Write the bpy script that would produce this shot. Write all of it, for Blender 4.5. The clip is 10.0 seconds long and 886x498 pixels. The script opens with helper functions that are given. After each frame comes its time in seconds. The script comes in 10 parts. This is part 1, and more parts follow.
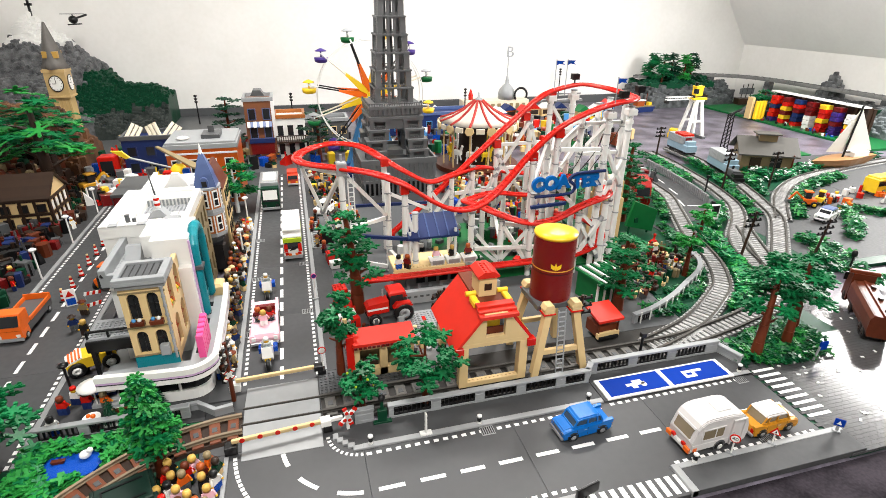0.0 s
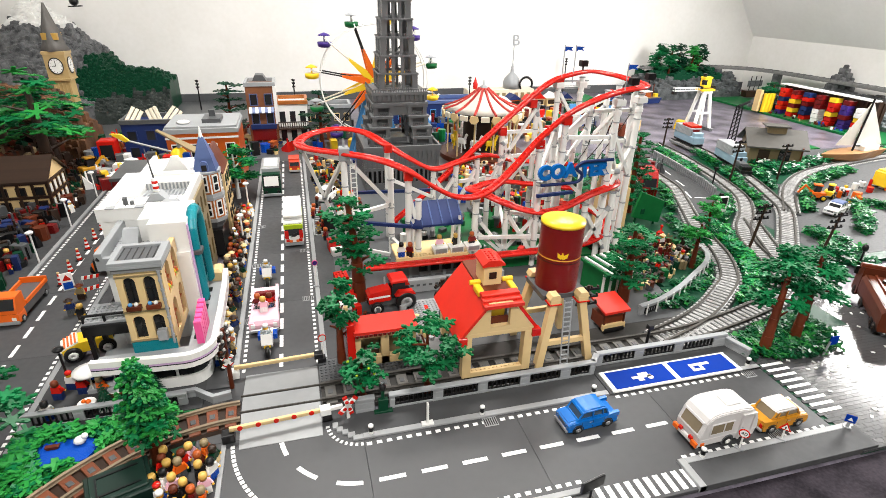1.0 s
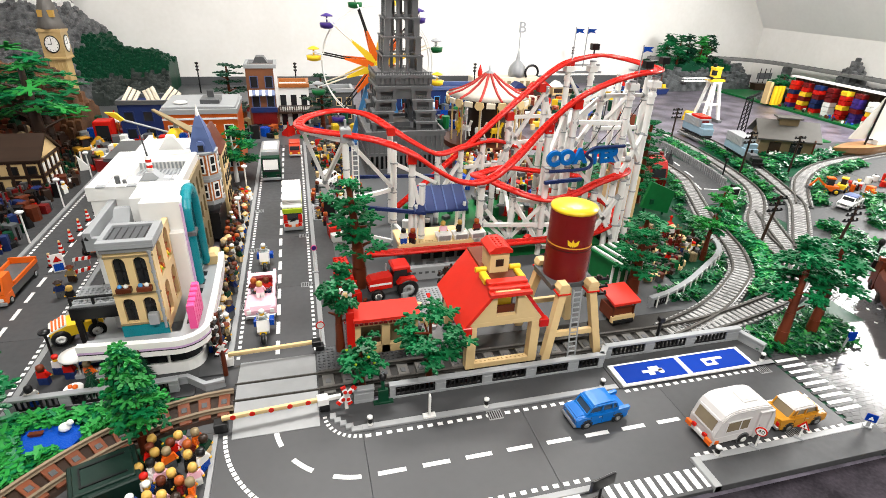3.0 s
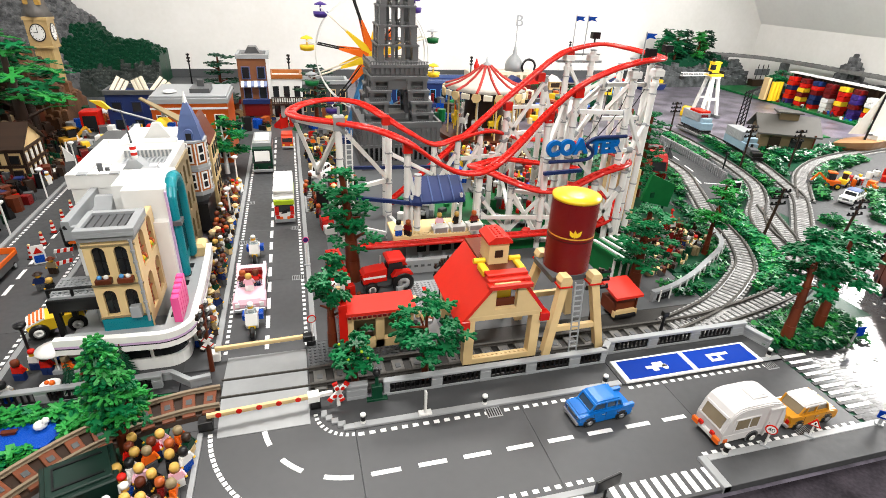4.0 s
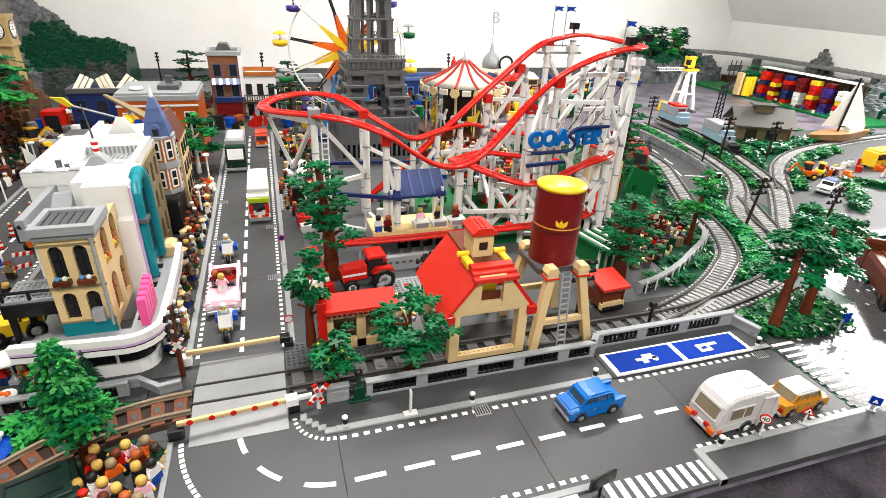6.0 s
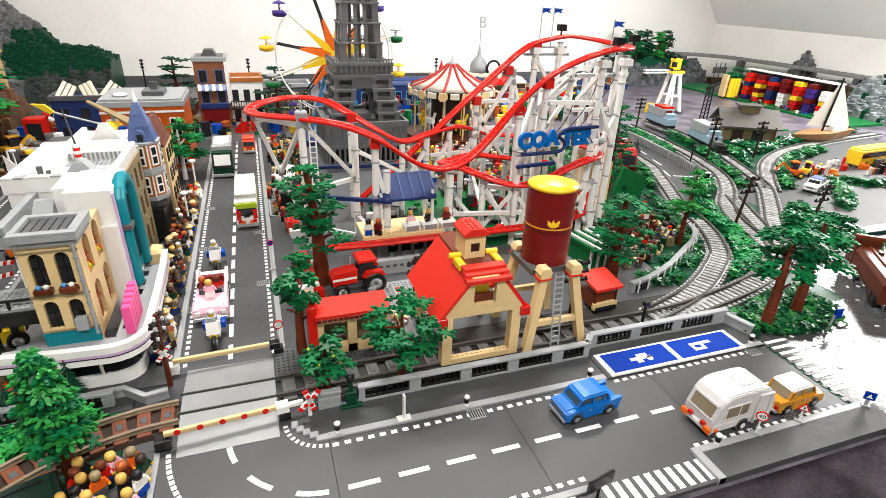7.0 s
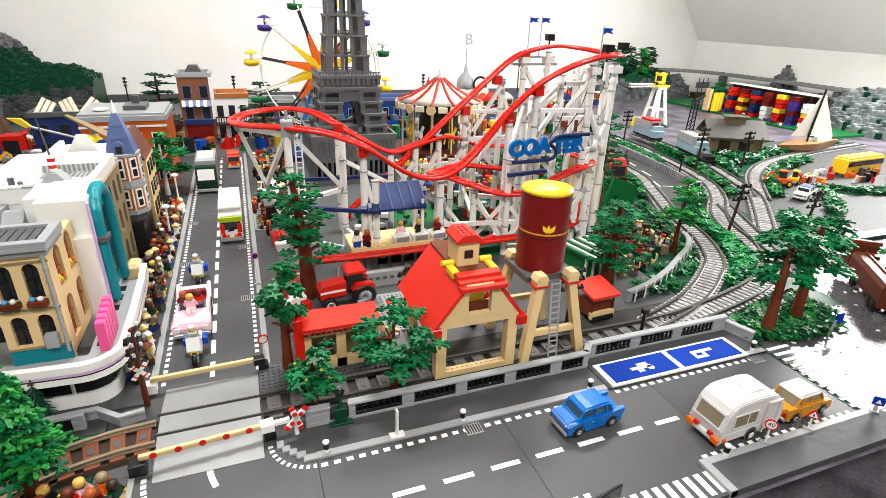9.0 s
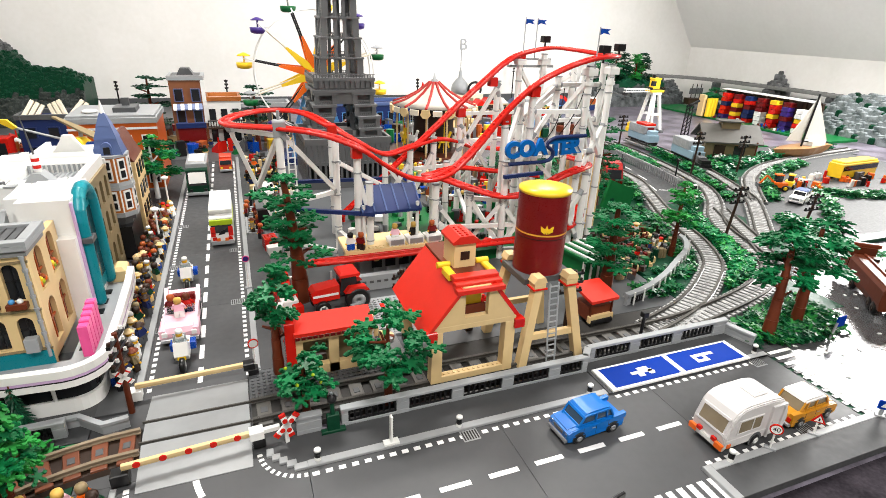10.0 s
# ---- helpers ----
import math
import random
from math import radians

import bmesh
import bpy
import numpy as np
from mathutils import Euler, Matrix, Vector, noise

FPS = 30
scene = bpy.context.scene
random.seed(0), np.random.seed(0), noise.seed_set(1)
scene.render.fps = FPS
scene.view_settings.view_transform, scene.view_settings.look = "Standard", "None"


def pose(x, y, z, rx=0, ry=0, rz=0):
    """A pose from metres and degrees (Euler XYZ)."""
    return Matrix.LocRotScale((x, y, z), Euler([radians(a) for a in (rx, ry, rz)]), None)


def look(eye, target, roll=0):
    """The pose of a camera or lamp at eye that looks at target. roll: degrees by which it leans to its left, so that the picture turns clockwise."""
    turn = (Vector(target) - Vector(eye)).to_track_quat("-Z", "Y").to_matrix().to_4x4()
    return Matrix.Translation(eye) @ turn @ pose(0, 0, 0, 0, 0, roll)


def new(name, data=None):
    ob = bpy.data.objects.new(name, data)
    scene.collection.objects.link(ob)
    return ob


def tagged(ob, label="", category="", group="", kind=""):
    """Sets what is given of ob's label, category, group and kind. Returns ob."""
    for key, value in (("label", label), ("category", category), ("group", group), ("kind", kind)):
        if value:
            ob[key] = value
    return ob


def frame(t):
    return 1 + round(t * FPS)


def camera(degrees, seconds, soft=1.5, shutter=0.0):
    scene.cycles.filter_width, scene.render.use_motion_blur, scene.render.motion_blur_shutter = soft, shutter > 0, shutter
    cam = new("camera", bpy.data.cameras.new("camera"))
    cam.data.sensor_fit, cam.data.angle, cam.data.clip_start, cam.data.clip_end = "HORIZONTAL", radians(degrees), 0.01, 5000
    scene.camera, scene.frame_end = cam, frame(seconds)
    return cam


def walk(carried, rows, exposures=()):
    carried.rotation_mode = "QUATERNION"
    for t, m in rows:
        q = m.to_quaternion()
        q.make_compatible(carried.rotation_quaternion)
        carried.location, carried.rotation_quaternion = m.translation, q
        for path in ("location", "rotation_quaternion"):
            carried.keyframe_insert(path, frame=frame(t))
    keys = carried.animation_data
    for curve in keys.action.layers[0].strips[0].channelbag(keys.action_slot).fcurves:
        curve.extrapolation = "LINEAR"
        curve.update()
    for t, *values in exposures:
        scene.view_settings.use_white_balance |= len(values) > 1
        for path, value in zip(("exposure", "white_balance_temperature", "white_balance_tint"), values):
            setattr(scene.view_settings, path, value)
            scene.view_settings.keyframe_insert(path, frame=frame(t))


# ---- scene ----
cam = camera(79.7, 10.0, 0.8)
PATH = [
    (0, (-0.053, -0.57, 0.665), (0.436, 1.173, -0.185), 0.7),
    (0.5, (-0.054, -0.563, 0.658), (0.431, 1.175, -0.205), 1.0),
    (1, (-0.053, -0.552, 0.648), (0.428, 1.179, -0.231), 1.4),
    (1.5, (-0.05, -0.545, 0.643), (0.427, 1.182, -0.247), 1.7),
    (2, (-0.051, -0.539, 0.64), (0.425, 1.183, -0.258), 1.9),
    (2.5, (-0.053, -0.531, 0.632), (0.421, 1.19, -0.272), 2.2),
    (4, (-0.047, -0.491, 0.591), (0.449, 1.218, -0.322), 2.8),
    (4.5, (-0.046, -0.482, 0.581), (0.468, 1.219, -0.337), 3.0),
    (5, (-0.044, -0.477, 0.576), (0.477, 1.221, -0.344), 3.1),
    (5.5, (-0.044, -0.473, 0.573), (0.497, 1.221, -0.342), 2.9),
    (6, (-0.043, -0.467, 0.563), (0.525, 1.224, -0.341), 2.7),
    (7.5, (-0.042, -0.457, 0.548), (0.576, 1.236, -0.32), 2.1),
    (8, (-0.041, -0.451, 0.539), (0.589, 1.248, -0.307), 1.9),
    (8.5, (-0.041, -0.444, 0.53), (0.602, 1.258, -0.3), 1.9),
    (9, (-0.04, -0.439, 0.523), (0.614, 1.265, -0.294), 2.0),
    (9.5, (-0.038, -0.432, 0.517), (0.63, 1.276, -0.283), 2.1),
    (10, (-0.036, -0.424, 0.507), (0.641, 1.283, -0.286), 2.2),
]
walk(cam, [(t, look(eye, target, roll)) for t, eye, target, roll in PATH])

# ---- world and lights ----
world = bpy.data.worlds.new("sky")
world.use_nodes = True
scene.world = world
wn = world.node_tree.nodes
sky = wn.new("ShaderNodeTexSky")
sky.sky_type, sky.sun_disc, sky.sun_elevation, sky.sun_rotation = "NISHITA", False, radians(40), radians(100)
world.node_tree.links.new(sky.outputs[0], wn["Background"].inputs[0])
wn["Background"].inputs[1].default_value = 0.1
scene.view_settings.exposure = 0.0


def area_lamp(name, eye, target, wide, high, watts, colour):
    data = bpy.data.lights.new(name, "AREA")
    data.shape, data.size, data.size_y, data.energy, data.color = "RECTANGLE", wide / 100, high / 100, watts, colour
    ob = new(name, data)
    ob.matrix_world = look([c / 100 for c in eye], [c / 100 for c in target])
    return ob


WINDOW_W, CEIL_W = 62.0, 43.8
area_lamp("roof_window_light", (294, 105, 90), (214, 105, 30), 66, 62, WINDOW_W, (1.0, 0.98, 0.95))
for lx, ly, lw in ((-30, -110, 0.86), (75, -110, 0.72), (-15, 105, 1.12), (128, 155, 1.12)):
    area_lamp("ceiling_lamp_light", (lx, ly, 192), (lx, ly, 0), 62, 30, CEIL_W * lw, (1.0, 0.968, 0.925))


# ---- materials ----
def plastic(name, colour, rough=0.28, vary=0.10, bump=0.0, metal=0.0, scale=60.0, clear=False, gloss=0.30):
    m = bpy.data.materials.new(name)
    m.use_nodes = True
    n, l = m.node_tree.nodes, m.node_tree.links
    b = n["Principled BSDF"]
    b.inputs["Specular IOR Level"].default_value = gloss
    colour = [c * (0.72 + 0.28 * c) for c in colour]
    tc = n.new("ShaderNodeTexCoord")
    info = n.new("ShaderNodeObjectInfo")
    big, fine = n.new("ShaderNodeTexNoise"), n.new("ShaderNodeTexNoise")
    big.inputs["Scale"].default_value, fine.inputs["Scale"].default_value = scale, scale * 9
    big.inputs["Detail"].default_value = fine.inputs["Detail"].default_value = 3
    l.new(tc.outputs["Object"], big.inputs["Vector"]), l.new(tc.outputs["Object"], fine.inputs["Vector"])
    add = n.new("ShaderNodeMath")
    add.operation = "ADD"
    l.new(big.outputs["Fac"], add.inputs[0]), l.new(info.outputs["Random"], add.inputs[1])
    rng = n.new("ShaderNodeMapRange")
    rng.inputs["From Min"].default_value, rng.inputs["From Max"].default_value = 0.3, 1.7
    rng.inputs["To Min"].default_value, rng.inputs["To Max"].default_value = 1 - vary * 1.6, 1 + vary
    l.new(add.outputs[0], rng.inputs["Value"])
    mul = n.new("ShaderNodeVectorMath")
    mul.operation = "SCALE"
    mul.inputs[0].default_value = colour[:3]
    l.new(rng.outputs["Result"], mul.inputs["Scale"])
    l.new(mul.outputs[0], b.inputs["Base Color"])
    rr = n.new("ShaderNodeMapRange")
    rr.inputs["To Min"].default_value, rr.inputs["To Max"].default_value = rough * 0.75, rough * 1.35
    l.new(fine.outputs["Fac"], rr.inputs["Value"]), l.new(rr.outputs["Result"], b.inputs["Roughness"])
    b.inputs["Metallic"].default_value = metal
    if bump:
        bp = n.new("ShaderNodeBump")
        bp.inputs["Strength"].default_value, bp.inputs["Distance"].default_value = bump, 0.0006
        l.new(fine.outputs["Fac"], bp.inputs["Height"]), l.new(bp.outputs[0], b.inputs["Normal"])
    if clear:
        b.inputs["Transmission Weight"].default_value, b.inputs["IOR"].default_value = 0.9, 1.45
    return m


def mottled(name, dark, light, scale, rough, bump=0.2, detail=6, gloss=0.4):
    m = bpy.data.materials.new(name)
    m.use_nodes = True
    n, l = m.node_tree.nodes, m.node_tree.links
    b = n["Principled BSDF"]
    tc = n.new("ShaderNodeTexCoord")
    a, f = n.new("ShaderNodeTexNoise"), n.new("ShaderNodeTexNoise")
    a.inputs["Scale"].default_value, f.inputs["Scale"].default_value = scale, scale * 14
    a.inputs["Detail"].default_value, f.inputs["Detail"].default_value = detail, 4
    l.new(tc.outputs["Object"], a.inputs["Vector"]), l.new(tc.outputs["Object"], f.inputs["Vector"])
    mixf = n.new("ShaderNodeMath")
    mixf.operation, mixf.inputs[1].default_value = "MULTIPLY_ADD", 0.4
    l.new(f.outputs["Fac"], mixf.inputs[0]), l.new(a.outputs["Fac"], mixf.inputs[2])
    ramp = n.new("ShaderNodeValToRGB")
    ramp.color_ramp.elements[0].position, ramp.color_ramp.elements[1].position = 0.52, 0.92
    ramp.color_ramp.elements[0].color, ramp.color_ramp.elements[1].color = (*dark, 1), (*light, 1)
    l.new(mixf.outputs[0], ramp.inputs[0]), l.new(ramp.outputs[0], b.inputs["Base Color"])
    b.inputs["Roughness"].default_value = rough
    b.inputs["Specular IOR Level"].default_value = gloss
    bp = n.new("ShaderNodeBump")
    bp.inputs["Strength"].default_value, bp.inputs["Distance"].default_value = bump, 0.001
    l.new(f.outputs["Fac"], bp.inputs["Height"]), l.new(bp.outputs[0], b.inputs["Normal"])
    return m


ROAD = plastic("road_grey", (0.070, 0.072, 0.076), 0.46, 0.12, 0.05, scale=9, gloss=0.36)
PAVE = plastic("pavement_grey", (0.070, 0.072, 0.075), 0.55, 0.16, 0.05, scale=14, gloss=0.2)
DGREY = plastic("dark_grey", (0.105, 0.11, 0.115), 0.34, 0.12)
EIFFEL = plastic("tower_grey", (0.155, 0.16, 0.165), 0.4, 0.10, scale=30)
LGREY = plastic("light_grey", (0.36, 0.375, 0.385), 0.32, 0.08)
KERB = plastic("kerb_grey", (0.33, 0.34, 0.345), 0.36, 0.08)
WHITE = plastic("white", (0.80, 0.80, 0.78), 0.3, 0.05)
PAINTW = plastic("marking_white", (0.78, 0.78, 0.77), 0.45, 0.06)
BLACK = plastic("black", (0.012, 0.012, 0.013), 0.3, 0.2)
RAMP = plastic("ramp_grey", (0.31, 0.32, 0.325), 0.36, 0.1)
BEDDARK = plastic("track_bed_dark", (0.045, 0.043, 0.040), 0.5, 0.25, gloss=0.2)
TAN = plastic("tan", (0.72, 0.555, 0.30), 0.34, 0.07)
DTAN = plastic("dark_tan", (0.30, 0.235, 0.13), 0.38, 0.10)
RED = plastic("red", (0.60, 0.018, 0.010), 0.22, 0.07)
RROOF = plastic("roof_red", (0.62, 0.03, 0.015), 0.34, 0.08)
DRED = plastic("dark_red", (0.19, 0.010, 0.010), 0.28, 0.12)
YELLOW = plastic("yellow", (0.85, 0.60, 0.03), 0.3, 0.06)
ORANGE = plastic("orange", (0.80, 0.17, 0.015), 0.3, 0.08)
DORANGE = plastic("dark_orange", (0.42, 0.10, 0.02), 0.34, 0.12)
BLUE = plastic("blue", (0.005, 0.075, 0.42), 0.26, 0.08)
CARBLUE = plastic("car_blue", (0.004, 0.155, 0.49), 0.3, 0.06, gloss=0.2)
SIGNBLUE = plastic("sign_blue", (0.002, 0.045, 0.36), 0.5, 0.06, gloss=0.05)
NAVY = plastic("navy", (0.012, 0.030, 0.13), 0.45, 0.12)
SANDBLUE = plastic("sand_blue", (0.10, 0.15, 0.32), 0.34, 0.10)
AZURE = plastic("azure", (0.10, 0.33, 0.62), 0.3, 0.1)
TEAL = plastic("teal", (0.005, 0.25, 0.30), 0.28, 0.07)
GREEN = plastic("green", (0.010, 0.16, 0.045), 0.34, 0.22, gloss=0.18)
LEAF = plastic("leaf_green", (0.005, 0.165, 0.052), 0.4, 0.42, gloss=0.2)
BRIGHTLEAF = plastic("bright_leaf_green", (0.026, 0.27, 0.05), 0.4, 0.3, gloss=0.2)
LIME = plastic("lime", (0.40, 0.52, 0.02), 0.3, 0.08)
DGREEN = plastic("dark_green", (0.005, 0.06, 0.028), 0.4, 0.25, gloss=0.16)
BROWN = plastic("reddish_brown", (0.15, 0.034, 0.013), 0.38, 0.25, gloss=0.2)
DBROWN = plastic("dark_brown", (0.038, 0.020, 0.012), 0.4, 0.2)
SLEEPER_B = plastic("sleeper_brown", (0.20, 0.065, 0.03), 0.38, 0.15)
PINK = plastic("bright_pink", (0.86, 0.56, 0.64), 0.3, 0.05)
DPINK = plastic("dark_pink", (0.80, 0.11, 0.34), 0.3, 0.06)
LAV = plastic("lavender", (0.62, 0.45, 0.66), 0.3, 0.05)
PURPLE = plastic("purple", (0.06, 0.03, 0.22), 0.3, 0.1)
SKIN = plastic("figure_yellow", (0.82, 0.50, 0.03), 0.3, 0.06)
SILVER = plastic("metallic_silver", (0.45, 0.45, 0.46), 0.3, 0.06, metal=0.6)
RAILM = plastic("rail_grey", (0.085, 0.08, 0.072), 0.28, 0.2)
BALLAST = plastic("ballast_grey", (0.26, 0.26, 0.26), 0.45, 0.2)
GLASSD = plastic("smoked_window", (0.02, 0.022, 0.025), 0.08, 0.1)
AMBER = plastic("amber_window", (0.24, 0.195, 0.125), 0.1, 0.2, gloss=0.5)
CLEAR = plastic("clear_part", (0.75, 0.82, 0.85), 0.05, 0.03, clear=True)
CREAM = plastic("canvas", (0.74, 0.68, 0.56), 0.6, 0.06, 0.3)
SAIL = plastic("sail_cloth", (0.60, 0.58, 0.53), 0.75, 0.06, 0.3)
WOODY = plastic("boat_wood", (0.36, 0.19, 0.075), 0.35, 0.15)
OFFWHITE = plastic("caravan_white", (0.63, 0.615, 0.61), 0.4, 0.06)
FAIR = plastic("fair_hair", (0.60, 0.40, 0.10), 0.36, 0.15)
BRICKO = plastic("brick_orange", (0.45, 0.16, 0.035), 0.36, 0.14)
WORKO = plastic("workshop_orange", (0.62, 0.13, 0.014), 0.34, 0.1)
TOWERT = plastic("tower_tan", (0.52, 0.38, 0.18), 0.36, 0.12)
FLOORM = mottled("floor_marbled", (0.045, 0.040, 0.050), (0.19, 0.172, 0.215), 9.0, 0.36)
WALLM = mottled("wall_paint", (0.76, 0.75, 0.72), (0.83, 0.82, 0.80), 3.0, 0.85, 0.15)
SLOPEM = mottled("slope_paint", (0.80, 0.795, 0.78), (0.86, 0.855, 0.84), 3.0, 0.85, 0.15)
ROCK = mottled("rock_grey", (0.035, 0.037, 0.040), (0.19, 0.195, 0.20), 26.0, 0.5, 0.6)
DROCK = mottled("rock_dark", (0.010, 0.016, 0.014), (0.055, 0.065, 0.06), 24.0, 0.5, 0.6)
ROCKL = mottled("rock_pale", (0.05, 0.065, 0.065), (0.27, 0.30, 0.31), 24.0, 0.5, 0.6)
SHINY = plastic("glossy_tile", (0.085, 0.087, 0.09), 0.14, 0.15, 0.10, scale=40, gloss=0.85)


# ---- building tools (centimetres) ----
class Build:
    """Collects the faces of one mesh, in centimetres."""

    def __init__(self):
        self.v, self.f, self.k, self.s, self.m = [], [], [], [], None

    def add(self, verts, faces, k=0, smooth=False):
        o = len(self.v)
        if self.m is not None:
            verts = [tuple(self.m @ Vector(p)) for p in verts]
        self.v.extend(verts)
        for f in faces:
            self.f.append(tuple(i + o for i in f))
            self.k.append(k)
            self.s.append(smooth)
        return self

    def box(self, x0, x1, y0, y1, z0, z1, k=0, c=0.0):
        if c <= 0:
            v = [(x, y, z) for z in (z0, z1) for y in (y0, y1) for x in (x0, x1)]
            return self.add(v, [(0, 2, 3, 1), (4, 5, 7, 6), (0, 1, 5, 4), (2, 6, 7, 3), (0, 4, 6, 2), (1, 3, 7, 5)], k)
        c = min(c, (x1 - x0) * 0.45, (y1 - y0) * 0.45, (z1 - z0) * 0.9)
        lo = [(x0, y0), (x1, y0), (x1, y1), (x0, y1)]
        hi = [(x0 + c, y0 + c), (x1 - c, y0 + c), (x1 - c, y1 - c), (x0 + c, y1 - c)]
        v = [(x, y, z0) for x, y in lo] + [(x, y, z1 - c) for x, y in lo] + [(x, y, z1) for x, y in hi]
        f = [(3, 2, 1, 0), (8, 9, 10, 11)]
        for a in (0, 4):
            f += [(a + i, a + (i + 1) % 4, a + 4 + (i + 1) % 4, a + 4 + i) for i in range(4)]
        return self.add(v, f, k)

    def cyl(self, x, y, z0, z1, r, n=12, k=0, r1=None, cap=True):
        r1 = r if r1 is None else r1
        v = [(x + q * math.cos(2 * math.pi * i / n), y + q * math.sin(2 * math.pi * i / n), z) for q, z in ((r, z0), (r1, z1)) for i in range(n)]
        self.add(v, [(i, (i + 1) % n, n + (i + 1) % n, n + i) for i in range(n)], k, n > 8)
        if cap:
            self.add(v, [tuple(range(n - 1, -1, -1)), tuple(range(n, 2 * n))], k)
        return self

    def lathe(self, x, y, prof, n=14, k=0):
        v = [(x + r * math.cos(2 * math.pi * i / n), y + r * math.sin(2 * math.pi * i / n), z) for r, z in prof for i in range(n)]
        f = [(j * n + i, j * n + (i + 1) % n, (j + 1) * n + (i + 1) % n, (j + 1) * n + i) for j in range(len(prof) - 1) for i in range(n)]
        f += [tuple(range(n - 1, -1, -1)), tuple(range((len(prof) - 1) * n, len(prof) * n))]
        return self.add(v, f, k, True)

    def rod(self, a, b, r, n=8, k=0, square=False, r1=None):
        a, b = Vector(a), Vector(b)
        d = (b - a).normalized()
        u = d.cross(Vector((0, 0, 1)) if abs(d.z) < 0.9 else Vector((0, 1, 0))).normalized()
        w = d.cross(u)
        n, off = (4, math.pi / 4) if square else (n, 0)
        v = []
        for p, q in ((a, r), (b, r if r1 is None else r1)):
            for i in range(n):
                t = 2 * math.pi * i / n + off
                v.append(tuple(p + u * (q * math.cos(t)) + w * (q * math.sin(t))))
        f = [(i, (i + 1) % n, n + (i + 1) % n, n + i) for i in range(n)]
        self.add(v, f, k, not square and n > 6)
        return self.add(v, [tuple(range(n - 1, -1, -1)), tuple(range(n, 2 * n))], k)

    def prism(self, pts, lo, hi, axis="z", k=0):
        """A flat outline pushed from lo to hi along an axis. Outline in (x, y), (x, z) or (y, z)."""
        n = len(pts)
        put = {"z": lambda p, h: (p[0], p[1], h), "y": lambda p, h: (p[0], h, p[1]), "x": lambda p, h: (h, p[0], p[1])}[axis]
        v = [put(p, lo) for p in pts] + [put(p, hi) for p in pts]
        f = [tuple(range(n - 1, -1, -1)), tuple(range(n, 2 * n))] + [(i, (i + 1) % n, n + (i + 1) % n, n + i) for i in range(n)]
        return self.add(v, f, k)

    def sweep(self, path, outline, k=0, smooth=True, closed=False):
        """An outline (across, up) carried along a path, kept upright."""
        P = [Vector(p) for p in path]
        n, c = len(outline), len(P)
        v = []
        for i in range(c):
            d = P[(i + 1) % c] - P[i - 1] if closed else P[min(i + 1, c - 1)] - P[max(i - 1, 0)]
            side = Vector((d.y, -d.x, 0)).normalized()
            up = side.cross(d).normalized()
            v += [tuple(P[i] + side * a + up * b) for a, b in outline]
        f = [(j * n + i, j * n + (i + 1) % n, ((j + 1) % c) * n + (i + 1) % n, ((j + 1) % c) * n + i) for j in range(c if closed else c - 1) for i in range(n)]
        if not closed:
            f += [tuple(range(n - 1, -1, -1)), tuple(range((c - 1) * n, c * n))]
        return self.add(v, f, k, smooth)

    def ball(self, x, y, z, r, k=0, n=8, rz=None):
        rz = r if rz is None else rz
        return self.lathe(x, y, [(r * math.sin(a), z - rz * math.cos(a)) for a in [0.15] + [math.pi * i / 6 for i in range(1, 6)] + [math.pi - 0.15]], n, k)

    def studs(self, x0, x1, y0, y1, z, k=0, step=0.8):
        nx, ny = int((x1 - x0) / step + 0.01), int((y1 - y0) / step + 0.01)
        for i in range(nx):
            for j in range(ny):
                self.cyl(x0 + (i + 0.5) * step, y0 + (j + 0.5) * step, z, z + 0.17, 0.24, 6, k)
        return self


def mesh(b, mats, name="part"):
    me = bpy.data.meshes.new(name)
    me.from_pydata([(x * 0.01, y * 0.01, z * 0.01) for x, y, z in b.v], [], b.f)
    for m in mats if isinstance(mats, (list, tuple)) else [mats]:
        me.materials.append(m)
    me.polygons.foreach_set("material_index", b.k)
    me.polygons.foreach_set("use_smooth", b.s)
    bm = bmesh.new()
    bm.from_mesh(me)
    bmesh.ops.recalc_face_normals(bm, faces=bm.faces)
    bm.to_mesh(me)
    bm.free()
    me.update()
    return me


def part(name, b, mats, parent=None, label="", m=None):
    ob = new(name, b if isinstance(b, bpy.types.Mesh) else mesh(b, mats, name))
    if parent is not None:
        ob.parent = parent
    if m is not None:
        ob.matrix_basis = m
    return tagged(ob, label)


def at(x, y, z=0, rz=0, rx=0, ry=0):
    return pose(x / 100, y / 100, z / 100, rx, ry, rz)


def thing(name, label, category, x=0, y=0, z=0, rz=0, group=""):
    ob = new(name)
    ob.empty_display_size = 0.01
    ob.matrix_basis = at(x, y, z, rz)
    return tagged(ob, label, category, group)


def single(name, b, mats, label, category, x=0, y=0, z=0, rz=0, group="", kind=""):
    ob = part(name, b, mats, None, label, at(x, y, z, rz))
    return tagged(ob, "", category, group, kind)


def structure(name, b, mats, label, category, parent=None):
    ob = part(name, b, mats, parent, label)
    return tagged(ob, "", category if parent is None else "", "", "structure" if parent is None else "")


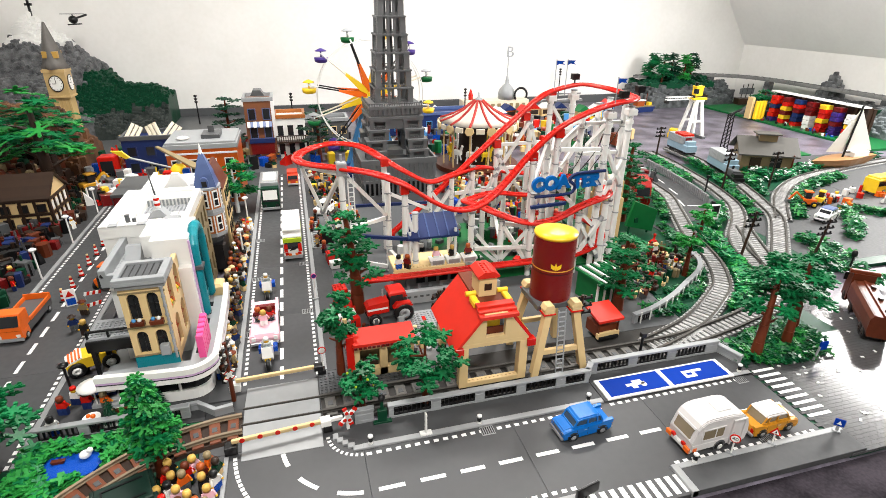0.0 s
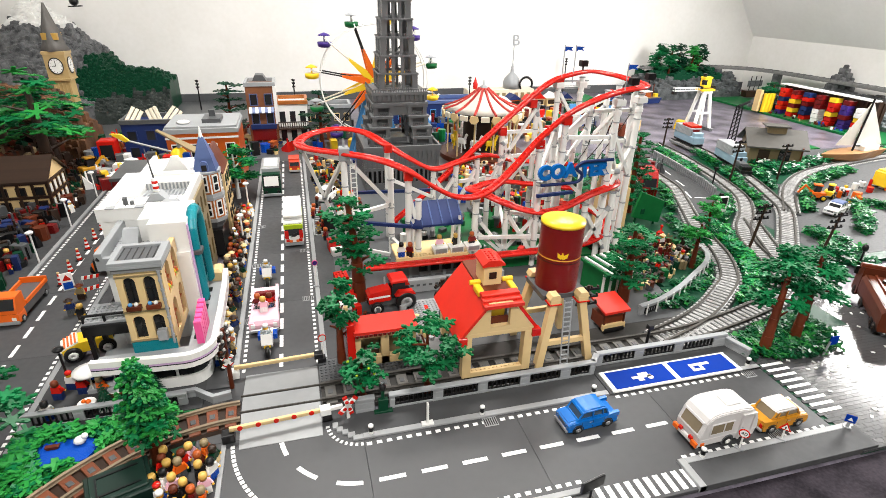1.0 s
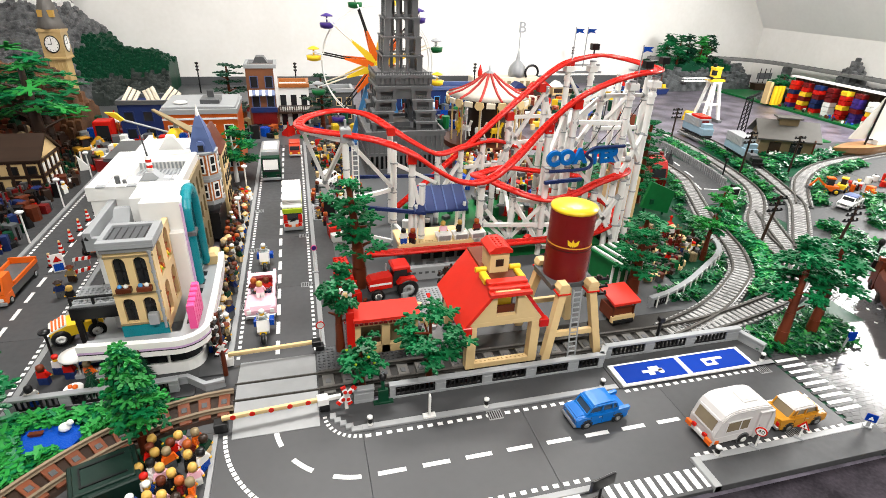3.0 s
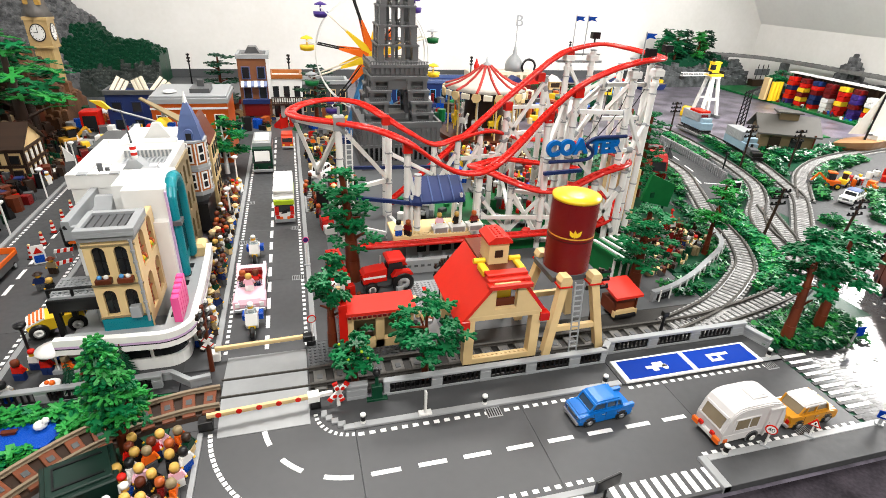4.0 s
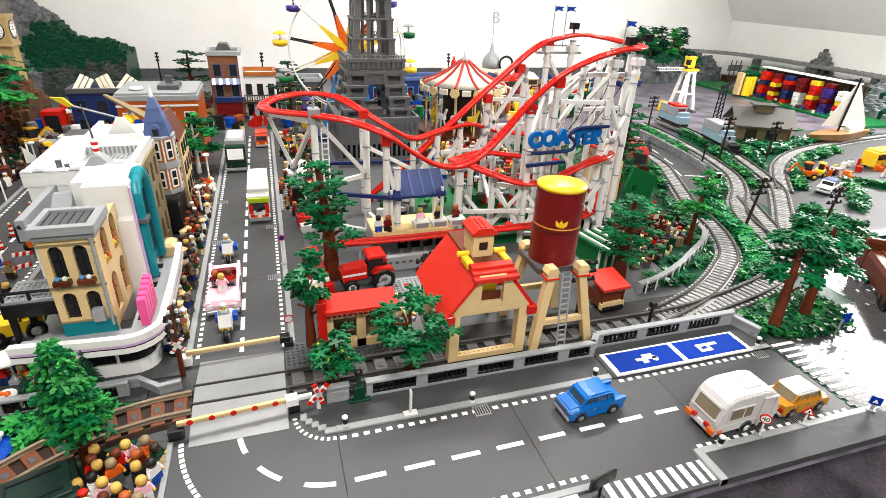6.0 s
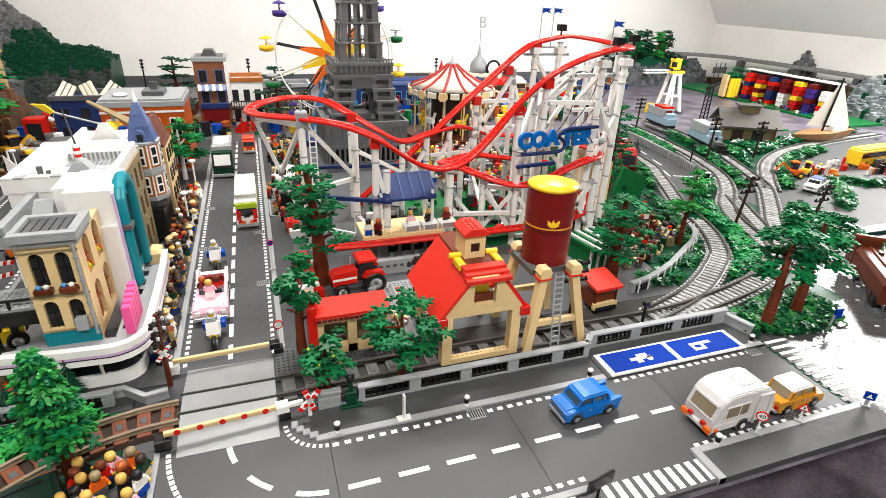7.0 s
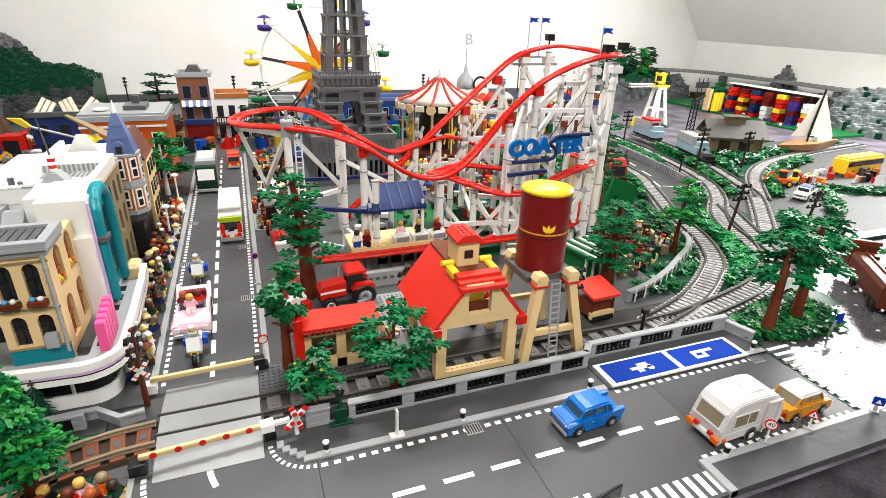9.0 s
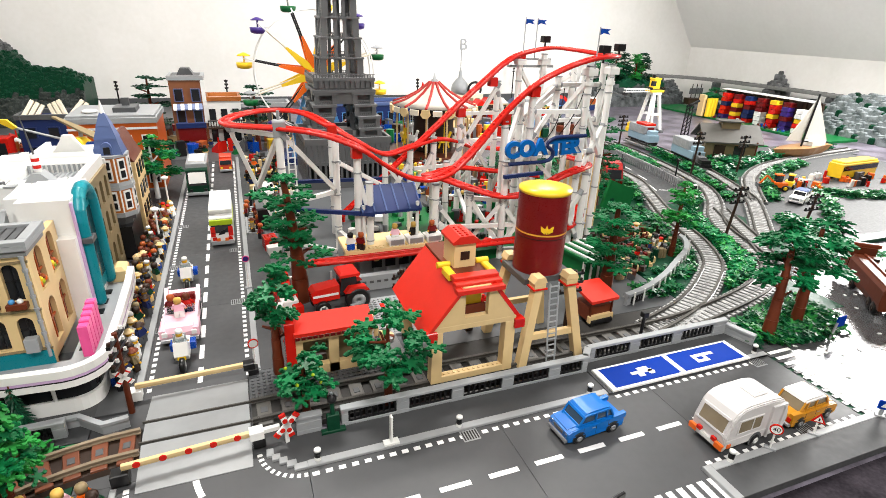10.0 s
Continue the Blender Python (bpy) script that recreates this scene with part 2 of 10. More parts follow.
def spline(pts, per=8, closed=False):
    """A smooth path through the points (Catmull-Rom)."""
    P = [Vector(p) for p in pts]
    n, out = len(P), []
    for i in range(n if closed else n - 1):
        a, b, c, d = (P[(i + j) % n] for j in (-1, 0, 1, 2)) if closed else (P[max(i - 1, 0)], P[i], P[i + 1], P[min(i + 2, n - 1)])
        for s in range(per):
            t = s / per
            out.append(0.5 * (2 * b + (c - a) * t + (2 * a - 5 * b + 4 * c - d) * t * t + (3 * b - a - 3 * c + d) * t ** 3))
    if not closed:
        out.append(P[-1])
    return out


def even(path, step):
    """Points at even steps along a path, with their headings in degrees."""
    out, left = [], step / 2
    for a, b in zip(path, path[1:]):
        d = (b - a).length
        while left <= d:
            out.append((a.lerp(b, left / d), math.degrees(math.atan2(b.y - a.y, b.x - a.x))))
            left += step
        left -= d
    return out


def lettering(name, text, size, depth, mat, parent, m, fat=0.0):
    cu = bpy.data.curves.new(name, "FONT")
    cu.body, cu.size, cu.extrude, cu.align_x, cu.align_y = text, size / 100, depth / 100, "CENTER", "CENTER"
    cu.offset = fat / 100
    tmp = bpy.data.objects.new(name, cu)
    me = bpy.data.meshes.new_from_object(tmp)
    bpy.data.objects.remove(tmp)
    me.materials.clear()
    me.materials.append(mat)
    return part(name, me, None, parent, "", m)

# ---- room ----
# front strip of the floor: its shade is put into a darker plum colour
structure("floor", Build().box(-230, 352, -290, -13.2, -5, -1.0), mottled("floor_front_shaded", (0.012, 0.010, 0.013), (0.048, 0.041, 0.050), 14.0, 0.9, 0.3, 6, 0.08), "flecked plum floor along the front of the layout, coloured darker for its shade", "floor")
structure("floor", Build().box(-230, 352, -13.2, 318, -5, -1), FLOORM, "purple-grey marbled linoleum floor under the whole layout", "floor")
structure("wall_back", Build().box(-230, 352, 303, 318, -1, 215), WALLM, "white painted back wall behind the toy town", "wall")
structure("wall_left", Build().box(-245, -230, -290, 318, -5, 215), WALLM, "white painted side wall", "wall")
structure("wall_front", Build().box(-230, 352, -305, -290, -5, 215), WALLM, "white painted wall behind the viewer", "wall")
structure("wall_knee", Build().box(335, 350, -290, 303, -1, 39), WALLM, "low white knee wall under the roof slope", "wall")
structure("baseboard", Build().box(-230, 335, 301.6, 303, -1, 4.5), DGREY, "dark painted skirting strip along the back wall", "skirting")
structure("ceiling", Build().box(-230, 216, -290, 303, 200, 212), WALLM, "white plastered flat attic ceiling", "ceiling")


def roof_slope():
    # sloping ceiling from the knee wall up to the flat ceiling, with an opening for the roof window
    b = Build()
    def sl(u, y, d=0.0):
        return (335 - 0.6 * u + 0.8 * d, y, 38 + 0.8 * u + 0.6 * d)
    def slab(u0, u1, y0, y1):
        v = [sl(u, y, d) for d in (0, 12) for y in (y0, y1) for u in (u0, u1)]
        b.add(v, [(0, 2, 3, 1), (4, 5, 7, 6), (0, 1, 5, 4), (2, 6, 7, 3), (0, 4, 6, 2), (1, 3, 7, 5)])
    slab(0, 34, -290, 303)
    slab(98, 204, -290, 303)
    slab(34, 98, -290, 71)
    slab(34, 98, 139, 303)
    structure("ceiling_slope", b, SLOPEM, "sloping white attic ceiling", "ceiling")
    w = thing("window_1", "white roof window in the sloping attic ceiling", "roof window", 335 - 0.6 * 73, 100, 38 + 0.8 * 73)
    tagged(w, kind="structure")
    f = Build()
    o = (335 - 0.6 * 73, 100, 38 + 0.8 * 73)
    for u0, u1, y0, y1 in ((34, 36, 71, 139), (96, 98, 71, 139), (36, 96, 71, 73), (36, 96, 137, 139)):
        v = [tuple(Vector(sl(u, y, d)) - Vector(o)) for d in (1, 9) for y in (y0, y1) for u in (u0, u1)]
        f.add(v, [(0, 2, 3, 1), (4, 5, 7, 6), (0, 1, 5, 4), (2, 6, 7, 3), (0, 4, 6, 2), (1, 3, 7, 5)])
    part("window_frame", f, WHITE, w)


roof_slope()
for lx, ly in ((-30, -110), (75, -110), (-15, 105), (128, 155)):
    l = thing("ceiling_light", "flat white ceiling light panel with a slim frame", "ceiling light", lx, ly, 194, 0, "ceiling lights")
    part("frame", Build().box(-34, 34, -18, 18, 0, 6, c=0.5), WHITE, l)


# ---- roads ----
def dashes(b, x0, x1, y, z, length, gap, wide, along="x", first=0.0):
    p = x0 + first
    while p + length <= x1 + 0.01:
        if along == "x":
            b.box(p, p + length, y - wide / 2, y + wide / 2, z, z + 0.03)
        else:
            b.box(y - wide / 2, y + wide / 2, p, p + length, z, z + 0.03)
        p += length + gap


def arc_dash(b, cx, cy, r, wide, a0, a1, z, n=5):
    pts = [(cx + q * math.cos(radians(a0 + (a1 - a0) * i / n)), cy + q * math.sin(radians(a0 + (a1 - a0) * i / n))) for q, s in ((r - wide / 2, 1), (r + wide / 2, -1)) for i in (range(n + 1) if s > 0 else range(n, -1, -1))]
    b.prism(pts, z, z + 0.03)


P = 25.6
road = tagged(new("road"), "dark grey toy road made of square plates with white markings", "road", "", "structure")
plate = mesh(Build().box(0.02, P - 0.02, 0.02, P - 0.02, -0.6, 0, c=0.03), ROAD, "road_plate")
SPOTS = [(-P + i * P, -12.8) for i in range(4)] + [(-P, 28.2 + j * P) for j in range(6)] + [(-75.4, 18 + j * P) for j in range(6)] + [(-P - 24.4, 176), (-24.2, 181.8)]
for x, y in SPOTS:
    part("road_plate", plate, None, road, "", at(x, y))
part("road_plate", Build().box(-P, 0, 12.82, 28.18, -0.6, 0, c=0.03), ROAD, road)
marks = Build()
dashes(marks, 0, 76.8, 0, 0, 4.0, 2.4, 0.72, "x", 1.2)
dashes(marks, 0, 43.5, 7.25, 0, 0.85, 0.75, 0.62, "x", 0.35)
dashes(marks, 44.5, 75, 7.6, 0, 0.85, 0.75, 0.62, "x", 0.35)
dashes(marks, 0, 31, -7.4, 0, 0.85, 0.75, 0.62, "x", 0.35)
dashes(marks, 47.5, 76, -7.0, 0, 0.85, 0.75, 0.5, "x", 0.1)
for a, c in ((189.5, 202.5), (217, 233.5), (247.5, 265)):
    arc_dash(marks, 0, 12.8, 12.8, 0.72, a, c, 0)
for i in range(10):
    arc_dash(marks, 0, 12.8, 5.4, 0.62, 183 + i * 9, 187.5 + i * 9, 0, 2)
for i in range(34):
    arc_dash(marks, 0, 12.8, 20.0, 0.62, 183 + i * 2.65, 184.9 + i * 2.65, 0, 2)
dashes(marks, 29, 180, -12.8, 0, 4.0, 2.4, 0.72, "y", 1.0)
for q in (6.75, -6.75):
    dashes(marks, 29.6, 166, -12.8 + q, 0, 0.85, 0.75, 0.62, "y", 0.2)
    dashes(marks, 18, 150, -62.6 + q * (1.12 if q < 0 else 1.28), 0, 0.85, 0.75, 0.62, "y", 0.2)
dashes(marks, 18, 160, -62.6, 0, 4.0, 2.4, 0.72, "y", 1.0)
for i in range(10):
    marks.box(31.2 + i * 1.6, 32.1 + i * 1.6, -12.3, -9.0, 0, 0.03)
for i in range(9):
    marks.box(77.6, 82.6, 8.4 - i * 1.6, 9.1 - i * 1.6, 0.02, 0.05)
tagged(part("road_marking", marks, PAINTW, road, "white painted dashes, edge marks and zebra bars"), kind="")
drains = Build()
for x, y in ((21.0, 7.2), (66, -6.8), (73.4, 7.4), (-7.0, 54), (-7.0, 79.6), (-19, 73), (-19.2, 47.2), (-19, 98.4)):
    along = abs(x) > 20.5 or y < 20
    drains.box(x - 1.2, x + 1.2, y - 1.0, y + 1.0, 0, 0.035, 0)
    for i in range(6):
        drains.box(x - 1.05 + i * 0.38, x - 0.85 + i * 0.38, y - 0.8, y + 0.8, 0.035, 0.06, 1)
part("drain", drains, [KERB, BLACK], road)


def pavement(name, b, label):
    return structure(name, b, [PAVE, KERB, LGREY], label, "pavement")


b = Build()
b.box(0, 44, 9.4, 14.2, -0.6, 0.32, 0).box(0, 44, 8.3, 9.4, -0.6, 0.36, 1, 0.06)
b.box(44.2, 76.8, 8.3, 18.4, -0.6, 0.30, 0)
b.box(72.6, 76.8, 8.3, 9.3, -0.6, 0.40, 1, 0.06)
# the corner kerb climbs round in square steps
for x0, x1, y0, y1 in ((-1.6, 0, 8.3, 9.3), (-2.4, -1.2, 9.1, 10.1), (-3.2, -2.2, 9.9, 10.9), (-4.0, -3.0, 10.7, 11.7), (-4.6, -3.7, 11.5, 12.8)):
    b.box(x0, x1, y0, y1, -0.6, 0.36, 1, 0.05)
b.prism([(0, 12.8), (-3.9, 12.8), (-3.8, 11.7), (-3.0, 10.9), (-2.2, 10.1), (-1.3, 9.3), (0, 9.3)], -0.6, 0.32, "z", 0)
b.box(-4.6, 0, 12.8, 16.4, -0.6, 0.3, 0)
pavement("pavement", b, "dark grey toy pavement with a pale grey kerb beside the road")
b = Build()
b.box(46.4, 80, -12.9, -8.6, -0.6, 0.5, 0, 0.05).box(47.4, 80, -8.6, -7.6, -0.6, 0.55, 1, 0.06).box(46.2, 47.4, -12.9, -7.6, -0.6, 0.55, 1, 0.06)
pavement("pavement", b, "dark grey corner pavement with a raised pale kerb")
b = Build()
b.box(-5.2, -4.2, 30, 170, -0.6, 0.36, 1, 0.06).box(-4.2, 0.2, 30, 170, -0.6, 0.32, 0)
b.box(-21.4, -20.4, 30, 170, -0.6, 0.36, 1, 0.06).box(-25.6, -21.4, 26, 170, -0.6, 0.32, 0)
pavement("pavement", b, "dark grey pavement strips with pale kerbs along the street")
b = Build()
b.box(-72.2, -71.2, 18, 165, -0.6, 0.36, 1, 0.06).box(-96, -72.2, 18, 165, -0.6, 0.32, 0)
b.box(-53.2, -52.2, 18, 165, -0.6, 0.36, 1, 0.06).box(-52.2, -25.6, 21.5, 40, -0.6, 0.32, 0).box(-52.2, -25.6, 86, 170, -0.6, 0.3, 0)
pavement("pavement", b, "dark grey pavements along the side street")
b = Build()
b.box(-52, -20.9, -22, 8, -0.9, 0.06, 0).box(-21.6, -20.9, -22, 12, -0.6, 0.36, 1, 0.05)
pavement("pavement", b, "grey paved standing area outside the road bend")

# ground sheets of the layout
structure("ground", Build().box(-4, 76.6, 28, 176, -0.9, -0.02).box(-140, -96, 18, 300, -0.9, -0.02).box(-96, -4.3, 165.2, 300, -0.9, 0.1), DGREY, "dark grey baseplates under the fairground and houses", "ground")
structure("ground", Build().box(0.3, 78, 16.45, 27.9, -0.9, -0.05), BEDDARK, "dark baseplates below the straight railway line", "ground")
structure("ground", Build().box(77, 92, -12.9, 16.2, -0.9, -0.2).box(76.8, 108, 16.4, 40, -0.9, 0.05).box(78.1, 168, 40.2, 140, -0.9, 0.05).box(168.2, 200, 100, 140, -0.9, 0.05), DGREEN, "dark green baseplates below the railway lines", "ground")
structure("ground", Build().box(-52, -25.7, 8.2, 21.4, -0.9, 0.03).box(-140, -52.1, -22, 17.9, -0.9, 0.03), DGREEN, "green baseplates beside the old railway bend", "ground")
structure("ground", Build().box(134, 230, 44, 83.8, -0.9, 0.08).box(200.2, 262, 84, 139, -0.9, 0.06).box(168.2, 200, 83.9, 99.8, -0.9, 0.06), PAVE, "smooth grey yard beside the railway", "ground")
structure("ground", Build().box(118, 142, 80, 150, 0.06, 0.2).box(104, 118, 66, 80, 0.06, 0.2), PAVE, "grey parking ground beside the railway line", "ground")
q = Build()
for x0, x1, y0, y1 in ((212, 236, 140, 150), (276, 334, 141, 262), (276.1, 334, 262, 285)):
    q.box(x0, x1, y0, y1, -0.9, 0.2)
structure("ground", q, GREEN, "bright green quay plates round the harbour basin", "ground")


def glossy_floor():
    # a street of small glossy tiles, each lying a little out of true
    b, r = Build(), random.Random(4)
    for j in range(int((45 + 13) / 0.8)):
        for i in range(int((118 - 77) / 1.6)):
            x, y = 77 + i * 1.6 + 0.8 * (j % 2), -13 + j * 0.8
            if (y > 13 and x < 96) or (100 < x and y > 38):
                continue
            s = [r.uniform(-0.009, 0.009) for _ in range(4)]
            v = [(x + 0.02, y + 0.02, s[0]), (x + 1.58, y + 0.02, s[1]), (x + 1.58, y + 0.78, s[2]), (x + 0.02, y + 0.78, s[3])]
            v += [(p[0], p[1], -0.6) for p in v]
            b.add(v, [(0, 1, 2, 3), (0, 4, 5, 1), (1, 5, 6, 2), (2, 6, 7, 3), (3, 7, 4, 0)])
    structure("ground", b, SHINY, "glossy dark grey tiled street with slightly uneven tiles", "tiled street")
    s = Build()
    for _ in range(60):
        x, y = r.uniform(84, 116), r.uniform(-10, 30)
        if y > 13 and x < 96:
            continue
        s.m = Matrix.Translation((x, y, 0.04)) @ Matrix.Rotation(r.uniform(0, 6), 4, "Z")
        s.box(-0.35, 0.35, -0.2, 0.2, 0, 0.12)
    tagged(single("white_plates", s, WHITE, "small loose white plates strewn over the tiled street", "toy bricks"), kind="stuff")


glossy_floor()


# ---- level crossing ----
cr = thing("level_crossing", "pale grey level crossing ramp between the rails", "level crossing", -12.6, 20)
for y0, y1, z0, z1 in ((-9.3, -2.3, 0.1, 0.95), (-1.7, 1.7, 0.95, 0.95), (2.3, 8.6, 0.95, 0.1)):
    part("ramp_plate", Build().prism([(y0, -0.1), (y1, -0.1), (y1, z1), (y0, z0)], -6.4, 6.4, "x"), RAMP, cr)


LINES = []


def railway(name, label, ctrl, pitch, sleeper_mats, wide=6.0, thick=0.75, rail_mat=None, seed=0, bed=None):
    path = spline(ctrl, 10)
    LINES.extend((p.x, p.y) for p in path)
    o = path[0].copy()
    t = thing(name, label, "railway track", o.x, o.y, 0)
    loc = [p - Vector((o.x, o.y, 0)) for p in path]
    prof = [(-0.36, 0), (-0.36, 0.14), (-0.14, 0.2), (-0.14, 0.42), (-0.24, 0.48), (-0.24, 0.66), (0.24, 0.66), (0.24, 0.48), (0.14, 0.42), (0.14, 0.2), (0.36, 0.14), (0.36, 0)]
    for s in (-2.0, 2.0):
        part("rail", Build().sweep(loc, [(a + s, h - 0.1) for a, h in prof], 0, False), rail_mat or RAILM, t)
    me = mesh(Build().box(-pitch * 0.3, pitch * 0.3, -wide / 2, wide / 2, -thick, 0, c=0.06).box(-pitch * 0.14, pitch * 0.14, -0.55, 0.55, 0, 0.1, 1, 0.05), sleeper_mats, "sleeper")
    for p, a in even(loc, pitch):
        part("sleeper", me, None, t, "", pose(p.x / 100, p.y / 100, p.z / 100, 0, 0, a))
    if bed is not None:
        part("track_bed", Build().sweep(loc, [(-wide * 0.56, -0.9), (-wide * 0.5, -0.35), (wide * 0.5, -0.35), (wide * 0.56, -0.9)], 0, False), bed, t)
    return t


R = 0.9
SLEEPER_G = plastic("sleeper_grey", (0.40, 0.40, 0.395), 0.4, 0.18)
railway("railway_track", "old railway bend with reddish brown sleepers", [(-19.2, 18.4, R), (-24.5, 17.9, R), (-31, 16.0, R), (-38, 11.8, R), (-45, 5, R), (-52, -5, R)], 2.9, [SLEEPER_B, DGREY], rail_mat=plastic("rail_brown", (0.27, 0.215, 0.15), 0.32, 0.15), bed=DBROWN)
railway("railway_track", "straight railway line with dark grey sleepers behind the parapet", [(-5.9, 19.8, R), (5, 20, R), (30, 20, R), (50, 20, R), (62, 20, R)], 3.2, [plastic("sleeper_dark", (0.13, 0.125, 0.115), 0.4, 0.2), DGREY], bed=BEDDARK)
part("rail", Build().box(-6.7, 6.7, 1.9, 2.1, 0.8, 1.15).box(-6.7, 6.7, -2.1, -1.9, 0.8, 1.15), RAILM, cr)
railway("railway_track", "curved railway branch with pale grey sleepers climbing between shrubs", [(62, 20.8, R), (68.5, 22.8, R), (75.7, 25.5, R), (83.1, 29.4, R), (89.6, 33.8, R), (95.4, 38.3, R), (98.9, 42.7, R), (101.8, 47.4, R), (104.2, 52.2, R), (106.6, 58.8, R), (110, 69, R), (115, 79, R), (121, 91, R), (126.5, 103, R), (129, 118, R)], 1.55, [SLEEPER_G, SLEEPER_G], bed=DGREY)
railway("railway_track", "railway line with pale grey sleepers leading to the junction", [(62, 20, R), (70.5, 20.7, R), (79.6, 22.4, R), (88.5, 24.5, R), (97, 27.2, R), (104.8, 31.2, R), (112, 37.4, R), (118, 46, R), (124.5, 58, R), (131, 70, R)], 1.55, [SLEEPER_G, SLEEPER_G], bed=DGREY)
railway("railway_track", "winding railway line with pale sleepers through the shrubs", [(107, 31, R), (110.5, 38, R), (113.7, 45.7, R), (117.6, 56.2, R), (124.2, 65.5, R), (134.3, 75.4, R), (143.2, 87, R), (147.9, 98.5, R), (151.6, 111.5, R), (154.6, 126.3, R), (157.4, 143, R), (158.4, 160, R)], 1.55, [SLEEPER_G, SLEEPER_G], bed=DGREY)
railway("railway_track", "railway line with pale sleepers across the yard to the harbour", [(122, 46, R), (127, 51.5, R), (137, 61.5, R), (149, 74.5, R), (155, 86.3, R), (160.4, 98.5, R), (164.8, 110, R), (168.4, 122, R), (170.8, 134, R), (172.8, 148, R), (174, 166, R)], 1.55, [SLEEPER_G, SLEEPER_G], bed=DGREY)
railway("railway_track", "railway curve with pale sleepers bending off past the yard", [(150, 73, R), (160.5, 84.2, R), (172, 94.8, R), (185.5, 103.4, R), (199.2, 109.2, R), (220.5, 114.6, R), (242, 118.9, R), (270, 123, R)], 1.55, [SLEEPER_G, SLEEPER_G], bed=DGREY)

# ---- walls and signs along the front road ----
def grille(w, h):
    b = Build().box(-w / 2, w / 2, -0.18, 0.18, 0, h * 0.16).box(-w / 2, w / 2, -0.18, 0.18, h * 0.84, h)
    n = max(3, int(w / 0.8))
    for i in range(n + 1):
        x = -w / 2 + 0.12 + i * (w - 0.24) / n
        b.box(x - 0.12, x + 0.12, -0.15, 0.15, h * 0.16, h * 0.84)
    return b


def parapet(label, x, y, z, rz, length, panels, high=2.9, thick=0.8):
    """A low grey wall with pillars, a coping and black grilles. panels: spans along the wall."""
    t = thing("parapet_wall", label, "wall", x, y, z, rz)
    edges = [0] + [e for p in panels for e in p] + [length]
    for a, c in zip(edges[::2], edges[1::2]):
        if c - a > 0.05:
            b = Build()
            for k in range(4):
                b.box(a, c, 0.03 * (k % 2), thick - 0.03 * (k % 2), k * (high - 0.4) / 4, (k + 1) * (high - 0.4) / 4 - 0.02, 0, 0.02)
            part("pillar", b, LGREY, t)
    for a, c in panels:
        part("plinth", Build().box(a, c, 0.05, thick - 0.05, 0, 0.35), LGREY, t)
        part("grille", grille(c - a, high - 0.8), BLACK, t, "black slotted grille", at((a + c) / 2, thick / 2, 0.38))
    part("coping", Build().box(-0.1, length + 0.1, -0.15, thick + 0.15, high - 0.4, high, 0, 0.07), LGREY, t)
    return t


parapet("pale grey brick parapet wall with black grilles beside the railway", 5.2, 13.9, 0.3, 0, 38.8, [(0.9, 7.6), (9.4, 15.8), (17.6, 23.8), (25.7, 31.8), (33.8, 37.8)])
parapet("short pale grey brick wall at the crossing", -0.6, 14.0, 0.3, 0, 3.2, [])
parapet("pale grey parapet wall with black grilles behind the parking bay", 45.6, 15.9, 0.3, 0, 29.4, [(1.2, 8.2), (10.2, 17.2), (19.2, 26.4)])
parapet("short angled end of the pale grey parapet", 43.9, 14.0, 0.3, 47, 2.6, [])
parapet("low pale grey return wall of the parking bay", 74.8, 16.2, 0.3, -72, 5.2, [], 2.0)
parapet("pale grey parapet with black grilles below the diner terrace", -52, 22.9, 0.0, 0, 24, [(1.0, 7.0), (8.6, 14.0), (20.4, 22.6)], 2.8)

pk = thing("parking_board", "blue parking bay board with white border and two white symbols", "parking sign", 58.7, 11.0, 0.3)
part("border", Build().box(-13.9, 13.9, -2.75, 2.75, 0, 0.32, 0, 0.04), WHITE, pk)
for s in (-1, 1):
    part("panel", Build().box(s * 6.75 - 6.25, s * 6.75 + 6.25, -2.3, 2.3, 0.32, 0.36), SIGNBLUE, pk)
part("letter_p", Build().box(4.2, 8.6, 0.15, 0.8, 0.36, 0.42).box(4.2, 4.85, -1.2, 0.15, 0.36, 0.42).box(6.1, 6.75, -1.2, 0.15, 0.36, 0.42).box(4.85, 6.1, -1.2, -0.6, 0.36, 0.42), PAINTW, pk, "white letter P laid sideways")
part("symbol", Build().box(-8.6, -4.6, -0.55, 0.1, 0.36, 0.42).box(-7.0, -5.0, 0.1, 0.8, 0.36, 0.42).box(-7.6, -6.5, -1.25, -0.55, 0.36, 0.42).cyl(-5.0, -0.6, 0.36, 0.42, 0.6, 12), PAINTW, pk, "white vehicle symbol")
board2 = thing("parking_board", "corner of another blue and white parking board at the layout edge", "parking sign", 22.2, -11.2, 0.02)
part("border", Build().box(-5, 5, -1.7, 1.7, 0, 0.3, 0, 0.04), WHITE, board2)
part("panel", Build().box(-4.5, 4.5, -1.4, 1.2, 0.3, 0.34), SIGNBLUE, board2)
part("kerb", Build().box(-22, 8.2, 1.8, 2.7, 0, 0.34, 0, 0.05), KERB, board2)


def bollard(x, y, z=0.32):
    t = thing("bollard", "small white and black banded plastic bollard on the kerb", "bollard", x, y, z, 0, "bollards on the kerb")
    part("post", Build().cyl(0, 0, 0, 0.5, 0.4, 12).lathe(0, 0, [(0.44, 1.35), (0.44, 1.6), (0.3, 1.72), (0.05, 1.74)], 12), WHITE, t)
    part("band", Build().cyl(0, 0, 0.5, 1.35, 0.4, 12), BLACK, t)


